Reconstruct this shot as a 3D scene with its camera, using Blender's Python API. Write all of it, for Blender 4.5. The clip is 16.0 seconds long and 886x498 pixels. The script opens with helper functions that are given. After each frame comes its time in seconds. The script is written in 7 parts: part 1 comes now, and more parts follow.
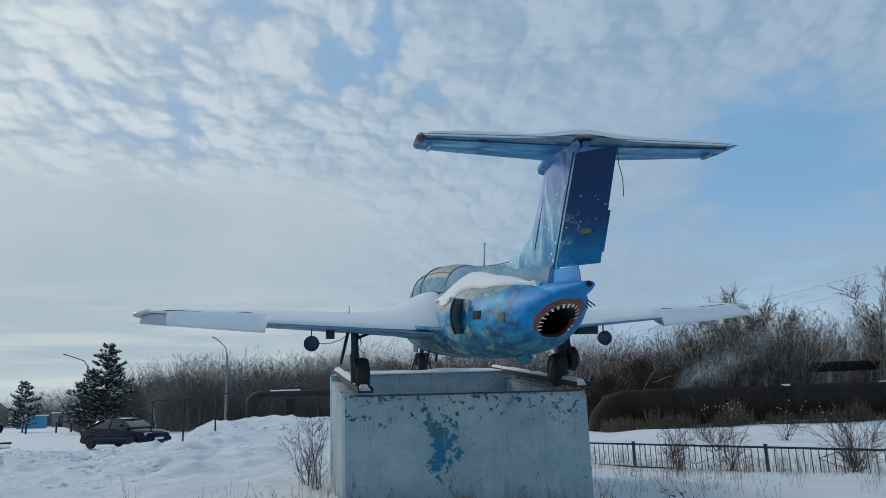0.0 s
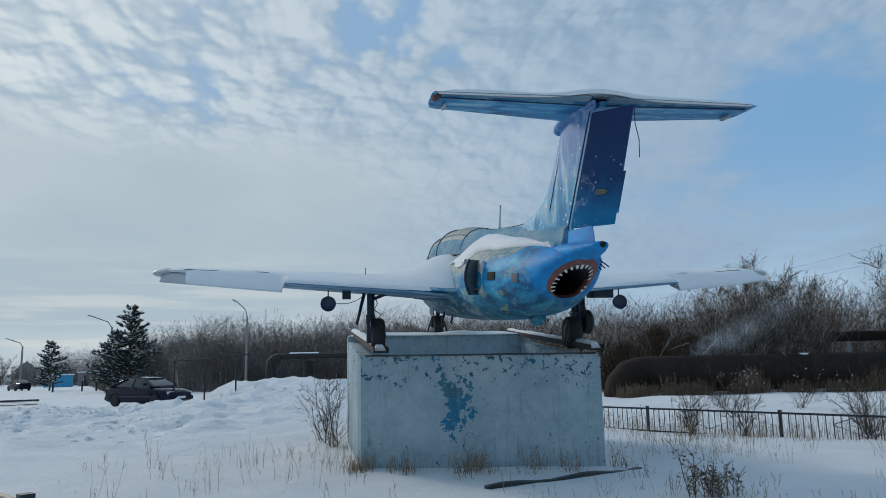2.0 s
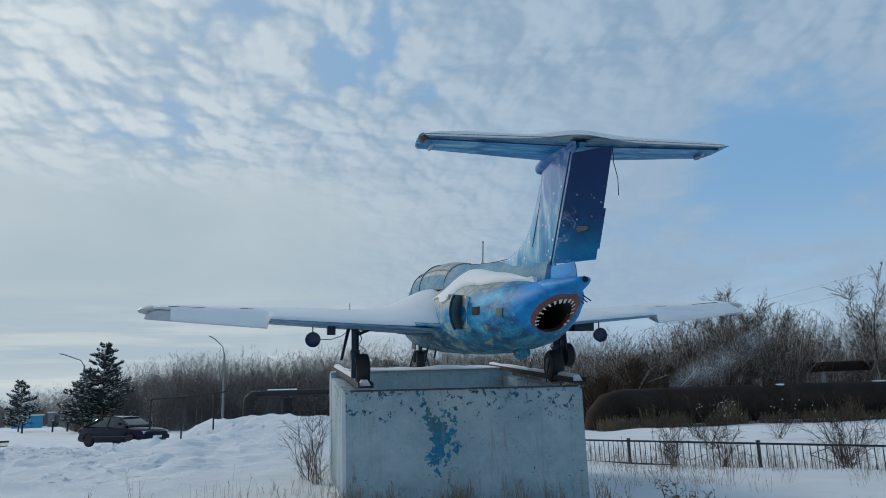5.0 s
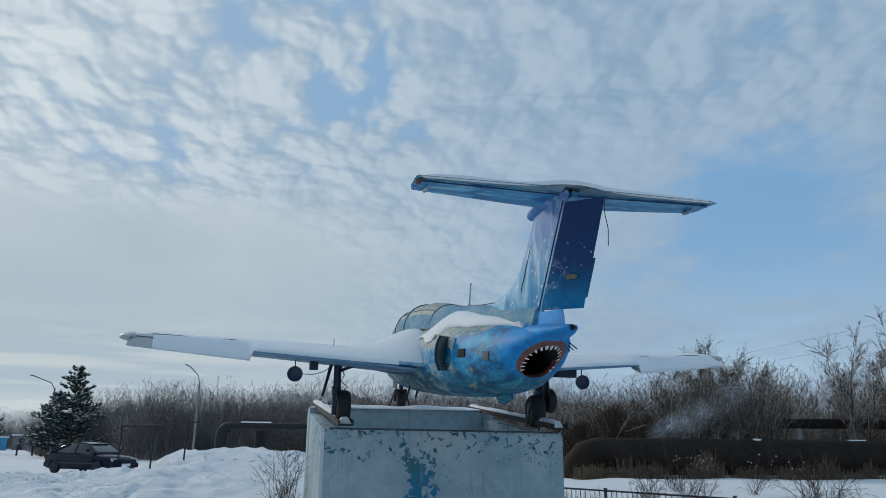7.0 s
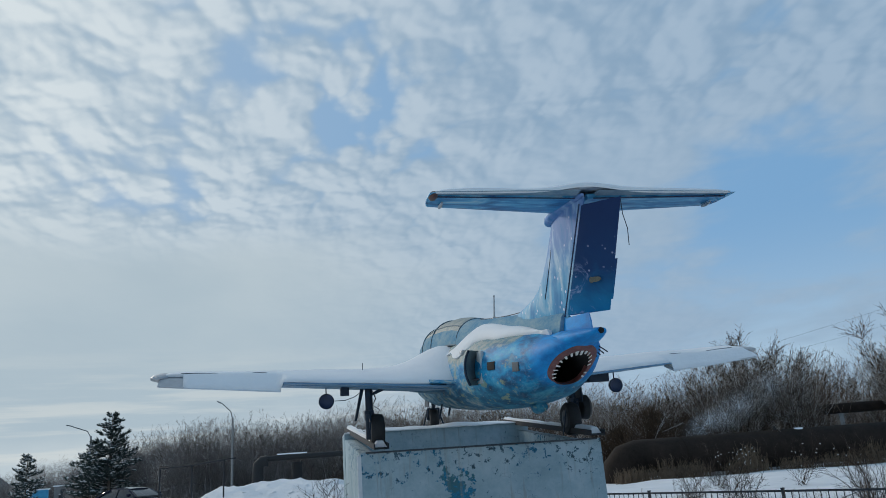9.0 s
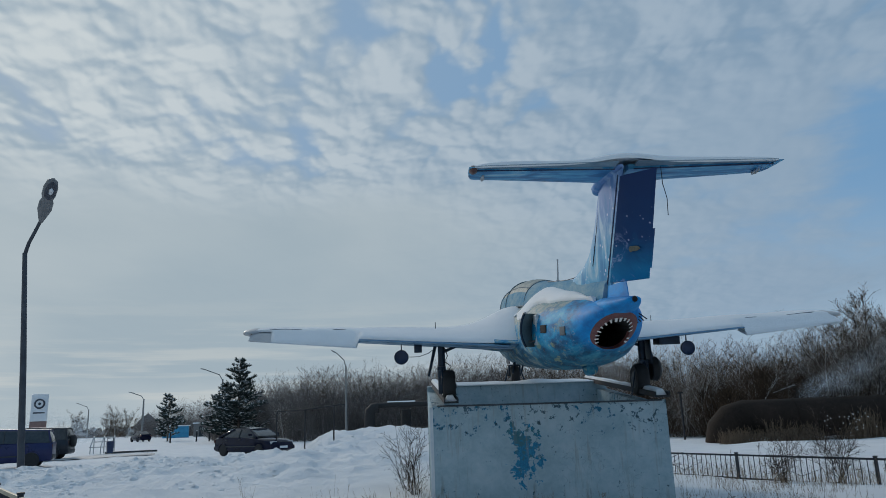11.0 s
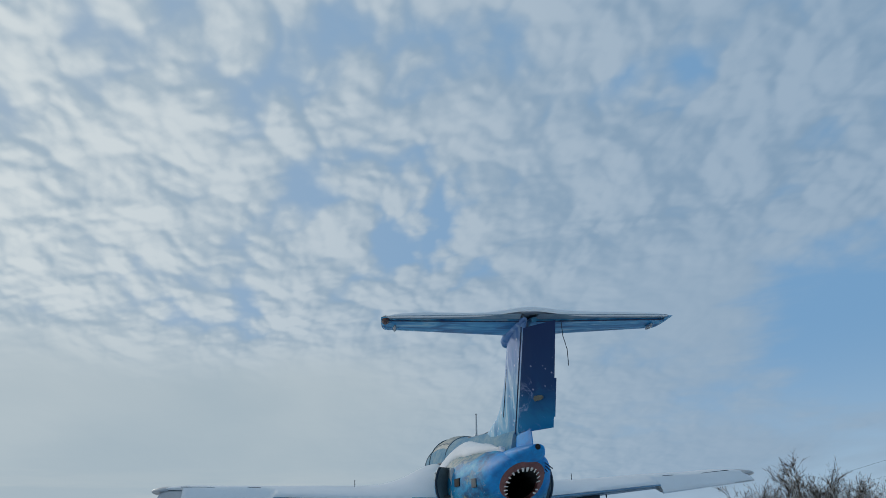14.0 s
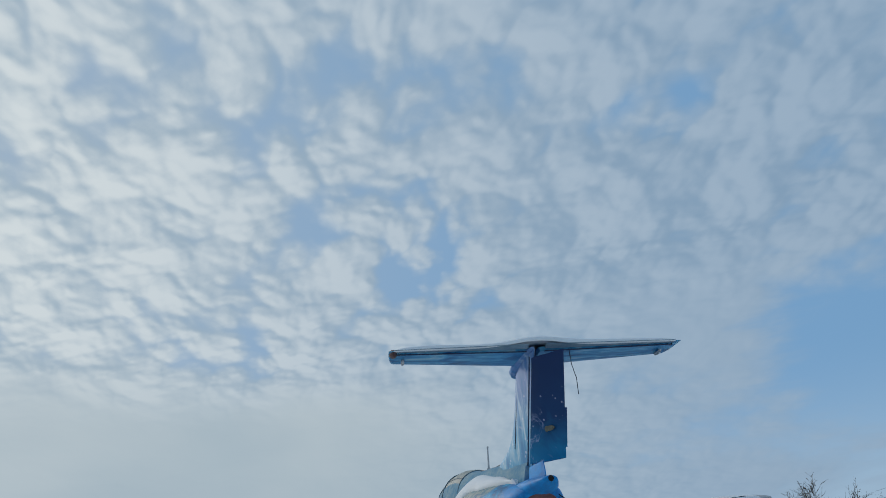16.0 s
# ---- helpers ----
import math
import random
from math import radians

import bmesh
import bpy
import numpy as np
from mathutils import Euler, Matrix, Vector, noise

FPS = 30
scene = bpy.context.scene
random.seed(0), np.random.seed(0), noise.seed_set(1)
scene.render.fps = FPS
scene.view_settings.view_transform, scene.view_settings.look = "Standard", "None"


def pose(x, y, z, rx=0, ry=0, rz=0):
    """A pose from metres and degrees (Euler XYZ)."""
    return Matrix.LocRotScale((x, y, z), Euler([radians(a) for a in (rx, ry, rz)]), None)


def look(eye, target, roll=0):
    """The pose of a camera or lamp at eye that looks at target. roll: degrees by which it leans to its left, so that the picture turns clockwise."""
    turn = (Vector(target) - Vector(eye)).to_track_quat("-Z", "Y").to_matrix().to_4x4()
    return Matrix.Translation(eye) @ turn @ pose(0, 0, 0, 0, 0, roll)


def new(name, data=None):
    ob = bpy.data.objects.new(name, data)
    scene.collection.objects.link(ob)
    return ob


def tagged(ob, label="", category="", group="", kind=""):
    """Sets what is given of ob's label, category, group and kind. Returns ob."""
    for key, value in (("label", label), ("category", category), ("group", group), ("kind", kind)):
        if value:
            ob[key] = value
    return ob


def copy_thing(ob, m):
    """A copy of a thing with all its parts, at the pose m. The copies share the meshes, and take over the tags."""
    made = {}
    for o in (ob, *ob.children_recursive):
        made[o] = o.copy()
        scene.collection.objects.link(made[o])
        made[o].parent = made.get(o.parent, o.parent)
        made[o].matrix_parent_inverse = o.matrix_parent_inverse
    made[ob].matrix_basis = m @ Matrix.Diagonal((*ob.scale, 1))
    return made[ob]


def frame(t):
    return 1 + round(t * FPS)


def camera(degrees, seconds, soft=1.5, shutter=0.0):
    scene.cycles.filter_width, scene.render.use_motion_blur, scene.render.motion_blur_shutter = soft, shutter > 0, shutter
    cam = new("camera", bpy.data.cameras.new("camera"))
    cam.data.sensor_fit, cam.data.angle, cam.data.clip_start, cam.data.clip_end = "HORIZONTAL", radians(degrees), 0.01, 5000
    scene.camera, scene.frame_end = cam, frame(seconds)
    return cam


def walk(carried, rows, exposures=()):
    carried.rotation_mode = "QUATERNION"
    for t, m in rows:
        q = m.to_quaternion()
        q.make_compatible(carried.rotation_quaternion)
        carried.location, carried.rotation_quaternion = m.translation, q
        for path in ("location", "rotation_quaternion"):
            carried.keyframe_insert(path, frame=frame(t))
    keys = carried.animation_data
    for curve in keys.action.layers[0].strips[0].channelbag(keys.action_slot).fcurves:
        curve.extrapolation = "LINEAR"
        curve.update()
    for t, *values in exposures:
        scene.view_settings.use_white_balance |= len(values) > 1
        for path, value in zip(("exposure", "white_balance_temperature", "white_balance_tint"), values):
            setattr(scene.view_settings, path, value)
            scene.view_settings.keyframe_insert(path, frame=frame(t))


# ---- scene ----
cam = camera(63.2, 16.0, soft=0.9)
PATH = [
    (0, (-2.327, -12.257, 1.559), (-1.994, -10.33, 1.98), -2.1),
    (0.5, (-2.313, -12.256, 1.517), (-2.048, -10.292, 1.785), -2.7),
    (1, (-2.317, -12.262, 1.485), (-2.123, -10.289, 1.745), -2.5),
    (1.5, (-2.312, -12.222, 1.496), (-2.142, -10.245, 1.746), -2.2),
    (2, (-2.287, -12.281, 1.486), (-2.005, -10.328, 1.817), -1.3),
    (2.5, (-2.29, -12.38, 1.532), (-1.902, -10.494, 2.073), -0.4),
    (3, (-2.329, -12.39, 1.553), (-1.866, -10.544, 2.169), 0.4),
    (3.5, (-2.348, -12.41, 1.59), (-1.835, -10.595, 2.253), -1.9),
    (4, (-2.387, -12.399, 1.52), (-1.916, -10.519, 2.014), 0.5),
    (4.5, (-2.419, -12.431, 1.479), (-2.049, -10.518, 1.928), -2.9),
    (4.7, (-2.408, -12.446, 1.472), (-2.049, -10.523, 1.89), -2.5),
    (6.8, (-2.467, -12.501, 1.489), (-2.102, -10.603, 2.004), 0.1),
    (7, (-2.495, -12.514, 1.49), (-2.111, -10.623, 2.015), 0.5),
    (7.5, (-2.576, -12.498, 1.492), (-2.147, -10.604, 1.971), 0.9),
    (8, (-2.552, -12.474, 1.489), (-2.12, -10.582, 1.971), -0.2),
    (8.5, (-2.549, -12.483, 1.51), (-2.12, -10.638, 2.153), -2.0),
    (9, (-2.502, -12.487, 1.49), (-2.169, -10.599, 2.059), -4.3),
    (9.2, (-2.459, -12.465, 1.487), (-2.146, -10.561, 2.013), -4.6),
    (11.3, (-1.738, -13.143, 1.511), (-1.736, -11.197, 1.972), -1.9),
    (11.5, (-1.71, -13.229, 1.494), (-1.651, -11.286, 1.963), -2.7),
    (12, (-1.592, -13.301, 1.502), (-1.481, -11.356, 1.956), -0.9),
    (12.5, (-1.454, -13.251, 1.364), (-1.319, -11.333, 1.914), -0.7),
    (13, (-1.391, -13.235, 1.336), (-1.212, -11.318, 1.88), -1.3),
    (13.5, (-1.455, -13.277, 1.28), (-1.242, -11.383, 1.885), -2.1),
    (13.7, (-1.488, -13.301, 1.25), (-1.278, -11.435, 1.939), -1.9),
    (13.8, (-1.491, -13.312, 1.239), (-1.28, -11.472, 1.994), -3.8),
    (13.9, (-1.492, -13.322, 1.229), (-1.294, -11.513, 2.058), -3.7),
    (14, (-1.495, -13.331, 1.217), (-1.311, -11.545, 2.099), -2.9),
    (14.5, (-1.527, -13.367, 1.126), (-1.315, -11.672, 2.167), -3.1),
    (15, (-1.535, -13.365, 1.103), (-1.306, -11.644, 2.094), -2.8),
    (15.5, (-1.525, -13.387, 1.112), (-1.335, -11.686, 2.147), -4.9),
    (16, (-1.492, -13.349, 1.207), (-1.32, -11.605, 2.169), -4.8),
]
walk(cam, [(t, look(eye, target, roll)) for t, eye, target, roll in PATH],
     [(0, 0.07), (9.0, 0.07), (11.3, -0.19), (13.2, -0.16), (14.2, -0.06), (16, -0.06)])

# ---- sky, sun ----
SUN_AZ, SUN_EL = radians(-34), radians(27)      # azimuth from +y towards +x


def build_world():
    w = bpy.data.worlds.new("sky")
    scene.world = w
    w.use_nodes = True
    nt = w.node_tree
    nt.nodes.clear()
    N, L = nt.nodes.new, nt.links.new

    def math_node(op, a, b=None, c=None, clamp=False):
        n = N("ShaderNodeMath")
        n.operation, n.use_clamp = op, clamp
        for i, v in enumerate((a, b, c)):
            if v is None:
                continue
            if isinstance(v, (int, float)):
                n.inputs[i].default_value = v
            else:
                L(v, n.inputs[i])
        return n.outputs[0]

    def smooth(x, lo, hi):
        n = N("ShaderNodeMapRange")
        n.interpolation_type = "SMOOTHSTEP"
        L(x, n.inputs[0])
        n.inputs[1].default_value, n.inputs[2].default_value = lo, hi
        return n.outputs[0]

    def mix(f, a, b):
        n = N("ShaderNodeMix")
        n.data_type = "RGBA"
        if isinstance(f, (int, float)):
            n.inputs[0].default_value = f
        else:
            L(f, n.inputs[0])
        for i, v in ((6, a), (7, b)):
            if isinstance(v, tuple):
                n.inputs[i].default_value = (*v, 1)
            else:
                L(v, n.inputs[i])
        return n.outputs[2]

    def fbm(vec, scale, detail, rough, dist=0.0):
        n = N("ShaderNodeTexNoise")
        L(vec, n.inputs["Vector"])
        n.inputs["Scale"].default_value, n.inputs["Detail"].default_value = scale, detail
        n.inputs["Roughness"].default_value, n.inputs["Distortion"].default_value = rough, dist
        return n.outputs[0]

    tc = N("ShaderNodeTexCoord")
    sep = N("ShaderNodeSeparateXYZ")
    L(tc.outputs["Generated"], sep.inputs[0])
    x, y, z = sep.outputs
    zz = math_node("ADD", math_node("MAXIMUM", z, 0.0), 0.22)
    comb = N("ShaderNodeCombineXYZ")
    L(math_node("DIVIDE", x, zz), comb.inputs[0])
    L(math_node("DIVIDE", y, zz), comb.inputs[1])
    comb.inputs[2].default_value = 3.7
    rot = N("ShaderNodeMapping")
    L(comb.outputs[0], rot.inputs[0])
    rot.inputs["Rotation"].default_value = (0, 0, radians(14))
    rot.inputs["Scale"].default_value = (1.12, 0.95, 1.0)
    p = rot.outputs[0]

    def toward(az_deg, el_deg, power):
        """1 in that direction, falling off round it."""
        a, e = radians(az_deg), radians(el_deg)
        n = N("ShaderNodeVectorMath")
        n.operation = "DOT_PRODUCT"
        L(tc.outputs["Generated"], n.inputs[0])
        n.inputs[1].default_value = (math.sin(a) * math.cos(e), math.cos(a) * math.cos(e), math.sin(e))
        return math_node("POWER", math_node("MAXIMUM", n.outputs["Value"], 0.0), power)
    # altocumulus: a height field of lumps, its slope towards the sun gives lit and shaded sides
    def lumps(vec):
        wob = N("ShaderNodeTexNoise")
        wob.noise_dimensions = "2D"
        L(vec, wob.inputs["Vector"])
        wob.inputs["Scale"].default_value, wob.inputs["Detail"].default_value = 4.0, 4.0
        warp = N("ShaderNodeVectorMath")
        warp.operation = "MULTIPLY_ADD"
        L(wob.outputs["Color"], warp.inputs[0])
        warp.inputs[1].default_value = (0.12, 0.12, 0.0)
        L(vec, warp.inputs[2])
        total = math_node("MULTIPLY", fbm(vec, 4.6, 7, 0.54, 0.15), 0.56)
        for scale, weight, soft in ((5.2, 0.48, 0.35), (13.0, 0.29, 0.22), (31.0, 0.09, 0.25)):
            cells = N("ShaderNodeTexVoronoi")
            cells.feature, cells.voronoi_dimensions = "SMOOTH_F1", "2D"
            L(warp.outputs[0], cells.inputs["Vector"])
            cells.inputs["Scale"].default_value, cells.inputs["Smoothness"].default_value = scale, soft
            total = math_node("ADD", total, math_node("MULTIPLY", math_node("SUBTRACT", 1.0, cells.outputs["Distance"]), weight))
        return total

    toward_sun = N("ShaderNodeVectorMath")
    toward_sun.operation = "ADD"
    L(p, toward_sun.inputs[0])
    toward_sun.inputs[1].default_value = (-0.014, 0.008, 0.0)
    h0, h1 = lumps(p), lumps(toward_sun.outputs[0])
    relief = math_node("SUBTRACT", h0, h1)
    lump = math_node("MULTIPLY", math_node("SUBTRACT", h0, 0.835), 5.0)
    bank = fbm(p, 1.7, 3, 0.5, 0.3)
    veil = fbm(p, 0.9, 3, 0.5)
    az = math_node("ARCTAN2", x, y)
    left = math_node("SUBTRACT", 1.0, smooth(az, -0.15, 0.42))
    edge_z = math_node("ADD", z, math_node("MULTIPLY", math_node("SUBTRACT", bank, 0.5), 0.16))
    low = math_node("SUBTRACT", 1.0, smooth(edge_z, 0.25, 0.36))
    lee = math_node("MULTIPLY", low, left)
    thin = N("ShaderNodeMapping")
    L(tc.outputs["Generated"], thin.inputs[0])
    thin.inputs["Rotation"].default_value = (0, radians(14), 0)
    thin.inputs["Scale"].default_value = (2.0, 2.0, 9.0)
    wisp = fbm(thin.outputs[0], 1.5, 6, 0.58, 0.4)
    sunward = toward(-38.0, 30.0, 4.0)
    # clearings (positive) and thick banks (negative): azimuth, elevation, tightness, weight
    cover = math_node("ADD", 1.12, math_node("MULTIPLY", math_node("SUBTRACT", bank, 0.5), 2.0))
    for a, e, tight, w in ((4.5, 29.0, 600, 0.85), (1.0, 26.5, 2200, 0.4), (9.0, 27.5, 1500, 0.5), (-5.5, 30.5, 1200, 0.75), (-11.0, 21.7, 1800, 0.8), (-16.0, 20.8, 2200, 0.8), (-20.0, 24.0, 1800, 0.6),
                           (-12.0, 35.5, 1500, 0.5), (-28.0, 40.0, 900, 0.6), (24.5, 38.0, 1400, 0.9), (30.0, 36.5, 1800, 0.8), (35.0, 19.0, 260, 0.8), (38.0, 12.0, 60, 0.6), (10.0, 35.0, 900, -0.5),
                           # last entry: unseen clear sky behind the view, added to dim the facing sides
                           (17.0, 31.0, 300, -0.45), (27.0, 27.0, 120, -0.45), (15.0, 23.5, 300, -0.35), (150.0, 35.0, 2, 1.0)):
        cover = math_node("SUBTRACT", cover, math_node("MULTIPLY", toward(a, e, tight), 1.2 * w))
    cover = math_node("ADD", cover, math_node("MULTIPLY", lee, 1.4))
    right = math_node("MULTIPLY", smooth(az, 0.08, 0.45), math_node("SUBTRACT", 1.0, smooth(edge_z, 0.34, 0.46)))
    cover = math_node("SUBTRACT", cover, math_node("MULTIPLY", right, 0.72))
    cover = math_node("ADD", cover, math_node("MULTIPLY", math_node("MULTIPLY", math_node("SUBTRACT", wisp, 0.47), right), 3.2))
    calm = math_node("SUBTRACT", 1.0, math_node("MULTIPLY", math_node("MAXIMUM", lee, right), 0.80))
    dense = smooth(math_node("ADD", cover, math_node("MULTIPLY", math_node("MULTIPLY", lump, calm), math_node("ADD", 0.72, math_node("MULTIPLY", toward(4.5, 28.5, 300), 0.55)))), -0.55, 0.70)
    shade = math_node("ADD", math_node("MULTIPLY", relief, 3.4), math_node("MULTIPLY", lump, 0.30))
    shade = math_node("ADD", shade, math_node("MULTIPLY", math_node("SUBTRACT", bank, 0.5), 0.8))
    lit = smooth(math_node("ADD", 0.62, math_node("MULTIPLY", math_node("MULTIPLY", shade, calm), 0.8)), 0.0, 1.0)
    body = mix(sunward, (0.225, 0.345, 0.485), (0.37, 0.475, 0.565))
    top = mix(sunward, (0.315, 0.43, 0.56), (0.665, 0.73, 0.755))
    cloud = mix(lit, body, top)
    flat = mix(smooth(veil, 0.36, 0.64), (0.385, 0.48, 0.545), (0.475, 0.555, 0.60))
    cloud = mix(math_node("MULTIPLY", lee, 0.90), cloud, flat)
    # thin streaks low over the horizon
    streak = N("ShaderNodeMapping")
    L(tc.outputs["Generated"], streak.inputs[0])
    streak.inputs["Scale"].default_value = (2.2, 2.2, 34.0)
    st = smooth(fbm(streak.outputs[0], 1.6, 5, 0.6), 0.46, 0.66)
    edge = math_node("MULTIPLY", math_node("MULTIPLY", st, math_node("SUBTRACT", 1.0, smooth(z, 0.06, 0.19))), left)
    cloud = mix(math_node("MULTIPLY", edge, 0.55), cloud, (0.65, 0.68, 0.665))
    sky = N("ShaderNodeTexSky")
    sky.sky_type, sky.sun_disc = "NISHITA", False
    sky.sun_elevation, sky.sun_rotation = SUN_EL, SUN_AZ
    sky.air_density, sky.dust_density = 1.0, 0.6
    blue = N("ShaderNodeVectorMath")
    blue.operation = "SCALE"
    L(sky.outputs[0], blue.inputs[0])
    blue.inputs["Scale"].default_value = 0.11
    clear = mix(0.85, blue.outputs[0], mix(smooth(z, 0.02, 0.30), (0.40, 0.55, 0.69), (0.125, 0.335, 0.61)))
    # thin high haze in the gaps, thickest towards the sun
    clear = mix(math_node("ADD", 0.20, math_node("MULTIPLY", sunward, 0.55)), clear, (0.36, 0.455, 0.555))
    final = mix(dense, clear, cloud)
    bg = N("ShaderNodeBackground")
    L(final, bg.inputs[0])
    bg.inputs[1].default_value = 1.0
    out = N("ShaderNodeOutputWorld")
    L(bg.outputs[0], out.inputs[0])


build_world()
sun = new("sun", bpy.data.lights.new("sun", "SUN"))
sun.data.energy, sun.data.angle, sun.data.color = 1.15, radians(12), (1.0, 0.92, 0.82)
sun.matrix_world = look((math.sin(SUN_AZ) * math.cos(SUN_EL) * 50, math.cos(SUN_AZ) * math.cos(SUN_EL) * 50, math.sin(SUN_EL) * 50), (0, 0, 0))

# ---- materials ----


def shader(name):
    m = bpy.data.materials.new(name)
    m.use_nodes = True
    nt = m.node_tree
    return m, nt, nt.nodes["Principled BSDF"]


def ramp_node(nt, fac, stops):
    r = nt.nodes.new("ShaderNodeValToRGB")
    el = r.color_ramp.elements
    while len(el) < len(stops):
        el.new(0.5)
    for e, (at, col) in zip(el, stops):
        e.position, e.color = at, (*col, 1)
    nt.links.new(fac, r.inputs[0])
    return r.outputs[0]


def noise_node(nt, scale, detail=4, rough=0.55, dist=0.0, coord="Object", stretch=None):
    tc = nt.nodes.new("ShaderNodeTexCoord")
    vec = tc.outputs[coord]
    if stretch:
        mp = nt.nodes.new("ShaderNodeMapping")
        mp.inputs["Scale"].default_value = stretch
        nt.links.new(vec, mp.inputs[0])
        vec = mp.outputs[0]
    n = nt.nodes.new("ShaderNodeTexNoise")
    nt.links.new(vec, n.inputs["Vector"])
    n.inputs["Scale"].default_value, n.inputs["Detail"].default_value = scale, detail
    n.inputs["Roughness"].default_value, n.inputs["Distortion"].default_value = rough, dist
    return n.outputs[0]


def mix_node(nt, fac, a, b, mode="MIX"):
    n = nt.nodes.new("ShaderNodeMix")
    n.data_type, n.blend_type = "RGBA", mode
    for i, v in ((0, fac), (6, a), (7, b)):
        if isinstance(v, tuple):
            n.inputs[i].default_value = (*v, 1)
        elif isinstance(v, (int, float)):
            n.inputs[i].default_value = v
        else:
            nt.links.new(v, n.inputs[i])
    return n.outputs[2]


def step_node(nt, x, lo, hi):
    n = nt.nodes.new("ShaderNodeMapRange")
    n.interpolation_type = "SMOOTHSTEP"
    nt.links.new(x, n.inputs[0])
    n.inputs[1].default_value, n.inputs[2].default_value = lo, hi
    return n.outputs[0]


def calc(nt, op, a, b=0.0):
    n = nt.nodes.new("ShaderNodeMath")
    n.operation = op
    for i, v in enumerate((a, b)):
        if isinstance(v, (int, float)):
            n.inputs[i].default_value = v
        else:
            nt.links.new(v, n.inputs[i])
    return n.outputs[0]


def bump(nt, bsdf, height, strength=0.3, distance=0.01):
    b = nt.nodes.new("ShaderNodeBump")
    b.inputs["Strength"].default_value, b.inputs["Distance"].default_value = strength, distance
    nt.links.new(height, b.inputs["Height"])
    nt.links.new(b.outputs[0], bsdf.inputs["Normal"])


def simple(name, dark, light, rough=0.6, metal=0.0, scale=6.0, fine=60.0, bump_d=0.003, stretch=None):
    """Colour varied between two tones at two scales, with fine relief."""
    m, nt, b = shader(name)
    n1, n2 = noise_node(nt, scale, 5, 0.6, 0.2, stretch=stretch), noise_node(nt, fine, 3, 0.6, stretch=stretch)
    both = calc(nt, "ADD", calc(nt, "MULTIPLY", n1, 0.7), calc(nt, "MULTIPLY", n2, 0.3))
    nt.links.new(ramp_node(nt, both, [(0.32, dark), (0.66, light)]), b.inputs["Base Color"])
    b.inputs["Metallic"].default_value = metal
    nt.links.new(calc(nt, "ADD", calc(nt, "MULTIPLY", n1, 0.25), rough - 0.12), b.inputs["Roughness"])
    bump(nt, b, n2, 0.35, bump_d)
    return m


def snow_material(name, lumps):
    m, nt, b = shader(name)
    a, c, d = noise_node(nt, 0.7, 5, 0.6), noise_node(nt, 6.0, 5, 0.65, 0.3), noise_node(nt, 45.0, 3, 0.6)
    nt.links.new(ramp_node(nt, a, [(0.3, (0.74, 0.75, 0.76)), (0.7, (0.85, 0.85, 0.845))]), b.inputs["Base Color"])
    b.inputs["Roughness"].default_value = 0.8
    b.inputs["Specular IOR Level"].default_value = 0.2
    e = noise_node(nt, 14.0, 5, 0.7)
    both = calc(nt, "ADD", calc(nt, "ADD", c, calc(nt, "MULTIPLY", e, 0.6)), calc(nt, "MULTIPLY", d, 0.25))
    bump(nt, b, both, 0.7, lumps)
    return m


def bark(name, dark, light, rime_glint, share):
    """Twigs of differing brown, some pale as frost and sun glints put into colour."""
    m, nt, b = shader(name)
    geo = nt.nodes.new("ShaderNodeNewGeometry")
    isl = geo.outputs["Random Per Island"]
    patch = noise_node(nt, 0.16, 4, 0.6)
    fac = calc(nt, "ADD", isl, calc(nt, "MULTIPLY", calc(nt, "SUBTRACT", patch, 0.5), 1.5))
    col = ramp_node(nt, fac, [(0.05, dark), (share, light), (min(0.98, share + 0.16), rime_glint)])
    col = mix_node(nt, calc(nt, "MULTIPLY", noise_node(nt, 9.0, 3), 0.35), col, dark)
    nt.links.new(col, b.inputs["Base Color"])
    b.inputs["Roughness"].default_value = 0.85
    b.inputs["Specular IOR Level"].default_value = 0.2
    return m


BACK = (1, 0.38, 1)      # marks drawn out along the body


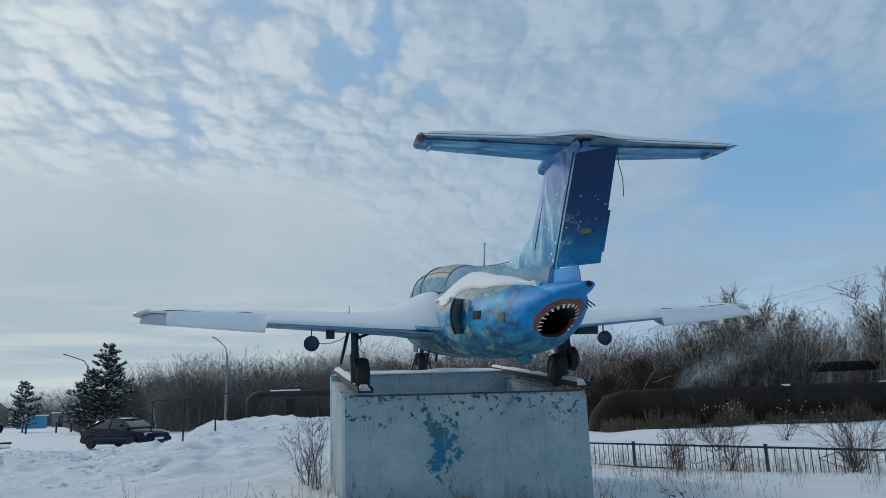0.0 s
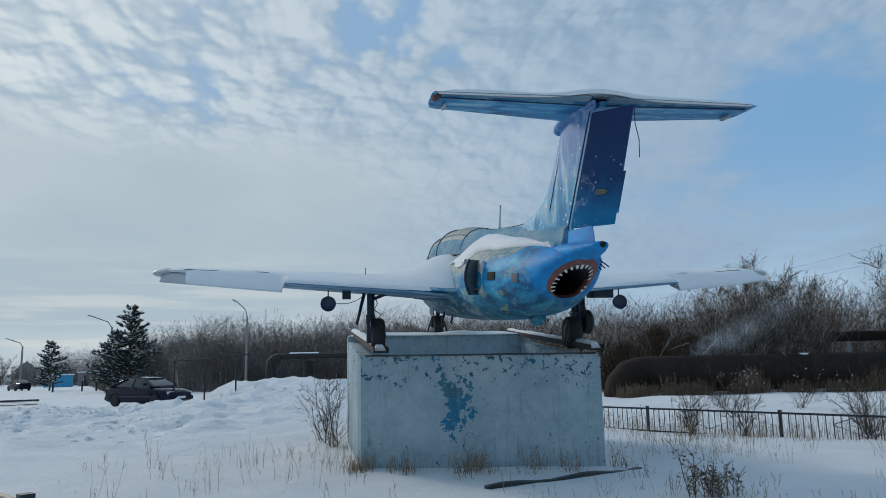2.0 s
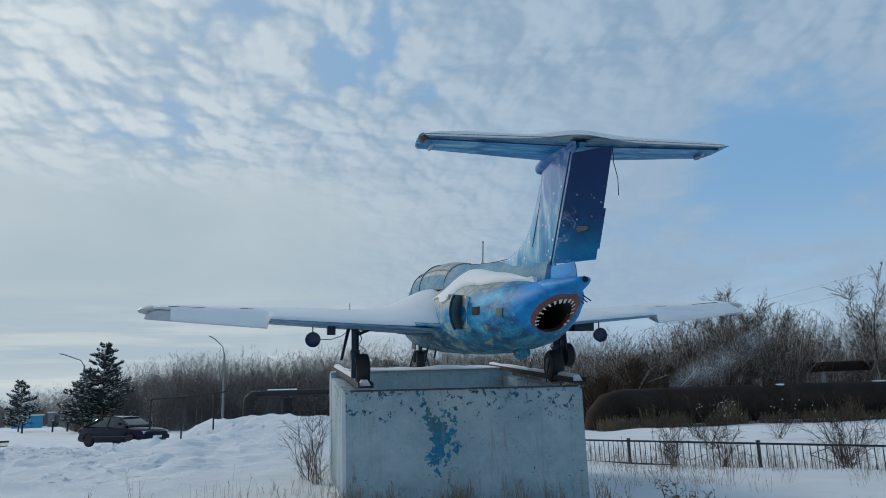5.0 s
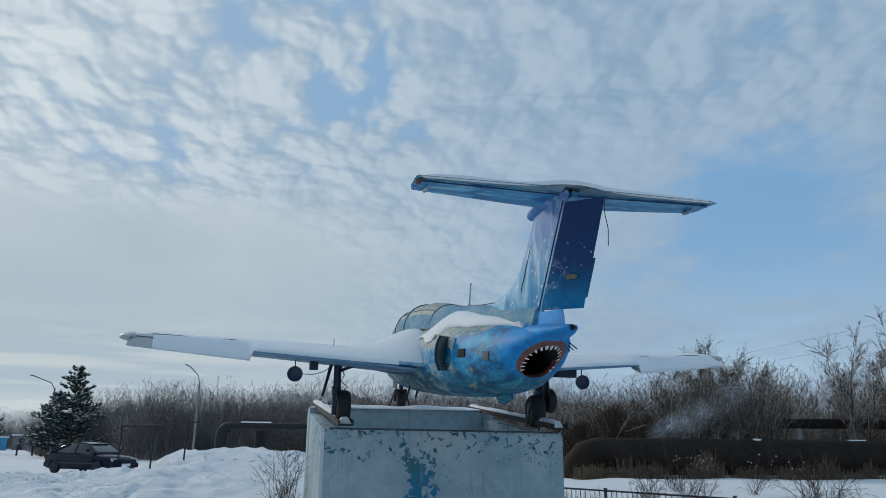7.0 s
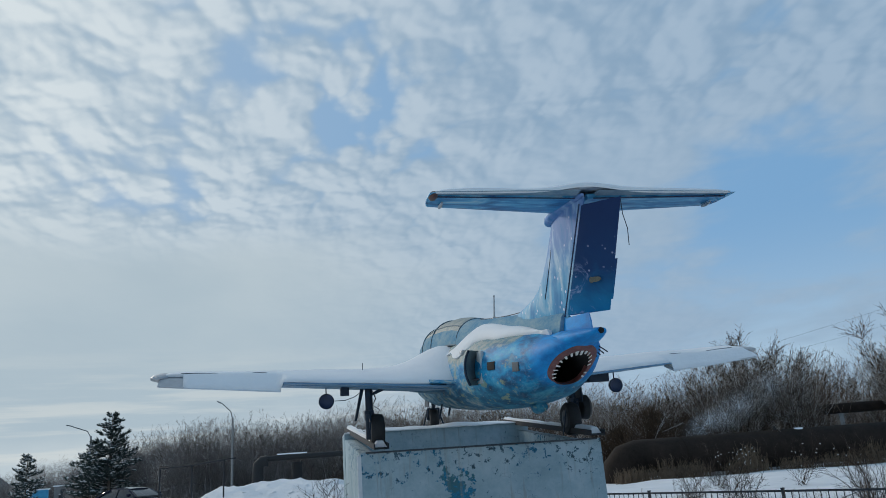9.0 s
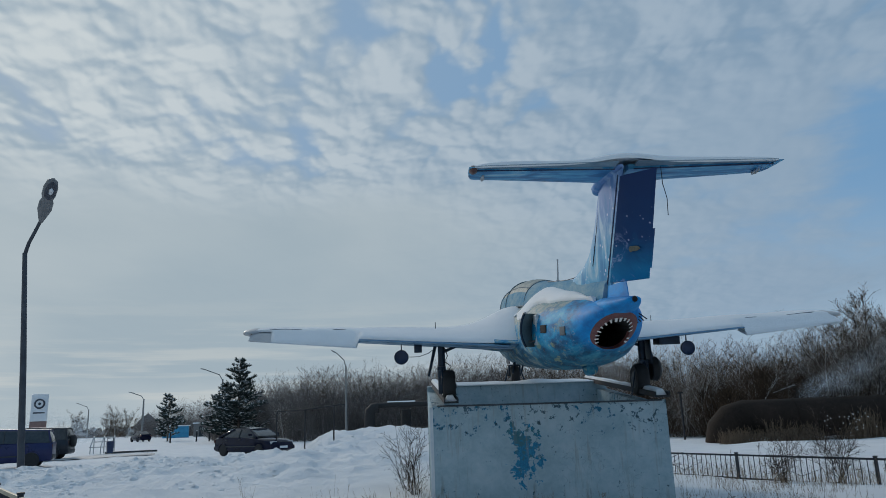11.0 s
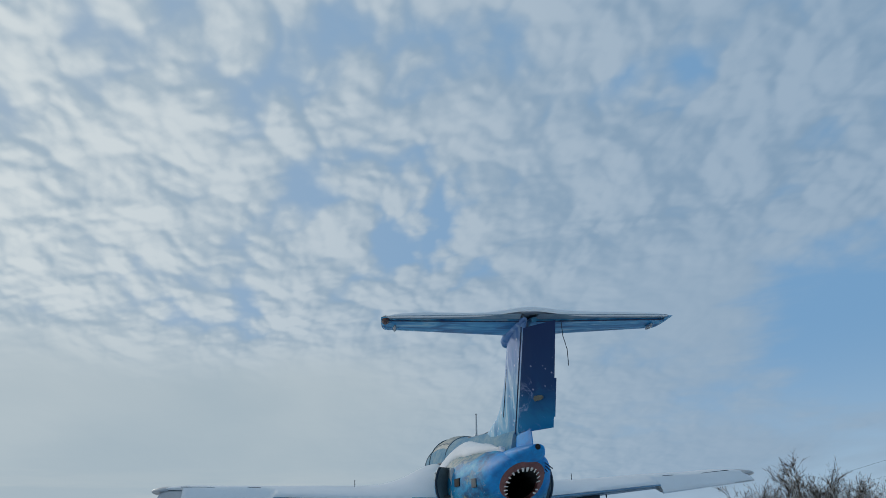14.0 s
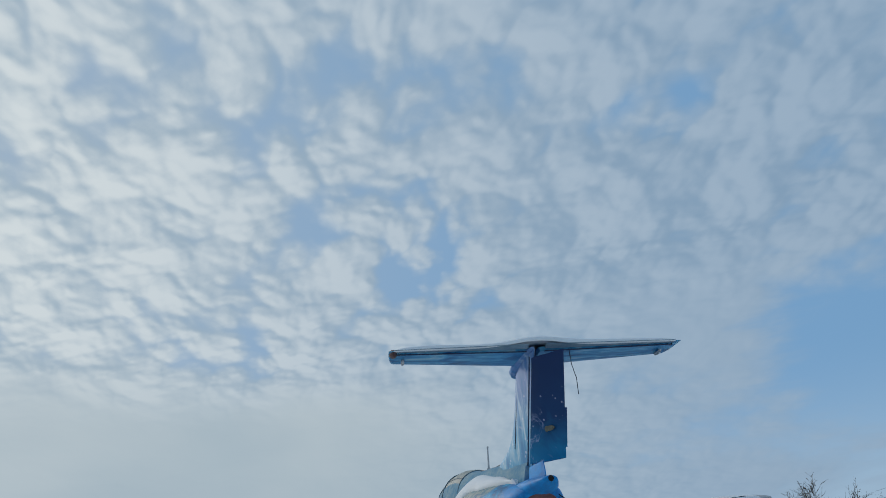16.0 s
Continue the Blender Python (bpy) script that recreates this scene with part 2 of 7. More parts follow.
def aircraft_paint():
    """Airbrushed blue sea over a weathered pale grey, blistered and flaking."""
    m, nt, b = shader("aircraft_paint")
    tc = nt.nodes.new("ShaderNodeTexCoord")
    sep = nt.nodes.new("ShaderNodeSeparateXYZ")
    nt.links.new(tc.outputs["Object"], sep.inputs[0])
    X, Y, Z = sep.outputs
    big, mid, fine = noise_node(nt, 2.2, 3, 0.5, stretch=BACK), noise_node(nt, 6.0, 5, 0.62, stretch=BACK), noise_node(nt, 16, 4, 0.65, stretch=BACK)
    tone = calc(nt, "ADD", calc(nt, "MULTIPLY", big, 0.30), calc(nt, "ADD", calc(nt, "MULTIPLY", mid, 0.45), calc(nt, "MULTIPLY", fine, 0.25)))
    sea = ramp_node(nt, tone, [(0.40, (0.004, 0.070, 0.17)), (0.47, (0.004, 0.165, 0.36)), (0.53, (0.006, 0.29, 0.54)), (0.62, (0.08, 0.44, 0.60))])
    # dark green-blue tones low on the body, giving way upward
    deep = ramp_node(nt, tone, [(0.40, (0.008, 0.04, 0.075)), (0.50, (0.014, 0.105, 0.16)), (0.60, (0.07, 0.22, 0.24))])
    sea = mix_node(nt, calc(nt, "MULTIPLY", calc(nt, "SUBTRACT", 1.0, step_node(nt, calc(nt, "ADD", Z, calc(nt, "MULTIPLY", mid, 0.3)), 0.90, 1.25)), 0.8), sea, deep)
    # yellow-green weed in specks and drawn-out patches
    weed = calc(nt, "MULTIPLY", step_node(nt, noise_node(nt, 8.0, 4, 0.65, stretch=(1, 0.35, 0.7)), 0.57, 0.64), calc(nt, "MULTIPLY", step_node(nt, Y, -4.25, -3.8), calc(nt, "SUBTRACT", 1.0, step_node(nt, Z, 1.15, 1.4))))
    sea = mix_node(nt, calc(nt, "MULTIPLY", weed, 0.7), sea, (0.31, 0.36, 0.20))
    # the old grey coat where the blue wore off, above and forward
    fade = calc(nt, "ADD", calc(nt, "MULTIPLY", calc(nt, "MULTIPLY", step_node(nt, Z, 1.22, 1.48), step_node(nt, Y, -4.25, -3.7)), 1.0), calc(nt, "MULTIPLY", step_node(nt, Y, -3.3, -2.0), 0.55))
    fade = calc(nt, "ADD", fade, calc(nt, "MULTIPLY", calc(nt, "SUBTRACT", tone, 0.5), 2.6))
    pale = ramp_node(nt, fine, [(0.36, (0.07, 0.22, 0.29)), (0.46, (0.20, 0.28, 0.28)), (0.60, (0.36, 0.38, 0.35))])
    col = mix_node(nt, step_node(nt, fade, 0.50, 0.85), sea, pale)
    # blistered seam before the lip: pale wandering cracks
    ridge = calc(nt, "SUBTRACT", 1.0, step_node(nt, calc(nt, "ABSOLUTE", calc(nt, "SUBTRACT", noise_node(nt, 6.5, 4, 0.55, 0.3, stretch=(1, 0.5, 0.8)), 0.5)), 0.0, 0.035))
    seam = calc(nt, "MULTIPLY", step_node(nt, Y, -4.75, -4.35), calc(nt, "SUBTRACT", 1.0, step_node(nt, Y, -4.0, -3.6)))
    # bright blue of the painted lip round the tail
    lip = calc(nt, "SUBTRACT", 1.0, step_node(nt, calc(nt, "ADD", Y, calc(nt, "MULTIPLY", mid, 0.25)), -4.50, -4.22))
    col = mix_node(nt, calc(nt, "MULTIPLY", lip, 0.95), col, ramp_node(nt, tone, [(0.40, (0.003, 0.165, 0.46)), (0.60, (0.008, 0.35, 0.78))]))
    col = mix_node(nt, calc(nt, "MULTIPLY", calc(nt, "MULTIPLY", ridge, seam), 0.10), col, (0.40, 0.55, 0.62))
    chips = step_node(nt, noise_node(nt, 15, 3, 0.6, 0.4, stretch=BACK), 0.65, 0.69)
    col = mix_node(nt, calc(nt, "MULTIPLY", chips, calc(nt, "SUBTRACT", 0.5, calc(nt, "MULTIPLY", lip, 0.4))), col, (0.42, 0.45, 0.42))
    nt.links.new(col, b.inputs["Base Color"])
    nt.links.new(calc(nt, "ADD", 0.46, calc(nt, "MULTIPLY", fine, 0.34)), b.inputs["Roughness"])
    b.inputs["Specular IOR Level"].default_value = 0.28
    bump(nt, b, calc(nt, "ADD", mid, calc(nt, "MULTIPLY", fine, calc(nt, "ADD", 0.15, calc(nt, "MULTIPLY", seam, 0.8)))), 0.35, 0.014)
    return m


def fin_paint():
    """Pale blue to violet with scattered white flecks."""
    m, nt, b = shader("fin_paint")
    tc = nt.nodes.new("ShaderNodeTexCoord")
    sep = nt.nodes.new("ShaderNodeSeparateXYZ")
    nt.links.new(tc.outputs["Object"], sep.inputs[0])
    Z = sep.outputs[2]
    mid = noise_node(nt, 3.6, 4, 0.55, 0.5, stretch=(1, 1.3, 0.55))
    low = ramp_node(nt, mid, [(0.35, (0.012, 0.20, 0.42)), (0.50, (0.09, 0.36, 0.56)), (0.64, (0.40, 0.56, 0.64))])
    high = ramp_node(nt, mid, [(0.33, (0.03, 0.20, 0.44)), (0.50, (0.13, 0.25, 0.50)), (0.64, (0.36, 0.52, 0.66))])
    col = mix_node(nt, step_node(nt, Z, 1.85, 2.55), low, high)
    vor = nt.nodes.new("ShaderNodeTexVoronoi")
    vor.inputs["Scale"].default_value = 11.0
    nt.links.new(tc.outputs["Object"], vor.inputs["Vector"])
    dots = calc(nt, "MULTIPLY", calc(nt, "SUBTRACT", 1.0, step_node(nt, vor.outputs["Distance"], 0.12, 0.24)), step_node(nt, noise_node(nt, 2.4, 2), 0.45, 0.54))
    col = mix_node(nt, dots, col, (0.72, 0.74, 0.80))
    nt.links.new(col, b.inputs["Base Color"])
    b.inputs["Roughness"].default_value = 0.55
    b.inputs["Specular IOR Level"].default_value = 0.3
    bump(nt, b, mid, 0.15, 0.004)
    return m


def rudder_paint():
    """Deep navy above, turquoise below, white flecks and spray."""
    m, nt, b = shader("rudder_paint")
    tc = nt.nodes.new("ShaderNodeTexCoord")
    sep = nt.nodes.new("ShaderNodeSeparateXYZ")
    nt.links.new(tc.outputs["Object"], sep.inputs[0])
    Z = sep.outputs[2]
    mid = noise_node(nt, 5.0, 4, 0.6, 0.8)
    h = calc(nt, "ADD", Z, calc(nt, "MULTIPLY", calc(nt, "SUBTRACT", mid, 0.5), 0.35))
    col = ramp_node(nt, step_node(nt, h, 1.55, 2.75),
                    [(0.0, (0.012, 0.22, 0.42)), (0.16, (0.007, 0.11, 0.25)), (0.40, (0.006, 0.045, 0.14)), (1.0, (0.006, 0.027, 0.10))])
    vor = nt.nodes.new("ShaderNodeTexVoronoi")
    vor.inputs["Scale"].default_value = 13.0
    nt.links.new(tc.outputs["Object"], vor.inputs["Vector"])
    gate = calc(nt, "MULTIPLY", step_node(nt, noise_node(nt, 3.0, 2), 0.46, 0.56), calc(nt, "SUBTRACT", 1.0, step_node(nt, Z, 2.15, 2.35)))
    dots = calc(nt, "MULTIPLY", calc(nt, "SUBTRACT", 1.0, step_node(nt, vor.outputs["Distance"], 0.10, 0.22)), gate)
    col = mix_node(nt, calc(nt, "MULTIPLY", dots, 0.8), col, (0.60, 0.62, 0.78))
    spray = calc(nt, "MULTIPLY", step_node(nt, noise_node(nt, 4.2, 6, 0.7, 1.4), 0.54, 0.70), calc(nt, "SUBTRACT", 1.0, step_node(nt, Z, 1.95, 2.2)))
    col = mix_node(nt, calc(nt, "MULTIPLY", spray, 0.7), col, (0.40, 0.46, 0.66))
    nt.links.new(col, b.inputs["Base Color"])
    b.inputs["Roughness"].default_value = 0.55
    b.inputs["Specular IOR Level"].default_value = 0.25
    bump(nt, b, mid, 0.12, 0.004)
    return m


def tail_paint():
    m, nt, b = shader("tailplane_paint")
    mid = noise_node(nt, 3.0, 6, 0.6, 1.0, stretch=(0.7, 2.5, 1))
    col = ramp_node(nt, mid, [(0.33, (0.010, 0.10, 0.26)), (0.46, (0.02, 0.23, 0.48)), (0.58, (0.10, 0.42, 0.64)), (0.72, (0.42, 0.60, 0.68))])
    nt.links.new(col, b.inputs["Base Color"])
    b.inputs["Roughness"].default_value = 0.42
    bump(nt, b, mid, 0.15, 0.004)
    return m


def plaster():
    """Whitewashed concrete render, blue undercoat showing where it flaked, cracks and rust streaks."""
    m, nt, b = shader("pedestal_plaster")
    tc = nt.nodes.new("ShaderNodeTexCoord")
    sep = nt.nodes.new("ShaderNodeSeparateXYZ")
    nt.links.new(tc.outputs["Object"], sep.inputs[0])
    X, Y, Z = sep.outputs
    wide, mid, fine = noise_node(nt, 1.3, 5, 0.6), noise_node(nt, 7, 6, 0.68, 0.3), noise_node(nt, 55, 3, 0.6)
    wash = ramp_node(nt, calc(nt, "ADD", calc(nt, "MULTIPLY", wide, 0.6), calc(nt, "MULTIPLY", mid, 0.4)),
                     [(0.33, (0.22, 0.32, 0.36)), (0.52, (0.335, 0.435, 0.475)), (0.68, (0.45, 0.525, 0.55))])
    # flaked patch: one large spot, and flecks along the top edge
    gx = calc(nt, "ADD", X, calc(nt, "MULTIPLY", calc(nt, "SUBTRACT", noise_node(nt, 2.6, 4, 0.6), 0.5), 0.5))
    dx = calc(nt, "DIVIDE", calc(nt, "SUBTRACT", gx, -0.52), 0.26)
    dz = calc(nt, "DIVIDE", calc(nt, "SUBTRACT", Z, 0.96), 0.52)
    spot = calc(nt, "SUBTRACT", 1.0, calc(nt, "SQRT", calc(nt, "ADD", calc(nt, "MULTIPLY", dx, dx), calc(nt, "MULTIPLY", dz, dz))))
    flake = calc(nt, "ADD", calc(nt, "MULTIPLY", spot, 0.50), calc(nt, "MULTIPLY", calc(nt, "SUBTRACT", mid, 0.5), 2.8))
    spotm = step_node(nt, flake, 0.12, 0.17)
    edge = calc(nt, "ADD", calc(nt, "MULTIPLY", step_node(nt, Z, 0.95, 1.75), 0.10), noise_node(nt, 9.0, 6, 0.70, 0.2))
    edge = calc(nt, "SUBTRACT", edge, calc(nt, "MULTIPLY", step_node(nt, Y, 1.5, 2.5), 0.10))
    flecks = step_node(nt, edge, 0.648, 0.664)
    chips = step_node(nt, calc(nt, "ADD", calc(nt, "MULTIPLY", step_node(nt, Z, 0.5, 1.6), 0.05), noise_node(nt, 9.0, 4, 0.6, 0.3)), 0.715, 0.73)
    under = ramp_node(nt, fine, [(0.35, (0.012, 0.12, 0.22)), (0.65, (0.035, 0.25, 0.40))])
    teal = calc(nt, "ADD", noise_node(nt, 9.0, 5, 0.7), calc(nt, "MULTIPLY", calc(nt, "SUBTRACT", Z, 0.95), 0.25))
    under = mix_node(nt, step_node(nt, teal, 0.50, 0.60), under, (0.05, 0.15, 0.18))
    col = mix_node(nt, spotm, wash, under)
    col = mix_node(nt, flecks, col, mix_node(nt, step_node(nt, wide, 0.45, 0.55), (0.02, 0.13, 0.22), (0.06, 0.11, 0.14)))
    col = mix_node(nt, calc(nt, "MULTIPLY", chips, 0.85), col, (0.045, 0.06, 0.065))
    # thin runs of dirt
    runs = step_node(nt, noise_node(nt, 4.0, 4, 0.6, stretch=(3.0, 3.0, 0.22)), 0.56, 0.70)
    col = mix_node(nt, calc(nt, "MULTIPLY", runs, 0.42), col, (0.24, 0.23, 0.19))
    moss = calc(nt, "MULTIPLY", step_node(nt, noise_node(nt, 3.2, 5, 0.65, stretch=(2.4, 2.4, 0.30)), 0.56, 0.68), calc(nt, "SUBTRACT", 1.0, step_node(nt, calc(nt, "ADD", Z, calc(nt, "MULTIPLY", wide, 0.5)), 0.45, 1.05)))
    col = mix_node(nt, calc(nt, "MULTIPLY", moss, 0.65), col, (0.13, 0.125, 0.08))
    vor = nt.nodes.new("ShaderNodeTexVoronoi")
    vor.feature = "DISTANCE_TO_EDGE"
    vor.inputs["Scale"].default_value = 1.5
    wob = nt.nodes.new("ShaderNodeVectorMath")
    wob.operation = "ADD"
    nt.links.new(tc.outputs["Object"], wob.inputs[0])
    wn = nt.nodes.new("ShaderNodeTexNoise")
    wn.inputs["Scale"].default_value = 4.0
    nt.links.new(tc.outputs["Object"], wn.inputs["Vector"])
    nt.links.new(wn.outputs["Color"], wob.inputs[1])
    nt.links.new(wob.outputs[0], vor.inputs["Vector"])
    crack = calc(nt, "MULTIPLY", calc(nt, "SUBTRACT", 1.0, step_node(nt, vor.outputs["Distance"], 0.004, 0.012)), step_node(nt, noise_node(nt, 1.1, 2), 0.54, 0.60))
    col = mix_node(nt, calc(nt, "MULTIPLY", crack, 0.25), col, (0.10, 0.12, 0.13))
    nt.links.new(col, b.inputs["Base Color"])
    b.inputs["Roughness"].default_value = 0.85
    height = calc(nt, "SUBTRACT", calc(nt, "ADD", calc(nt, "MULTIPLY", mid, 0.5), calc(nt, "MULTIPLY", fine, 0.3)), calc(nt, "ADD", calc(nt, "MULTIPLY", spotm, 0.6), crack))
    bump(nt, b, height, 0.5, 0.012)
    return m


SNOW = snow_material("snow_ground", 0.09)
SNOW_ON = snow_material("snow_settled", 0.02)
def matt(m, level):
    m.node_tree.nodes["Principled BSDF"].inputs["Specular IOR Level"].default_value = level
    return m


PAINT, FINP, RUDP, TAILP, PLASTER = aircraft_paint(), fin_paint(), rudder_paint(), tail_paint(), plaster()
WINGP = simple("wing_paint", (0.05, 0.16, 0.30), (0.16, 0.34, 0.50), 0.5, 0.0, 2.5, 30)
ELEVP = simple("elevator_paint", (0.07, 0.16, 0.24), (0.26, 0.36, 0.42), 0.55, 0, 4, 40)
SPINEP = matt(simple("spine_paint", (0.04, 0.22, 0.38), (0.32, 0.42, 0.45), 0.92, 0, 3.5, 22, 0.006, (1.4, 0.5, 1.4)), 0.12)
BRAKEP = simple("brake_panel_grey", (0.085, 0.12, 0.13), (0.17, 0.215, 0.22), 0.55, 0.1, 4, 40)
AILERON = simple("aileron_frosted", (0.50, 0.54, 0.57), (0.68, 0.71, 0.73), 0.6, 0.0, 3, 40)
WING_BARE = simple("bare_alloy", (0.34, 0.35, 0.36), (0.50, 0.51, 0.52), 0.5, 0.3, 4, 40)
STRUT = simple("strut_blue", (0.006, 0.015, 0.028), (0.018, 0.040, 0.070), 0.5, 0.2, 6, 60)
RUBBER = simple("rubber", (0.010, 0.010, 0.011), (0.025, 0.025, 0.026), 0.75, 0, 9, 80)
BLACK = simple("soot", (0.004, 0.004, 0.004), (0.012, 0.011, 0.010), 0.9, 0, 6, 50)
DARKPAINT = simple("dark_paint", (0.02, 0.025, 0.03), (0.045, 0.05, 0.055), 0.5, 0.2, 6, 60)
NAVY = simple("navy_enamel", (0.010, 0.022, 0.06), (0.02, 0.045, 0.11), 0.4, 0.0, 6, 60)
HATCH = simple("hatch_grey", (0.04, 0.06, 0.075), (0.085, 0.11, 0.125), 0.6, 0, 8, 60)
GUM = simple("gum_red", (0.11, 0.035, 0.032), (0.22, 0.09, 0.08), 0.55, 0, 12, 60)
TOOTH = simple("tooth_white", (0.62, 0.60, 0.55), (0.78, 0.77, 0.74), 0.5, 0, 12, 60)
RED = simple("lamp_red", (0.06, 0.02, 0.016), (0.11, 0.04, 0.03), 0.4, 0, 12, 60)
CANOPYF = simple("canopy_paint", (0.03, 0.07, 0.10), (0.10, 0.17, 0.21), 0.7, 0, 5, 40)
CANOPYG = matt(simple("canopy_frosted", (0.15, 0.21, 0.22), (0.42, 0.42, 0.37), 0.62, 0, 5, 25), 0.22)
STEEL = simple("rusted_steel", (0.016, 0.017, 0.020), (0.045, 0.043, 0.045), 0.7, 0.3, 5, 50)
EDGE = simple("edge_steel", (0.05, 0.055, 0.06), (0.11, 0.12, 0.13), 0.6, 0.3, 4, 40)
LAG = matt(simple("pipe_lagging", (0.013, 0.010, 0.008), (0.038, 0.027, 0.021), 0.8, 0, 0.8, 9, 0.02), 0.12)
BUSH = bark("bush_twigs", (0.030, 0.021, 0.016), (0.085, 0.060, 0.045), (0.17, 0.13, 0.11), 0.9)
BARK = bark("twig_bark", (0.040, 0.030, 0.024), (0.21, 0.165, 0.130), (0.74, 0.71, 0.68), 0.68)
BARK_FAR = bark("thicket_bark", (0.075, 0.050, 0.036), (0.22, 0.16, 0.118), (0.68, 0.64, 0.60), 0.72)
RUSSET = bark("russet_brush", (0.042, 0.027, 0.018), (0.095, 0.062, 0.040), (0.16, 0.115, 0.08), 0.9)
BROWN = bark("brown_brush", (0.080, 0.055, 0.040), (0.19, 0.135, 0.098), (0.34, 0.28, 0.23), 0.86)
# haze over the far scrub is put into these raised, even tones
THICKET_HAZY = bark("thicket_bark_hazy", (0.115, 0.098, 0.090), (0.25, 0.218, 0.20), (0.46, 0.43, 0.41), 0.80)
DRYLEAF = bark("dry_leaves", (0.06, 0.042, 0.030), (0.24, 0.18, 0.13), (0.48, 0.42, 0.36), 0.82)
NEEDLE = bark("pine_needles", (0.035, 0.05, 0.045), (0.11, 0.13, 0.115), (0.55, 0.58, 0.60), 0.90)
STRAW = simple("dry_straw", (0.085, 0.055, 0.034), (0.22, 0.155, 0.10), 0.8, 0, 3, 20)
WEED = simple("dry_weed", (0.12, 0.085, 0.055), (0.34, 0.25, 0.16), 0.85, 0, 3, 20)
FENCE = simple("fence_dark", (0.012, 0.014, 0.02), (0.03, 0.035, 0.045), 0.55, 0.1, 5, 50)
RAILY = simple("fence_ochre", (0.28, 0.235, 0.155), (0.43, 0.375, 0.27), 0.6, 0, 5, 60)
CONC = simple("pole_concrete", (0.17, 0.17, 0.165), (0.29, 0.285, 0.275), 0.85, 0, 3, 30)
POLE = simple("lamp_pole_paint", (0.025, 0.03, 0.04), (0.07, 0.08, 0.095), 0.5, 0.3, 2, 30)
KIOSK = simple("kiosk_blue", (0.03, 0.22, 0.40), (0.06, 0.34, 0.52), 0.6, 0, 2, 20)
OCHRE = simple("ochre_wall", (0.40, 0.37, 0.24), (0.55, 0.51, 0.36), 0.85, 0, 0.6, 6)
GREYW = simple("grey_shed_wall", (0.15, 0.145, 0.14), (0.28, 0.27, 0.26), 0.85, 0, 0.5, 5)
CAR_DARK = simple("car_paint_dark", (0.003, 0.005, 0.018), (0.007, 0.010, 0.030), 0.10, 0.0, 2, 40, 0.0005)
CAR_DARK.node_tree.nodes["Principled BSDF"].inputs["Specular IOR Level"].default_value = 0.2
CAR_BLUE = simple("car_paint_blue", (0.008, 0.012, 0.06), (0.02, 0.028, 0.10), 0.3, 0.3, 2, 40, 0.0005)
CAR_GREEN = simple("car_paint_black", (0.010, 0.012, 0.018), (0.025, 0.03, 0.04), 0.3, 0.3, 2, 40, 0.0005)
CARGLASS = simple("car_glass", (0.015, 0.02, 0.024), (0.04, 0.048, 0.055), 0.14, 0, 2, 10, 0.0002)
LAMPG = simple("lamp_lens", (0.5, 0.5, 0.5), (0.7, 0.7, 0.72), 0.2, 0, 8, 40)
SIGNW = simple("sign_white", (0.66, 0.68, 0.70), (0.78, 0.79, 0.80), 0.4, 0, 1, 9)
SIGND = simple("sign_dark", (0.03, 0.035, 0.05), (0.06, 0.07, 0.09), 0.5, 0, 3, 20)
SIGNB = simple("sign_brown", (0.16, 0.09, 0.08), (0.26, 0.16, 0.14), 0.5, 0, 1, 9)
ROADM = simple("packed_snow_road", (0.24, 0.25, 0.27), (0.52, 0.54, 0.56), 0.7, 0, 0.4, 4, 0.02)

# ---- mesh tools ----


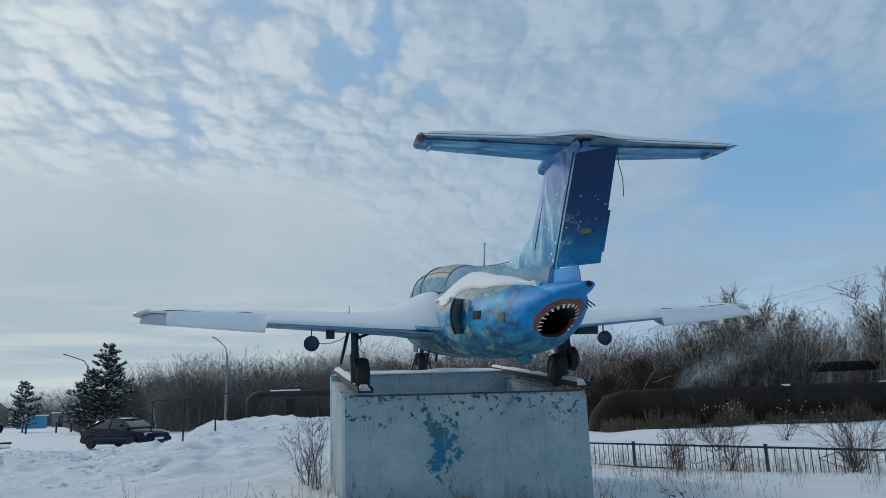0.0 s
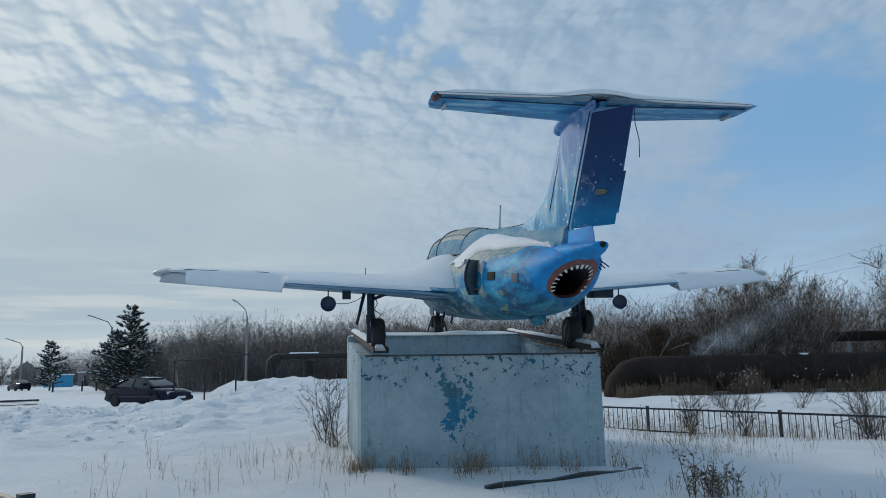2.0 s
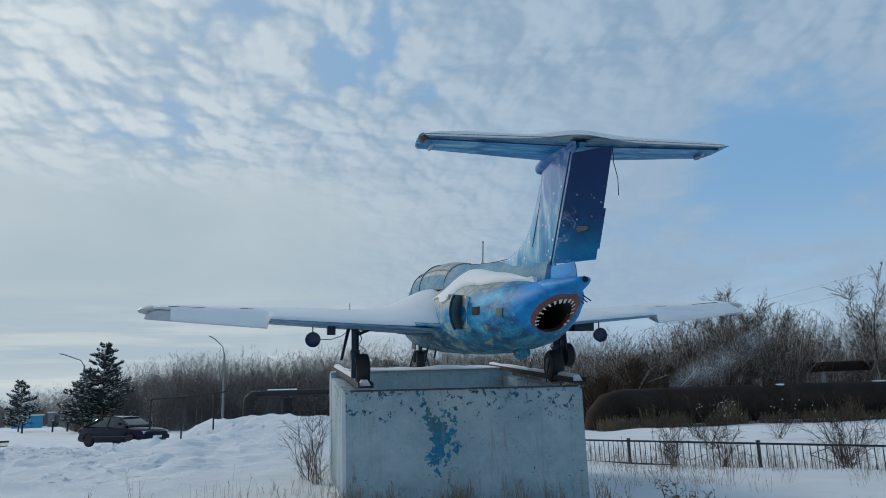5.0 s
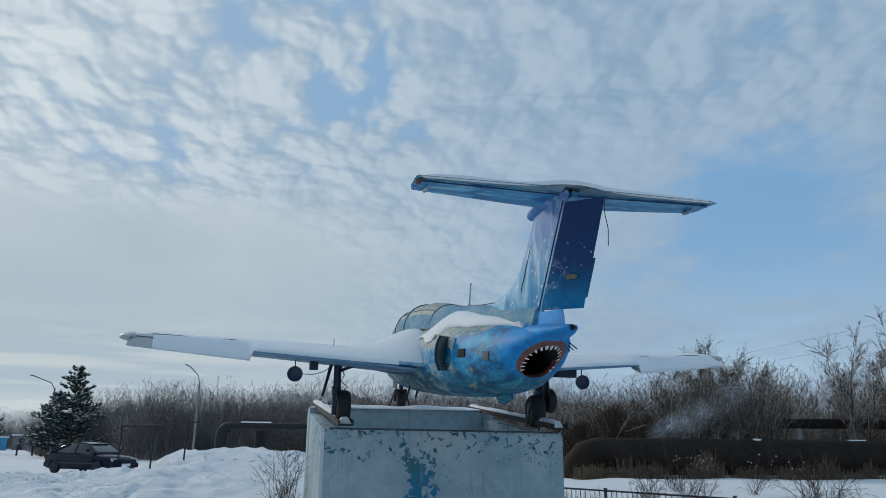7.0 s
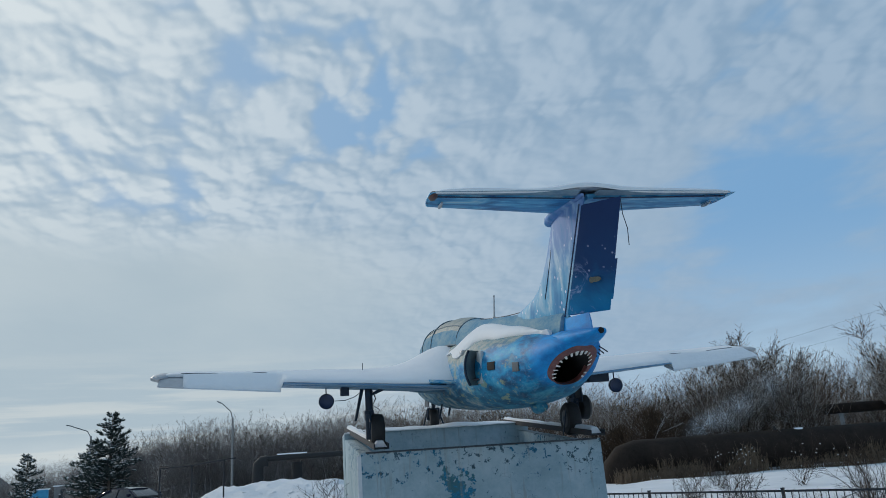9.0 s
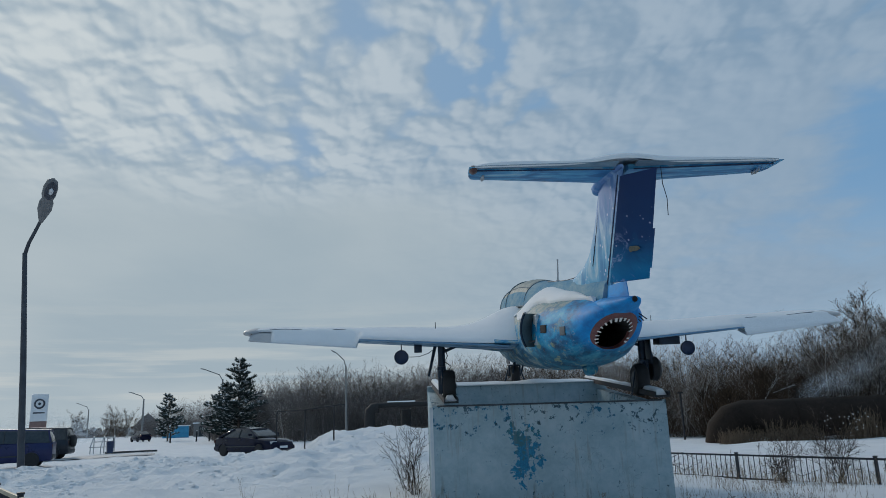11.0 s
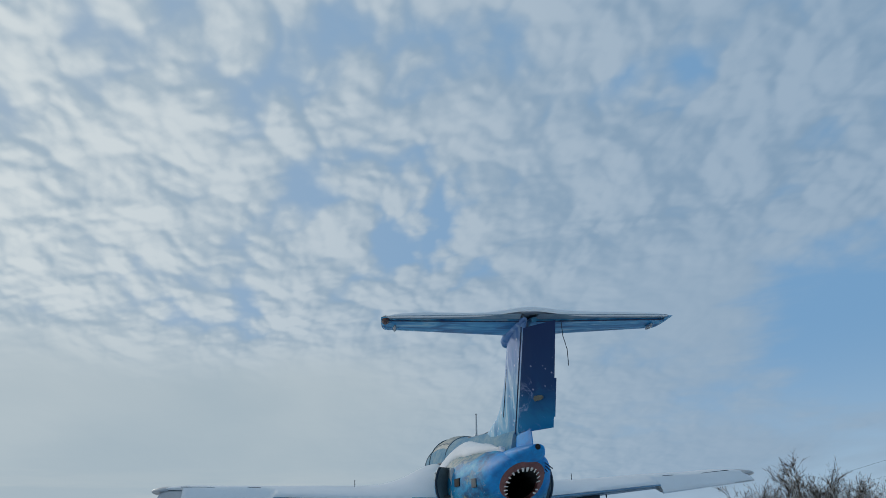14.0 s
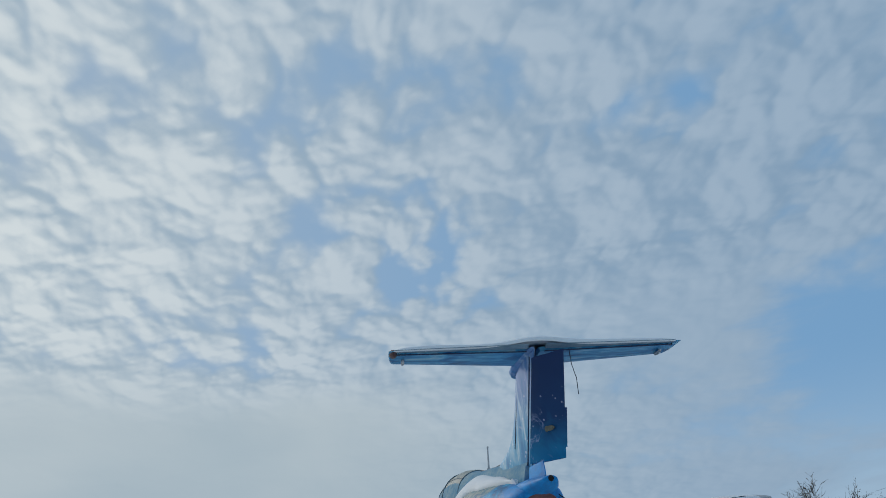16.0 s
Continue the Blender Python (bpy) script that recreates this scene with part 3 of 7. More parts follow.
class Shape:
    """Vertices and faces of one part."""

    def __init__(self):
        self.v, self.f = [], []

    def add(self, verts, faces, m=None):
        k = len(self.v)
        self.v += [tuple(m @ Vector(p)) if m else tuple(p) for p in verts]
        self.f += [tuple(i + k for i in q) for q in faces]
        return self

    def box(self, c, s, m=None):
        x, y, z = s[0] / 2, s[1] / 2, s[2] / 2
        vs = [(c[0] + i * x, c[1] + j * y, c[2] + k * z) for i in (-1, 1) for j in (-1, 1) for k in (-1, 1)]
        return self.add(vs, [(0, 1, 3, 2), (4, 6, 7, 5), (0, 4, 5, 1), (2, 3, 7, 6), (0, 2, 6, 4), (1, 5, 7, 3)], m)

    def loft(self, rings, cap=True, closed=True):
        n, vs, fs = len(rings[0]), [], []
        for r in rings:
            vs += [tuple(p) for p in r]
        for a in range(len(rings) - 1):
            for i in range(n if closed else n - 1):
                j = (i + 1) % n
                fs.append((a * n + i, a * n + j, a * n + n + j, a * n + n + i))
        if cap:
            fs.append(tuple(range(n))[::-1])
            fs.append(tuple(range((len(rings) - 1) * n, len(rings) * n)))
        return self.add(vs, fs)

    def tube(self, pts, r, n=8, cap=True):
        pts = [Vector(p) for p in pts]
        rr = r if isinstance(r, (list, tuple)) else [r] * len(pts)
        rings, up = [], None
        for i, p in enumerate(pts):
            d = (pts[min(i + 1, len(pts) - 1)] - pts[max(i - 1, 0)]).normalized()
            if up is None:
                up = Vector((0, 0, 1)) if abs(d.z) < 0.9 else Vector((1, 0, 0))
            a = d.cross(up).normalized()
            up = a.cross(d)
            rings.append([p + rr[i] * (math.cos(t) * a + math.sin(t) * up) for t in (2 * math.pi * k / n for k in range(n))])
        return self.loft(rings, cap)

    def lathe(self, profile, c, axis="x", n=24):
        """profile: (along, radius) pairs."""
        rings = []
        for s, r in profile:
            ring = []
            for k in range(n):
                t = 2 * math.pi * k / n
                a, b = r * math.cos(t), r * math.sin(t)
                off = {"x": (s, a, b), "y": (b, s, a), "z": (a, b, s)}[axis]
                ring.append((c[0] + off[0], c[1] + off[1], c[2] + off[2]))
            rings.append(ring)
        return self.loft(rings)

    def prism(self, outline, lo, hi, axis="x"):
        """A flat outline (two coordinates) pulled from lo to hi along an axis."""
        def at(s, p):
            return {"x": (s, p[0], p[1]), "y": (p[0], s, p[1]), "z": (p[0], p[1], s)}[axis]
        return self.loft([[at(lo, p) for p in outline], [at(hi, p) for p in outline]])


def part(name, shape, material, parent=None, label="", smooth=True, bevel=0.0, angle=35):
    me = bpy.data.meshes.new(name)
    me.from_pydata(shape.v, [], shape.f)
    bm = bmesh.new()
    bm.from_mesh(me)
    bmesh.ops.recalc_face_normals(bm, faces=bm.faces)
    if bevel:
        bmesh.ops.bevel(bm, geom=[e for e in bm.edges if len(e.link_faces) == 2 and e.calc_face_angle(0) > 0.6], offset=bevel, segments=2, profile=0.7, affect="EDGES")
    bm.to_mesh(me)
    bm.free()
    if smooth:
        me.shade_smooth()
        me.set_sharp_from_angle(angle=radians(angle))
    me.materials.append(material)
    ob = new(name, me)
    if parent:
        ob.parent = parent
    if label:
        ob["label"] = label
    return ob


def thing(name, m, label, category, group="", kind=""):
    e = new(name)
    e.matrix_world = m
    return tagged(e, label, category, group, kind)


def raw(name, verts, faces, material, parent=None, smooth=False):
    me = bpy.data.meshes.new(name)
    me.from_pydata(verts, [], faces)
    if smooth:
        me.shade_smooth()
    me.materials.append(material)
    ob = new(name, me)
    if parent:
        ob.parent = parent
    return ob


def ease(x, lo, hi):
    t = min(1.0, max(0.0, (x - lo) / (hi - lo)))
    return t * t * (3 - 2 * t)


# ---- ground ----
HUB = (-2.0, -12.5)


def low_bank(az):
    return (0.46 + 0.12 * ease(az, -28, -20) + 0.10 * ease(az, -17, -13.5)) * ease(az, -75, -50) * (1 - 0.35 * ease(az, -11.5, -8)) * (1 - ease(az, -2, 5))


def high_bank(az):
    return 1.16 * ease(az, -11.8, -8.0) * (1 - ease(az, -1, 5))


def ground_z(x, y):
    dx, dy = x - HUB[0], y - HUB[1]
    d, az = math.hypot(dx, dy), math.degrees(math.atan2(dx, dy))
    z = 0.05 * noise.noise((x * 0.22, y * 0.22, 1.0)) + 0.03 * noise.noise((x * 0.9, y * 0.9, 5.0)) + 0.010 * noise.noise((x * 3.5, y * 3.5, 2.0))
    z *= ease(d, 0.5, 4)
    # ploughed bank across the left, highest beside the pedestal, broken into clods
    if -75 < az < 6 and 10 < d < 52:
        bank = low_bank(az) * math.exp(-((d - 24.0) / (6.0 if d < 24 else 3.6)) ** 2) + high_bank(az) * math.exp(-((d - 41.0) / (6.5 if d < 41 else 3.2)) ** 2)
        lump = 0.95 + 0.28 * noise.noise((x * 0.33, y * 0.33, 9.0))
        rough = max(min(1.0, bank * 2.6), 0.4 * ease(d, 13, 18) * (1 - ease(az, -4, 0)))
        z += bank * lump
        clod = noise.noise((x * 1.2, y * 1.2, 3.0))
        small = noise.noise((x * 3.0, y * 3.0, 7.0))
        z += rough * (0.18 * clod + 0.13 * max(0.0, small) + 0.06 * abs(noise.noise((x * 6.5, y * 6.5, 4.0))))
    # slight dip towards the fence and the pipe on the right
    z -= 0.16 * ease(az, 8, 22) * ease(d, 15, 20) * (1 - ease(d, 70, 120))
    z += 0.10 * ease(az, 15, 25) * math.exp(-((d - 36) / 6) ** 2) * (1 + noise.noise((x * 0.4, y * 0.4, 2.0)))
    return z


def build_ground():
    radii, r = [], 0.4
    while r < 3200:
        radii.append(r)
        r *= 1.03 if r < 12 else 1.0065 if r < 42 else 1.02 if r < 60 else 1.09
    segs = []
    a = -180.0
    while a < 180:
        segs.append(a)
        a += 0.28 if -38 < a < 2 else 0.5 if 2 <= a < 48 else 4.0
    n, vs, fs = len(segs), [], []
    for r in radii:
        for a in segs:
            x, y = HUB[0] + r * math.sin(radians(a)), HUB[1] + r * math.cos(radians(a))
            vs.append((x, y, ground_z(x, y) if r < 150 else 0.0))
    for i in range(len(radii) - 1):
        for j in range(n):
            k = (j + 1) % n
            fs.append((i * n + j, i * n + k, i * n + n + k, i * n + n + j))
    vs.append((HUB[0], HUB[1], 0.0))
    for j in range(n):
        fs.append((j, (j + 1) % n, len(vs) - 1))
    g = raw("ground", vs, fs, SNOW, smooth=True)
    bm = bmesh.new()
    bm.from_mesh(g.data)
    bmesh.ops.recalc_face_normals(bm, faces=bm.faces)
    bm.to_mesh(g.data)
    bm.free()
    tagged(g, "snow-covered open ground with ploughed banks", "ground", kind="structure")


build_ground()


def build_clods():
    """Broken lumps thrown up along the ploughed bank."""
    rng = random.Random(77)
    V, F = [], []
    for i in range(3600):
        az = rng.uniform(-36, 1)
        far = 24.0 + 15.0 * ease(az, -13, -9)
        d = far + rng.gauss(-1.8, 2.2 + 3.0 * ease(az, -13, -9))
        if d < 14 or d > far + 1.5:
            continue
        x, y = HUB[0] + d * math.sin(radians(az)), HUB[1] + d * math.cos(radians(az))
        if x > -2.6 and y > -1.5:
            continue
        if noise.noise((x * 0.5, y * 0.5, 13.0)) < -0.12:
            continue
        s = 0.020 + 0.065 * rng.random() ** 4
        z, base = ground_z(x, y), len(V)
        for lay, (rr, zz) in enumerate(((1.6, -0.7), (1.25, 0.0), (0.6, 0.35))):
            for k in range(5):
                t = 1.2566 * k + 0.5 * lay
                q = s * rr * rng.uniform(0.7, 1.25)
                V.append((x + q * math.cos(t), y + q * math.sin(t), z + s * (zz + rng.uniform(-0.15, 0.15))))
        for lay in (0, 5):
            for k in range(5):
                j = (k + 1) % 5
                F.append((base + lay + k, base + lay + j, base + lay + 5 + j, base + lay + 5 + k))
        F.append(tuple(base + 10 + k for k in range(5)))
    tagged(raw("snow_clods", V, F, SNOW_ON, smooth=True), "broken clods of ploughed snow on the bank", "snow", kind="stuff")


build_clods()

# ---- pedestal ----
P_FL, P_FR, P_BR, P_BL = (-1.97, -0.74), (1.74, -1.32), (1.80, 4.75), (-2.14, 4.75)


def on_front(s, push=0.0):
    """A place along the front wall, s from 0 (west end) to 1."""
    return (P_FL[0] + s * (P_FR[0] - P_FL[0]) - push * 0.155, P_FL[1] + s * (P_FR[1] - P_FL[1]) - push * 0.988)


def build_pedestal():
    root = thing("pedestal", pose(0, 0, 0), "flaking white and blue plastered concrete plinth in the snow", "plinth")
    f0, f1, b0, b1 = on_front(0), on_front(1), on_front(0, -0.22), on_front(1, -0.22)
    front = Shape()
    nx, nz = 46, 22
    pts = []
    for k in range(nz + 1):
        for i in range(nx + 1):
            s = i / nx
            x, y = on_front(s)
            w = 0.012 * noise.noise((x * 1.7, k * 0.15, 2.0))
            pts.append((x, y + w, -0.5 + (1.735 - 0.035 * s + 0.5) * k / nz))
    fs = [(k * (nx + 1) + i, k * (nx + 1) + i + 1, (k + 1) * (nx + 1) + i + 1, (k + 1) * (nx + 1) + i) for k in range(nz) for i in range(nx)]
    front.add(pts, fs)
    n = len(front.v)
    front.v += [(b0[0], b0[1], -0.5), (b1[0], b1[1], -0.5), (b1[0], b1[1], 1.70), (b0[0], b0[1], 1.735)]
    bot, top = [i for i in range(nx + 1)], [nz * (nx + 1) + i for i in range(nx + 1)]
    lef, rig = [k * (nx + 1) for k in range(nz + 1)], [k * (nx + 1) + nx for k in range(nz + 1)]
    front.f += [(n, n + 1, n + 2, n + 3), tuple(top + [n + 2, n + 3]), tuple(bot[::-1] + [n, n + 1]), tuple(lef + [n + 3, n]), tuple(rig[::-1] + [n + 1, n + 2])]
    part("front_wall", front, PLASTER, root, "whitewashed front wall with a flaked blue patch")
    # side walls and the raised rear block
    left = Shape().loft([[(-1.985, -0.50, -0.5), (-1.76, -0.50, -0.5), (-1.76, -0.50, 1.73), (-1.985, -0.50, 1.73)],
                         [(-2.12, 3.0, -0.5), (-1.90, 3.0, -0.5), (-1.90, 3.0, 2.10), (-2.12, 3.0, 2.10)]])
    part("side_wall", left, PLASTER, root, bevel=0.015)
    right = Shape().loft([[(1.50, -1.03, -0.5), (1.73, -1.03, -0.5), (1.73, -1.03, 1.66), (1.50, -1.03, 1.66)],
                          [(1.56, 3.0, -0.5), (1.79, 3.0, -0.5), (1.79, 3.0, 2.05), (1.56, 3.0, 2.05)]])
    part("side_wall", right, PLASTER, root, bevel=0.015)
    rear = Shape().box((-0.17, 3.92, 0.85), (3.92, 1.83, 2.72))
    part("rear_block", rear, PLASTER, root, bevel=0.02)
    deck = Shape().box((-0.15, 1.32, 1.42), (3.3, 3.34, 0.2))
    part("deck", deck, PLASTER, root)
    # steel angle along the front edge
    angle = Shape()
    for s0, s1 in ((0.02, 0.985),):
        a, b = on_front(s0, 0.012), on_front(s1, 0.012)
        angle.tube([(a[0], a[1], 1.728), (b[0], b[1], 1.692)], 0.016, 6)
    part("edge_angle", angle, EDGE, root)
    # pale pilaster strip down the west corner
    c = on_front(0.0, 0.0)
    part("corner_strip", Shape().box((c[0] - 0.030, c[1] + 0.045, 0.60), (0.064, 0.09, 2.2)), simple("corner_whitewash", (0.55, 0.58, 0.60), (0.68, 0.70, 0.70), 0.85), root, bevel=0.01)
    # snow lying on it
    def sheet(x0, x1, y0, y1, z0, thick, seed):
        sh, nx, ny = Shape(), 30, 12
        g = [[None] * (ny + 1) for _ in range(nx + 1)]
        for i in range(nx + 1):
            for j in range(ny + 1):
                u, v = i / nx, j / ny
                e = min(1, 6 * min(u, 1 - u)) * min(1, 4 * min(v, 1 - v))
                x, y = x0 + u * (x1 - x0), y0 + v * (y1 - y0)
                g[i][j] = (x, y, z0 + thick * (0.15 + 0.85 * math.sqrt(e)) * (0.85 + 0.5 * noise.noise((x * 1.5, y * 1.5, seed))))
        flat = [p for row in g for p in row]
        low = [(p[0], p[1], z0 - 0.004) for p in flat]
        m = len(flat)
        fs = [(i * (ny + 1) + j, (i + 1) * (ny + 1) + j, (i + 1) * (ny + 1) + j + 1, i * (ny + 1) + j + 1) for i in range(nx) for j in range(ny)]
        rim = [i * (ny + 1) for i in range(nx + 1)] + [nx * (ny + 1) + j for j in range(1, ny + 1)] + [i * (ny + 1) + ny for i in range(nx - 1, -1, -1)] + [j for j in range(ny - 1, 0, -1)]
        fs += [(rim[k], rim[(k + 1) % len(rim)], rim[(k + 1) % len(rim)] + m, rim[k] + m) for k in range(len(rim))]
        return sh.add(flat + low, fs)
    tagged(part("snow_cover", sheet(-2.13, 1.62, 2.96, 4.80, 2.212, 0.12, 4.0), SNOW_ON), "thin settled snow on the rear of the plinth", "snow", kind="stuff")
    tagged(part("snow_cover", sheet(-1.7, 1.45, -0.3, 2.95, 1.525, 0.10, 8.0), SNOW_ON), "settled snow on the deck of the plinth", "snow", kind="stuff")


build_pedestal()


def build_rail(x0, x1, y0, y1, z0, z1, label):
    """A steel channel laid up the slope from the front wall to the rear block."""
    d = Vector((x1 - x0, y1 - y0, z1 - z0))
    m = Matrix.Translation((x0, y0, z0)) @ d.to_track_quat("Y", "Z").to_matrix().to_4x4()
    ob = thing("steel_channel", m, label, "beam", "beams under the wheels")
    w, hgt, t, n = 0.24, 0.085, 0.02, d.length
    prof = [(-w / 2, 0), (w / 2, 0), (w / 2, hgt), (w / 2 - t, hgt), (w / 2 - t, t), (-w / 2 + t, t), (-w / 2 + t, hgt), (-w / 2, hgt)]
    part("channel", Shape().prism(prof, 0, n, "y"), STEEL, ob)
    sh = Shape()
    rings = []
    for k in range(25):
        y = n * (0.02 + 0.96 * k / 24)
        hh = 0.05 + 0.03 * noise.noise((y * 2, x0, 1.0))
        rings.append([(-w / 2 + t, y, t + 0.003), (-0.05, y, t + hh + 0.045), (0.04, y, t + hh + 0.05), (w / 2 - t, y, t + 0.003)])
    sh.loft(rings, closed=True)
    s = part("snow_strip", sh, SNOW_ON)
    s.matrix_world = m
    tagged(s, "narrow strip of snow lying in a steel channel", "snow", kind="stuff")


build_rail(1.66, 1.63, -1.46, 4.35, 1.735, 2.30, "dark rusted steel channel sloping up the plinth")
build_rail(-1.66, -1.98, -0.95, 4.25, 1.765, 2.33, "dark rusted steel channel bent at the plinth's corner")

# ---- aircraft ----
PLANE = pose(0.0, -0.2, 1.8, 0, 0, 1.4) @ pose(0, 0, 0, 5.8, 0, 0)
plane = thing("jet_aircraft", PLANE, "old blue-painted jet trainer with a shark mouth on a plinth", "aircraft")


def oval(y, zc, hw, up, down, n=36, power=2.3, tilt=0.0):
    """Cross-section of the body: half width, height above and below zc; tilt leans the ring (aft at the top)."""
    ring = []
    for k in range(n):
        t = 2 * math.pi * k / n
        c, s = math.cos(t), math.sin(t)
        r = (abs(c) ** power + abs(s) ** power) ** (-1 / power)
        zz = r * s * (up if s > 0 else down)
        ring.append((hw * r * c, y - tilt * zz, zc + zz))
    return ring


def jaw(y, zc, hw, up, down, tilt, cheek, n=36, power=2.2):
    """A leaning ring whose sides sweep forward."""
    return [(x, yy + cheek * (x / hw) ** 2, z) for x, yy, z in oval(y, zc, hw, up, down, n, power, tilt)]


def airfoil(n=14, thick=0.13):
    """Unit chord, nose at 0, tail at 1."""
    top, bot = [], []
    for i in range(n + 1):
        x = 0.5 * (1 - math.cos(math.pi * i / n))
        t = 5 * thick * (0.2969 * math.sqrt(x) - 0.126 * x - 0.3516 * x * x + 0.2843 * x ** 3 - 0.1015 * x ** 4)
        camber = 0.02 * math.sin(math.pi * x)
        top.append((x, camber + t + 0.0015))
        bot.append((x, camber - t - 0.0015))
    return top[::-1] + bot[1:]


def chop(foil, lo, hi):
    """The part of an airfoil between two chord stations."""
    up, dn = [p for p in foil if p[1] >= 0 and lo <= p[0] <= hi], [p for p in foil if p[1] < 0 and lo <= p[0] <= hi]
    return up, dn


# body
BODY = [  # y, zc, half width, up, down
    (5.00, 1.02, 0.05, 0.05, 0.05), (4.85, 1.03, 0.20, 0.19, 0.19), (4.5, 1.05, 0.33, 0.31, 0.33), (3.9, 1.07, 0.43, 0.41, 0.44),
    (3.2, 1.09, 0.51, 0.49, 0.51), (2.4, 1.10, 0.57, 0.54, 0.56), (1.5, 1.10, 0.61, 0.57, 0.58), (0.5, 1.10, 0.63, 0.58, 0.58),
    (-0.6, 1.10, 0.64, 0.58, 0.57), (-1.6, 1.10, 0.645, 0.57, 0.55), (-2.4, 1.10, 0.635, 0.54, 0.52), (-3.0, 1.10, 0.61, 0.50, 0.49),
    (-3.5, 1.10, 0.565, 0.46, 0.44), (-3.9, 1.10, 0.505, 0.415, 0.39)]


def body_at(y):
    for (ya, za, wa, ua, _), (yb, zb, wb, ub, _) in zip(BODY, BODY[1:]):
        if yb <= y <= ya:
            t = (ya - y) / (ya - yb)
            return za + (zb - za) * t, wa + (wb - wa) * t, ua + (ub - ua) * t
    return BODY[-1][1:4]


def build_body():
    rings = [oval(*b) for b in BODY]
    rings += [jaw(-4.16, 1.098, 0.458, 0.390, 0.345, 0.22, 0.01), jaw(-4.40, 1.095, 0.415, 0.352, 0.300, 0.65, 0.03), jaw(-4.60, 1.090, 0.368, 0.328, 0.258, 1.15, 0.05),
              jaw(-4.74, 1.085, 0.318, 0.282, 0.222, 1.50, 0.08), jaw(-4.805, 1.083, 0.276, 0.238, 0.198, 1.70, 0.10), jaw(-4.825, 1.083, 0.245, 0.190, 0.184, 1.83, 0.10)]
    sh = Shape().loft(rings, cap=False)
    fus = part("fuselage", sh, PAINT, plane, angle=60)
    # upper lip running out into the tail cone over the jet pipe
    cone = Shape().loft([oval(y, (t + u) / 2, w, (t - u) / 2, (t - u) / 2, 36, 2.2) for y, t, u, w in
                         ((-4.2, 1.42, 1.30, 0.14), (-4.5, 1.455, 1.27, 0.18), (-4.75, 1.456, 1.255, 0.205), (-4.98, 1.450, 1.250, 0.205), (-5.18, 1.441, 1.265, 0.180), (-5.40, 1.428, 1.305, 0.128), (-5.55, 1.418, 1.340, 0.085), (-5.62, 1.412, 1.355, 0.055))])
    part("tail_light", Shape().lathe([(-5.64, 0.010), (-5.635, 0.026), (-5.60, 0.034), (-5.55, 0.034)], (0, 0, 1.384), "y", 14), BLACK, plane, "dark lamp at the tail tip")
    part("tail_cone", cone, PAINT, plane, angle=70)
    # spine from the canopy to the fin
    spine = []
    for y, z, w in ((-0.55, 1.99, 0.30), (-1.0, 1.945, 0.29), (-1.5, 1.91, 0.26), (-2.1, 1.875, 0.22), (-2.8, 1.83, 0.18), (-3.4, 1.80, 0.14), (-4.0, 1.74, 0.11), (-4.7, 1.66, 0.08)):
        spine.append([(-w * 1.5, y, 1.42), (-w * 1.12, y, z - 0.20), (-w * 0.7, y, z - 0.05), (-w * 0.25, y, z - 0.004), (0, y, z), (w * 0.25, y, z - 0.004), (w * 0.7, y, z - 0.05), (w * 1.12, y, z - 0.20), (w * 1.5, y, 1.42)])
    part("spine", Shape().loft(spine), SPINEP, plane, "weathered pale blue spine", angle=70)
    # jet pipe with the painted mouth round it
    pipe_rings = [jaw(-4.765, 1.035, 0.180, 0.172, 0.154, 1.58, 0.07), jaw(-4.60, 1.04, 0.185, 0.172, 0.16, 1.1, 0.03), jaw(-4.2, 1.05, 0.19, 0.16, 0.16, 0, 0), jaw(-3.6, 1.06, 0.18, 0.16, 0.16, 0, 0), jaw(-2.9, 1.06, 0.16, 0.15, 0.15, 0, 0)]
    part("jet_pipe", Shape().loft(pipe_rings + [jaw(-2.85, 1.05, 0.02, 0.02, 0.02, 0, 0)], cap=False), BLACK, plane, "soot-black jet pipe")
    gum = Shape()
    outer = [Vector(p) for p in jaw(-4.825, 1.083, 0.248, 0.193, 0.186, 1.83, 0.10, 48)]
    inner = [Vector(p) for p in jaw(-4.770, 1.035, 0.180, 0.172, 0.154, 1.60, 0.07, 48)]
    midr = [a.lerp(b, 0.5) + Vector((0, -0.016, -0.008)) for a, b in zip(outer, inner)]
    inn2 = [p + Vector((0, 0.08, 0.03)) for p in inner]
    gum.loft([outer, midr, inner, inn2], cap=False)
    mouth = part("mouth", gum, GUM, plane, "painted red shark gums round the jet pipe", angle=60)
    for k in range(2, 47):
        if k % 2 or 28 < k < 44:
            continue
        a = inner[k].lerp(midr[k], 0.55) + Vector((0, -0.010, -0.004))
        c = Vector((0, -4.78, 1.04))
        tip = a.lerp(c, 0.15 + 0.06 * ((k * 7) % 5) / 4) + Vector((0, -0.006, -0.004))
        side = (midr[(k + 1) % 48] - midr[k - 1]).normalized() * (0.013 + 0.003 * ((k * 3) % 4) / 3)
        t = Shape().add([a - side, a + side, tip + side * 0.7, tip - side * 0.7, a - side + Vector((0, 0.02, 0)), a + side + Vector((0, 0.02, 0)), tip + side * 0.7 + Vector((0, 0.015, 0)), tip - side * 0.7 + Vector((0, 0.015, 0))],
                        [(0, 1, 2, 3), (4, 7, 6, 5), (0, 4, 5, 1), (1, 5, 6, 2), (2, 6, 7, 3), (3, 7, 4, 0)])
        part("tooth", t, TOOTH, mouth, smooth=False)
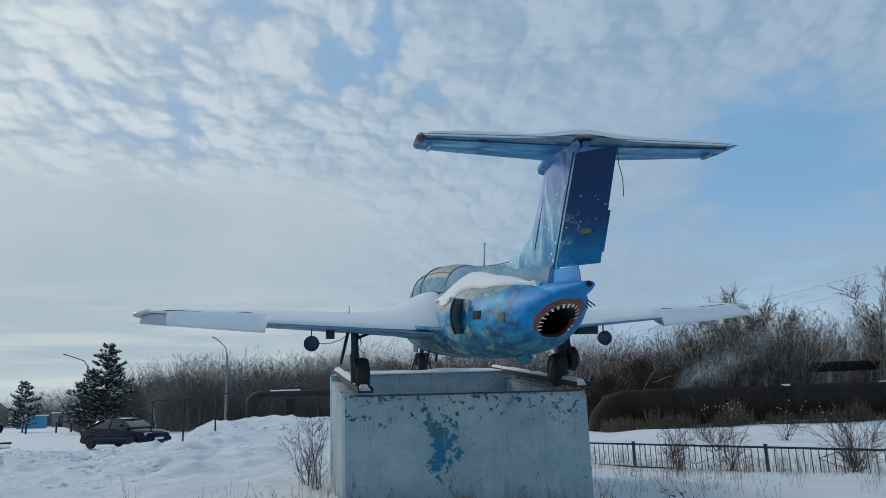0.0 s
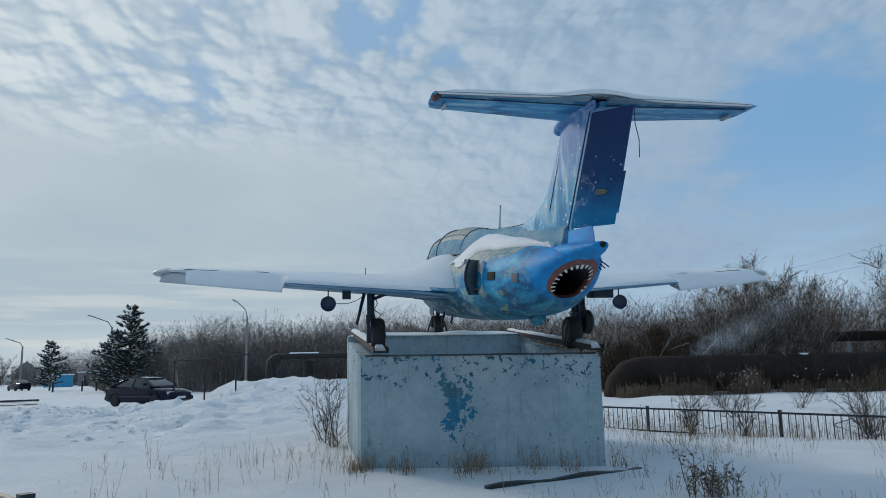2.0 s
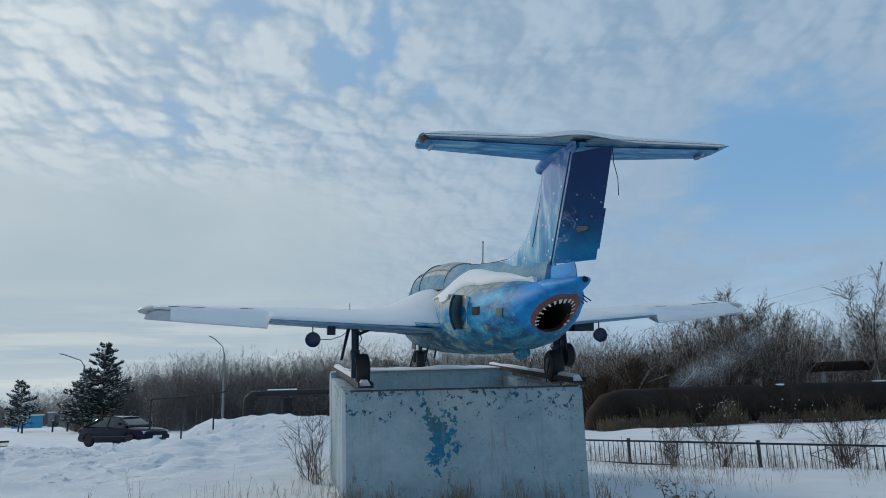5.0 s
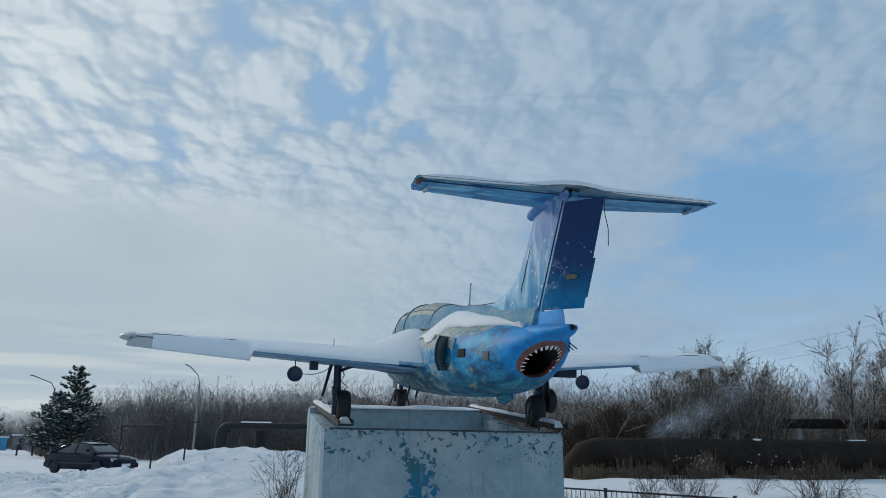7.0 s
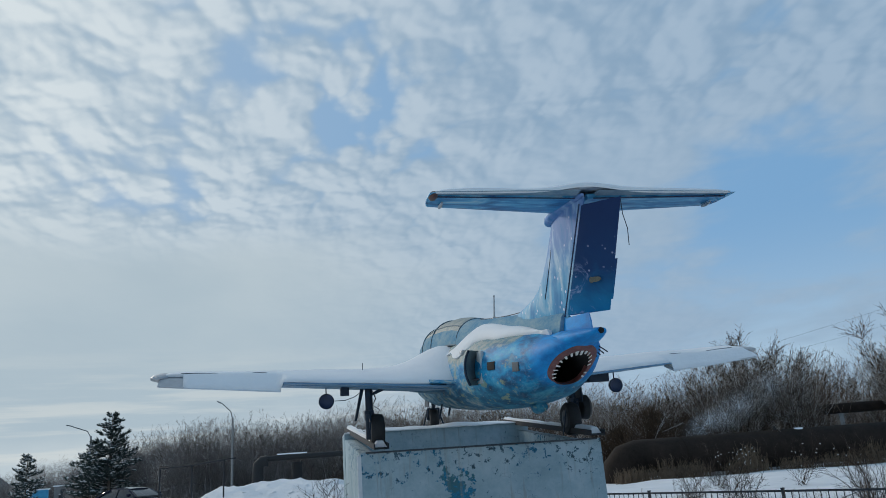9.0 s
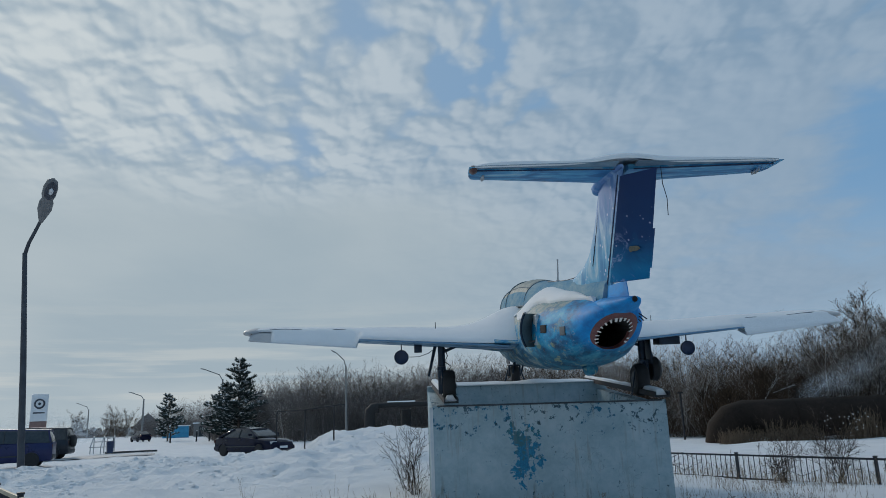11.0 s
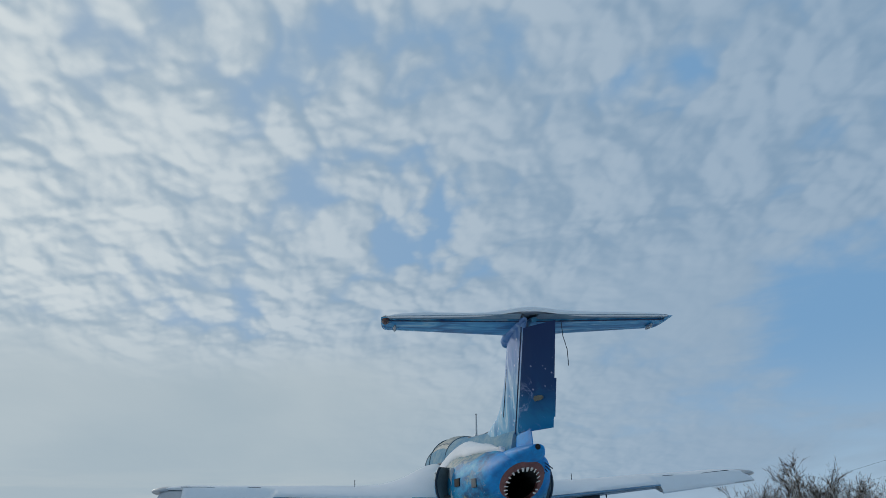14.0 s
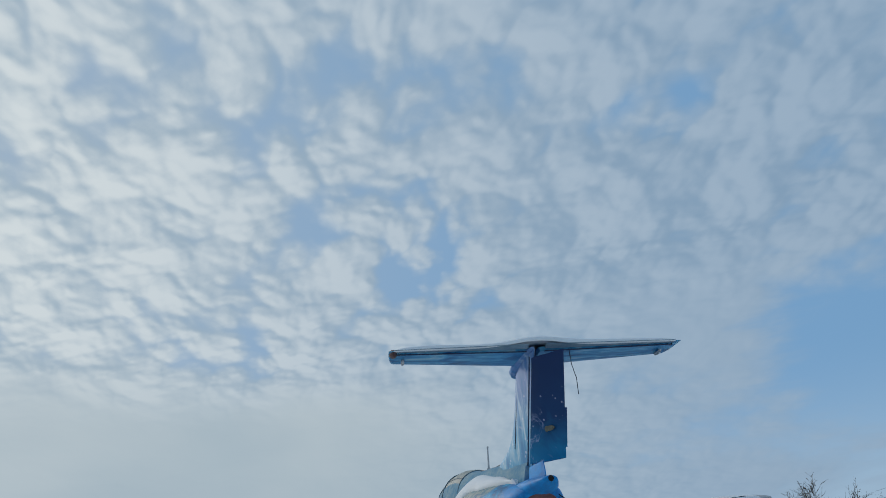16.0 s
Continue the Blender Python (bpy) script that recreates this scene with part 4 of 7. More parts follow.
    # vents and hatches on the flank
    for y, z, w, hgt, mt, nm in ((-3.48, 1.15, 0.22, 0.10, BLACK, "vent"), (-4.17, 1.11, 0.15, 0.105, HATCH, "hatch")):
        for sx in (-1, 1):
            hw = 0.57 if y > -4 else 0.458
            v = Shape().box((0, 0, 0), (0.03, w, hgt), Matrix.Translation((sx * (hw - 0.008), y, z)) @ Matrix.Rotation(-sx * radians(9 if y > -4 else 12), 4, "Z"))
            part(nm, v, mt, plane, bevel=0.004)
    part("drain_mast", Shape().loft([oval(-3.35, 0.66, 0.07, 0.06, 0.07, 16), oval(-3.47, 0.62, 0.085, 0.07, 0.08, 16), oval(-3.62, 0.63, 0.075, 0.06, 0.06, 16)]), PAINT, plane)
    # air intakes' lumps on the flank above the wing root
    for sx in (-1, 1):
        part("scoop", Shape().loft([oval(-1.75, 1.40, 0.02, 0.02, 0.02, 12), oval(-1.85, 1.40, 0.05, 0.05, 0.04, 12), oval(-1.98, 1.39, 0.05, 0.05, 0.04, 12)]), WING_BARE, plane).location = (sx * 0.56, 0, 0)
    # short aerials below the tail cone
    for k in range(4):
        part("spike", Shape().tube([(0.17 + 0.01 * k, -4.82 - 0.07 * k, 1.27), (0.235 + 0.012 * k, -4.89 - 0.07 * k, 1.16 + 0.012 * k)], 0.007, 5), STRUT, plane)
    for x in (-0.30, -0.14):
        part("blade_aerial", Shape().tube([(x - 0.1, 0.9, 0.62), (x - 0.16, 0.84, 0.42)], 0.02, 6), STRUT, plane)


build_body()


def build_canopy():
    rings = []
    secs = ((4.10, 1.47, 0.06, 0.02), (3.85, 1.52, 0.30, 0.19), (3.30, 1.56, 0.40, 0.40), (2.5, 1.60, 0.45, 0.52), (1.4, 1.61, 0.46, 0.55), (0.4, 1.61, 0.44, 0.515), (-0.2, 1.60, 0.42, 0.47), (-0.62, 1.58, 0.38, 0.42))
    for y, z, w, u in secs:
        rings.append([(w * math.cos(t), y, z + u * math.sin(t) ** 0.85) for t in (math.pi * k / 16 for k in range(17))])
    can = part("canopy", Shape().loft(rings), CANOPYG, plane, "frosted two-seat canopy")
    for y, i in ((3.85, 1), (2.5, 3), (1.4, 4), (-0.6, 7)):
        w, u, z = secs[i][2], secs[i][3], secs[i][1]
        arc = [((w + 0.008) * math.cos(t), y, z + (u + 0.008) * math.sin(t) ** 0.85) for t in (math.pi * k / 20 for k in range(21))]
        part("canopy_bow", Shape().tube(arc, 0.013, 6), CANOPYF, can)
    for s in (-1, 1):
        part("canopy_sill", Shape().tube([(s * (w + 0.006), y, z + 0.01) for y, z, w, u in secs[1:]], 0.016, 6), CANOPYF, can)
        part("canopy_stringer", Shape().tube([(s * w * 0.72, y, z + u * 0.72) for y, z, w, u in secs[2:]], 0.014, 6), CANOPYF, can)
    for s in (-1, 1):
        strip = [[(s * (w * math.cos(t) + 0.006), y, z + (u + 0.006) * math.sin(t) ** 0.85) for t in (0.02, 0.18, 0.36, 0.52)] + [(s * (w * math.cos(t) - 0.01), y, z + u * math.sin(t) ** 0.85 - 0.01) for t in (0.50, 0.04)] for y, z, w, u in secs[2:]]
        part("canopy_skirt", Shape().loft(strip), SPINEP, can, "pale blue painted foot of the canopy")
    # rear fairing
    part("canopy_fairing", Shape().loft([[(w * math.cos(t), y, z + u * math.sin(t) ** 0.9) for t in (math.pi * k / 14 for k in range(15))] for y, z, w, u in ((-0.6, 1.56, 0.40, 0.45), (-1.0, 1.55, 0.37, 0.39), (-1.5, 1.55, 0.31, 0.34))]), SPINEP, plane)
    mast = part("aerial_mast", Shape().tube([(0, -1.66, 1.90), (0, -1.72, 2.22)], [0.016, 0.010], 8), WING_BARE, plane)
    part("dorsal_line", Shape().tube([(0, -0.6, 1.995), (0, -1.5, 1.915), (0, -2.4, 1.862), (0, -3.2, 1.835)], 0.007, 5), STRUT, plane)
    part("mast_foot", Shape().lathe([(0, 0.035), (0.03, 0.03), (0.035, 0.012)], (0, -1.66, 1.895), "z", 12), WING_BARE, mast)
    part("mast_cap", Shape().lathe([(0, 0.014), (0.02, 0.016), (0.025, 0.008)], (0, -1.72, 2.22), "z", 8), WING_BARE, mast)


build_canopy()


def fin_section(y0, y1, z, t, n=10):
    """Symmetric section at height z, nose at y0, tail at y1 (aft is negative)."""
    ring = []
    for i in range(n + 1):
        x = 0.5 * (1 - math.cos(math.pi * i / n))
        w = 5 * t * (0.2969 * math.sqrt(x) - 0.126 * x - 0.3516 * x * x + 0.2843 * x ** 3 - 0.1015 * x ** 4) * (y0 - y1)
        ring.append((w + 0.004, y0 + x * (y1 - y0), z))
    return ring + [(-p[0], p[1], p[2]) for p in ring[::-1]]


def build_tail():
    hinge = lambda z: -4.79 - (z - 1.60) * 0.63
    # leading edge: a curved dorsal fillet sweeping into the fin
    lead = ((1.58, -2.7), (1.70, -2.75), (1.80, -2.95), (1.855, -3.30), (1.92, -3.64), (2.01, -3.88), (2.15, -4.08), (2.35, -4.28), (2.55, -4.43), (2.74, -4.57))
    rings = []
    for z, y0 in lead:
        y1 = hinge(max(z, 1.60))
        chord = y0 - y1
        ring = fin_section(y0, y0 - chord * 1.0, z, 0.10)
        rings.append(ring)
    fin = part("fin", Shape().loft(rings), FINP, plane, "pale blue fin with white flecks", angle=60)
    part("fin_seam", Shape().tube([(-0.040, -4.60, 2.55), (-0.052, -4.50, 2.3), (-0.062, -4.36, 2.05), (-0.070, -4.26, 1.86)], 0.006, 5), STRUT, fin)
    # fixed foot below the rudder
    foot = Shape().loft([fin_section(-4.55, -5.42, 1.38, 0.10), fin_section(-4.62, -5.40, 1.50, 0.09), fin_section(-4.66, -5.36, 1.585, 0.08)])
    part("fin_foot", foot, PAINT, plane)
    # rudder, turned to starboard
    turn = radians(33)
    sh, rings = Shape(), []
    for k in range(9):
        z = 1.615 + (2.66 - 1.615) * k / 8
        ch = 0.515 - 0.075 * k / 8
        y0 = hinge(z) - 0.01
        ring = []
        for u, w in ((0, 0.035), (0.08, 0.05), (0.4, 0.036), (0.75, 0.018), (1, 0.006), (1, -0.006), (0.75, -0.018), (0.4, -0.036), (0.08, -0.05), (0, -0.035)):
            ly, lx = -u * ch, w
            ring.append((lx * math.cos(turn) - ly * math.sin(turn), y0 + lx * math.sin(turn) + ly * math.cos(turn), z))
        rings.append(ring)
    rud = part("rudder", sh.loft(rings), RUDP, plane, "navy rudder with painted sea life, turned to one side", angle=40)
    tabs = []
    for z, c0, c1 in ((1.72, 0.46, 0.53), (2.10, 0.45, 0.51)):
        y0 = hinge(z) - 0.01
        tabs.append([(w * math.cos(turn) + u * math.sin(turn), y0 + w * math.sin(turn) - u * math.cos(turn), z) for u, w in ((c0, 0.010), (c1, 0.005), (c1, -0.005), (c0, -0.010))])
    part("trim_tab", Shape().loft(tabs), RUDP, rud)
    hl = [(-0.02, hinge(z) - 0.005, z) for z in (1.60, 2.1, 2.68)]
    part("hinge_line", Shape().tube([(-0.048, p[1], p[2]) for p in hl], 0.008, 5), NAVY, rud)
    # painted yellow fish
    fish = Shape()
    zc, ch = 1.93, 0.30
    y0 = hinge(zc) - 0.01
    ring = []
    for k in range(16):
        t = 2 * math.pi * k / 16
        u, dz = ch + 0.070 * math.cos(t), 0.028 * math.sin(t) * (1 if math.cos(t) > -0.6 else 1.6)
        w = -0.046
        ring.append((w * math.cos(turn) + u * math.sin(turn), y0 + w * math.sin(turn) - u * math.cos(turn), zc + dz))
    back = [(p[0] + 0.01, p[1], p[2]) for p in ring]
    part("painted_fish", fish.loft([ring, back]), simple("fish_ochre", (0.07, 0.072, 0.055), (0.16, 0.15, 0.105), 0.5, scale=30), rud, "ochre fish shape painted on the rudder")

    # tailplane: one thick root fairing, two halves, elevators
    foil = airfoil(12, 0.11)

    def half(s, lo, hi, droop=0.0, gap=0.0, x0=0.06, x1=1.58, shift=0.05):
        rings = []
        for k in range(9):
            u = k / 8
            x = x0 + u * (x1 - x0)
            q = x / 1.62
            le, ch = -4.68 - 0.34 * q, 0.88 - 0.36 * q
            z = 2.785
            up, dn = chop(foil, lo, hi)
            ring = []
            for px, pz in up + dn:
                yy, zz = le - ch * px, z + ch * pz * (1.0)
                if droop:
                    zz -= (px - lo) * ch * droop
                ring.append((s * x + shift, yy, zz))
            rings.append(ring)
        return rings
    for s in (-1, 1):
        tp = part("tailplane", Shape().loft(half(s, 0, 0.80)), TAILP, plane, "blue-painted tailplane half", angle=50)
        tip = []
        for k in range(5):
            t = math.pi / 2 * k / 4
            g = math.cos(t)
            tip.append([(0.05 + s * (1.58 + 0.06 * math.sin(t)), -5.012 - 0.53 * (0.75 - 0.75 * g) - 0.53 * (0.25 + 0.75 * g) * px, 2.785 + 0.53 * pz * max(g, 0.12)) for px, pz in foil])
        part("tip_fairing", Shape().loft(tip), TAILP, tp, angle=60)
        if s < 0:
            part("navigation_lamp", Shape().loft([oval(-5.32, 2.785, 0.02, 0.03, 0.03, 12), oval(-5.38, 2.785, 0.045, 0.04, 0.04, 12), oval(-5.47, 2.785, 0.04, 0.035, 0.035, 12), oval(-5.52, 2.785, 0.01, 0.01, 0.01, 12)]), RED, tp, "faded red navigation lamp").location = (-1.54, 0, 0)
        part("elevator", Shape().loft(half(s, 0.81, 1.0, -0.10, x0=0.10)), ELEVP, plane, "pale grey-blue elevator", angle=50)
        part("hinge_gap", Shape().tube([(0.05 + s * 0.1, -4.70 - 0.86 * 0.80, 2.762), (0.05 + s * 1.57, -5.01 - 0.53 * 0.80, 2.77)], 0.008, 5), NAVY, tp)
        part("balance_horn", Shape().loft([oval(-5.12, 2.735, 0.012, 0.012, 0.02, 8), oval(-5.2, 2.73, 0.022, 0.015, 0.025, 8), oval(-5.3, 2.735, 0.010, 0.01, 0.015, 8)]), WING_BARE, tp).location = (s * 1.48 + 0.05, 0, 0.01)
    bullet = Shape().loft([oval(-4.40, 2.715, 0.02, 0.015, 0.02, 20), oval(-4.44, 2.722, 0.07, 0.04, 0.05, 20), oval(-4.55, 2.735, 0.105, 0.05, 0.065, 20), oval(-4.72, 2.750, 0.115, 0.05, 0.065, 20), oval(-4.95, 2.765, 0.10, 0.045, 0.055, 20),
                           oval(-5.22, 2.775, 0.070, 0.040, 0.045, 20), oval(-5.40, 2.782, 0.045, 0.025, 0.035, 20), oval(-5.46, 2.785, 0.02, 0.012, 0.018, 20)])
    part("tail_bullet", bullet, FINP, plane, "rounded fairing where fin and tailplane meet", angle=70)
    part("loose_cable", Shape().tube([(0.41, -5.47, 2.76), (0.412, -5.48, 2.58), (0.445, -5.49, 2.42), (0.44, -5.50, 2.24)], 0.0045, 5), STRUT, plane, "thin cable hanging from the elevator")


build_tail()


def wing_at(x):
    """Leading edge, chord, height at a distance from the centre line."""
    q = x / 5.1
    return 1.12 - 0.42 * q, 2.78 - 1.42 * q, 0.94 + 0.066 * x


def build_wing(s):
    foil = airfoil(14, 0.135)
    def rings(x0, x1, lo, hi, droop=0.0, n=10):
        out = []
        for k in range(n + 1):
            x = x0 + (x1 - x0) * k / n
            le, ch, z = wing_at(x)
            up, dn = chop(foil, lo, hi)
            hinge_y, ring = le - ch * lo, []
            for px, pz in up + dn:
                yy, zz = le - ch * px, z + ch * pz * (1 - 0.15 * x / 5.1) + (0.32 - px) * ch * 0.02
                if droop:
                    arm = hinge_y - yy
                    yy, zz = hinge_y - arm * math.cos(droop), zz - arm * math.sin(droop)
                ring.append((s * x, yy, zz))
            out.append(ring)
        return out
    w = part("wing", Shape().loft(rings(0.3, 5.0, 0, 0.74)), WINGP, plane, "straight tapered wing, blue below", angle=50)
    le, ch, z = wing_at(5.0)
    tip = Shape().loft([oval(le - ch * f, z + 0.012 + ch * 0.02 - ch * f * 0.02, w, h, h * 0.8, 18) for f, w, h in ((0.02, 0.03, 0.02), (0.10, 0.10, 0.055), (0.28, 0.15, 0.085), (0.50, 0.165, 0.085), (0.68, 0.155, 0.065), (0.80, 0.12, 0.045), (0.86, 0.05, 0.02))])
    tip.v = [(x + s * 5.02, y, zz) for x, y, zz in tip.v]
    part("wing_tip", tip, WING_BARE, w, "rounded bare metal wing tip", angle=60)
    part("flap", Shape().loft(rings(0.75, 3.14, 0.75, 1.0, 0.02)), WINGP, plane, "blue wing flap")
    part("aileron", Shape().loft(rings(3.18, 4.96, 0.75, 1.0, 0.30)), AILERON, plane, "drooping aileron with pale paint")
    part("hinge_shroud", Shape().loft([[(p[0], p[1], p[2] + 0.006) for p in q] for q in rings(4.62, 4.99, 0.64, 0.88, 0.17)]), WING_BARE, w, "bare grey metal at the aileron's end")
    part("aileron_end", Shape().loft([[(p[0], p[1], p[2] + 0.007) for p in q] for q in rings(4.60, 4.99, 0.75, 1.0, 0.30)]), WING_BARE, w, "bare grey outer end of the aileron")
    # root fairing
    le, ch, z = wing_at(0.6)
    fr = []
    for x, g in ((0.45, 1.25), (0.75, 1.08), (1.0, 1.0)):
        le, ch, z = wing_at(x)
        fr.append([(s * x, le + 0.05 - (ch + 0.12) * px, z + ch * pz * g) for px, pz in foil])
    part("root_fairing", Shape().loft(fr), PAINT, plane, angle=50)
    # pitot pin and hanging box under the flap
    part("wing_pin", Shape().tube([(s * 1.89, -0.15, 1.15), (s * 1.89, -0.15, 1.385)], 0.006, 5), STRUT, w)
    bx = 2.20 if s < 0 else 2.10
    part("pylon_stub", Shape().box((s * bx, -0.25, 0.945), (0.13 if s < 0 else 0.36, 0.34, 0.15)), STRUT, w, bevel=0.012)


for s in (-1, 1):
    build_wing(s)


def build_brake(s):
    """Open air brake on the flank."""
    br = Shape()
    rings = []
    for k in range(7):
        t = -0.62 + 1.24 * k / 6
        z, bow = 1.15 + 0.225 * math.sin(t) / math.sin(0.62), 0.06 * (1 - math.cos(t)) / (1 - math.cos(0.62))
        rings.append([(s * (0.60 - bow), -2.72, z), (s * (0.80 - bow), -3.00, z), (s * (0.785 - bow), -3.02, z), (s * (0.585 - bow), -2.76, z)])
    p = part("air_brake", br.loft(rings), BRAKEP, plane, "open grey air brake panel", angle=40)
    rim = Shape().tube([(s * (0.795 - 0.06 * (1 - math.cos(t)) / (1 - math.cos(0.62))), -3.015, 1.15 + 0.225 * math.sin(t) / math.sin(0.62)) for t in (-0.62 + 1.24 * k / 10 for k in range(11))], 0.018, 6)
    part("brake_rim", rim, STRUT, p)
    well = Shape().box((s * 0.580, -2.98, 1.15), (0.04, 0.25, 0.41))
    part("brake_well", well, simple("brake_well_white", (0.40, 0.44, 0.46), (0.55, 0.58, 0.58), 0.6), plane, "pale recess behind the air brake", bevel=0.008)
    part("brake_ram", Shape().tube([(s * 0.56, -2.98, 1.0), (s * 0.70, -2.90, 1.0)], 0.014, 8), EDGE, p)


for s in (-1, 1):
    build_brake(s)


def wheel_on(parent, c, r, w, n=28):
    prof = [(-w / 2, r * 0.60), (-w / 2, r * 0.86), (-w * 0.36, r * 0.97), (-w * 0.15, r), (w * 0.15, r), (w * 0.36, r * 0.97), (w / 2, r * 0.86), (w / 2, r * 0.60)]
    wh = part("wheel", Shape().lathe(prof, c, "x", n), RUBBER, parent, "flat-worn black tyre", angle=40)
    part("rim", Shape().lathe([(-w * 0.52, r * 0.20), (-w * 0.50, r * 0.52), (-w * 0.44, r * 0.60), (w * 0.44, r * 0.60), (w * 0.50, r * 0.52), (w * 0.52, r * 0.20)], c, "x", n), EDGE, wh)
    part("hub", Shape().lathe([(-w * 0.62, r * 0.10), (-w * 0.60, r * 0.17), (w * 0.60, r * 0.17), (w * 0.62, r * 0.10)], c, "x", 16), STRUT, wh)


def build_gear(s):
    x = 1.80 if s < 0 else 1.70
    leg = part("main_leg", Shape().tube([(s * x, -0.10, 1.02), (s * x, -0.12, 0.62), (s * (x + 0.01), -0.14, 0.56), (s * (x + 0.01), -0.16, 0.24)], [0.062, 0.062, 0.045, 0.045], 14), STRUT, plane, "dark blue main landing-gear leg")
    part("knuckle", Shape().box((s * (x + 0.005), -0.14, 0.54), (0.15, 0.17, 0.17)), STRUT, leg, bevel=0.02)
    part("axle_fork", Shape().box((s * (x + 0.02), -0.18, 0.36), (0.10, 0.14, 0.40)), STRUT, leg, bevel=0.02)
    part("side_brace", Shape().tube([(s * (x - 0.02), -0.12, 0.86), (s * (x - 0.36), -0.10, 1.0)], 0.026, 8), STRUT, leg)
    part("retraction_rod", Shape().tube([(s * (x + 0.10), -0.05, 0.98), (s * (x + 0.23), -0.16, 0.46)], [0.03, 0.022], 8), STRUT, leg)
    part("scissor_link", Shape().tube([(s * x, -0.2, 0.60), (s * x, -0.36, 0.44), (s * (x + 0.01), -0.22, 0.28)], 0.022, 6), STRUT, leg)
    hose = [(s * (x - 0.06), -0.18, 0.93), (s * (x - 0.10), -0.24, 0.80), (s * (x - 0.05), -0.22, 0.70), (s * (x - 0.16), -0.25, 0.62), (s * (x - 0.10), -0.22, 0.54)]
    part("brake_hose", Shape().tube(hose, 0.009, 6), RUBBER, leg)
    if s > 0:
        part("leg_door", Shape().loft([[(x + 0.07, 0.12, 1.0), (x + 0.085, 0.12, 1.0), (x + 0.085, -0.36, 1.0), (x + 0.07, -0.36, 1.0)],
                                       [(x + 0.10, 0.14, 0.55), (x + 0.115, 0.14, 0.55), (x + 0.115, -0.32, 0.55), (x + 0.10, -0.32, 0.55)]]), STRUT, leg)
        part("brake_drum", Shape().lathe([(-0.06, 0.10), (-0.05, 0.19), (0.05, 0.21), (0.10, 0.16), (0.12, 0.06)], (x + 0.16, -0.18, 0.46), "x", 20), RUBBER, leg)
        part("tie_wire", Shape().tube([(x - 0.28, -0.3, 0.02), (x - 0.17, -0.28, 0.52)], 0.012, 6), STRUT, leg)
    wheel_on(leg, (s * (1.69 if s < 0 else 1.61), -0.20, 0.285), 0.275, 0.21)


for s in (-1, 1):
    build_gear(s)
leg = part("nose_leg", Shape().tube([(0.0, 4.05, 1.0), (0.0, 4.15, 0.55), (0.0, 4.2, 0.46)], [0.05, 0.05, 0.04], 12), STRUT, plane, "dark nose landing-gear leg")
part("nose_fork", Shape().tube([(-0.13, 4.25, 0.22), (-0.12, 4.2, 0.46), (0.12, 4.2, 0.46), (0.13, 4.25, 0.22)], 0.03, 8), STRUT, leg)
for s in (-1, 1):
    part("stay", Shape().tube([(s * 0.12, 4.3, 0.44), (s * 0.25, 4.25, 0.03)], 0.018, 6), STRUT, leg)
    part("nose_door", Shape().box((s * 0.17, 4.0, 0.62), (0.02, 0.5, 0.22)), STRUT, leg)
wheel_on(leg, (0.0, 4.25, 0.235), 0.225, 0.19)


def build_lamp_under(s):
    """Round blue floodlight hung from the wing on a rod, with its cable."""
    m = PLANE @ pose(s * 2.49, -0.15, 0.80)
    ob = thing("floodlight", m, "round dark blue floodlight hung under the wing on a short rod", "lamp", "floodlights under the wings")
    part("dish", Shape().lathe([(0.13, 0.03), (0.10, 0.080), (0.03, 0.110), (-0.045, 0.119), (-0.05, 0.110), (-0.03, 0.075), (-0.025, 0.02)], (0, 0, 0), "y", 28), NAVY, ob)
    part("rim", Shape().tube([(0.117 * math.cos(t), -0.048, 0.117 * math.sin(t)) for t in (2 * math.pi * k / 28 for k in range(29))], 0.008, 6), STRUT, ob)
    part("rod", Shape().tube([(0, 0.02, 0.11), (0, 0.02, 0.30)], 0.011, 6), STRUT, ob)
    if s < 0:
        part("cable", Shape().tube([(0.12, 0, 0.0), (0.30, 0, 0.0), (0.46, 0, 0.05), (0.60, 0, 0.15)], 0.006, 5), STRUT, ob)


for s in (-1, 1):
    build_lamp_under(s)


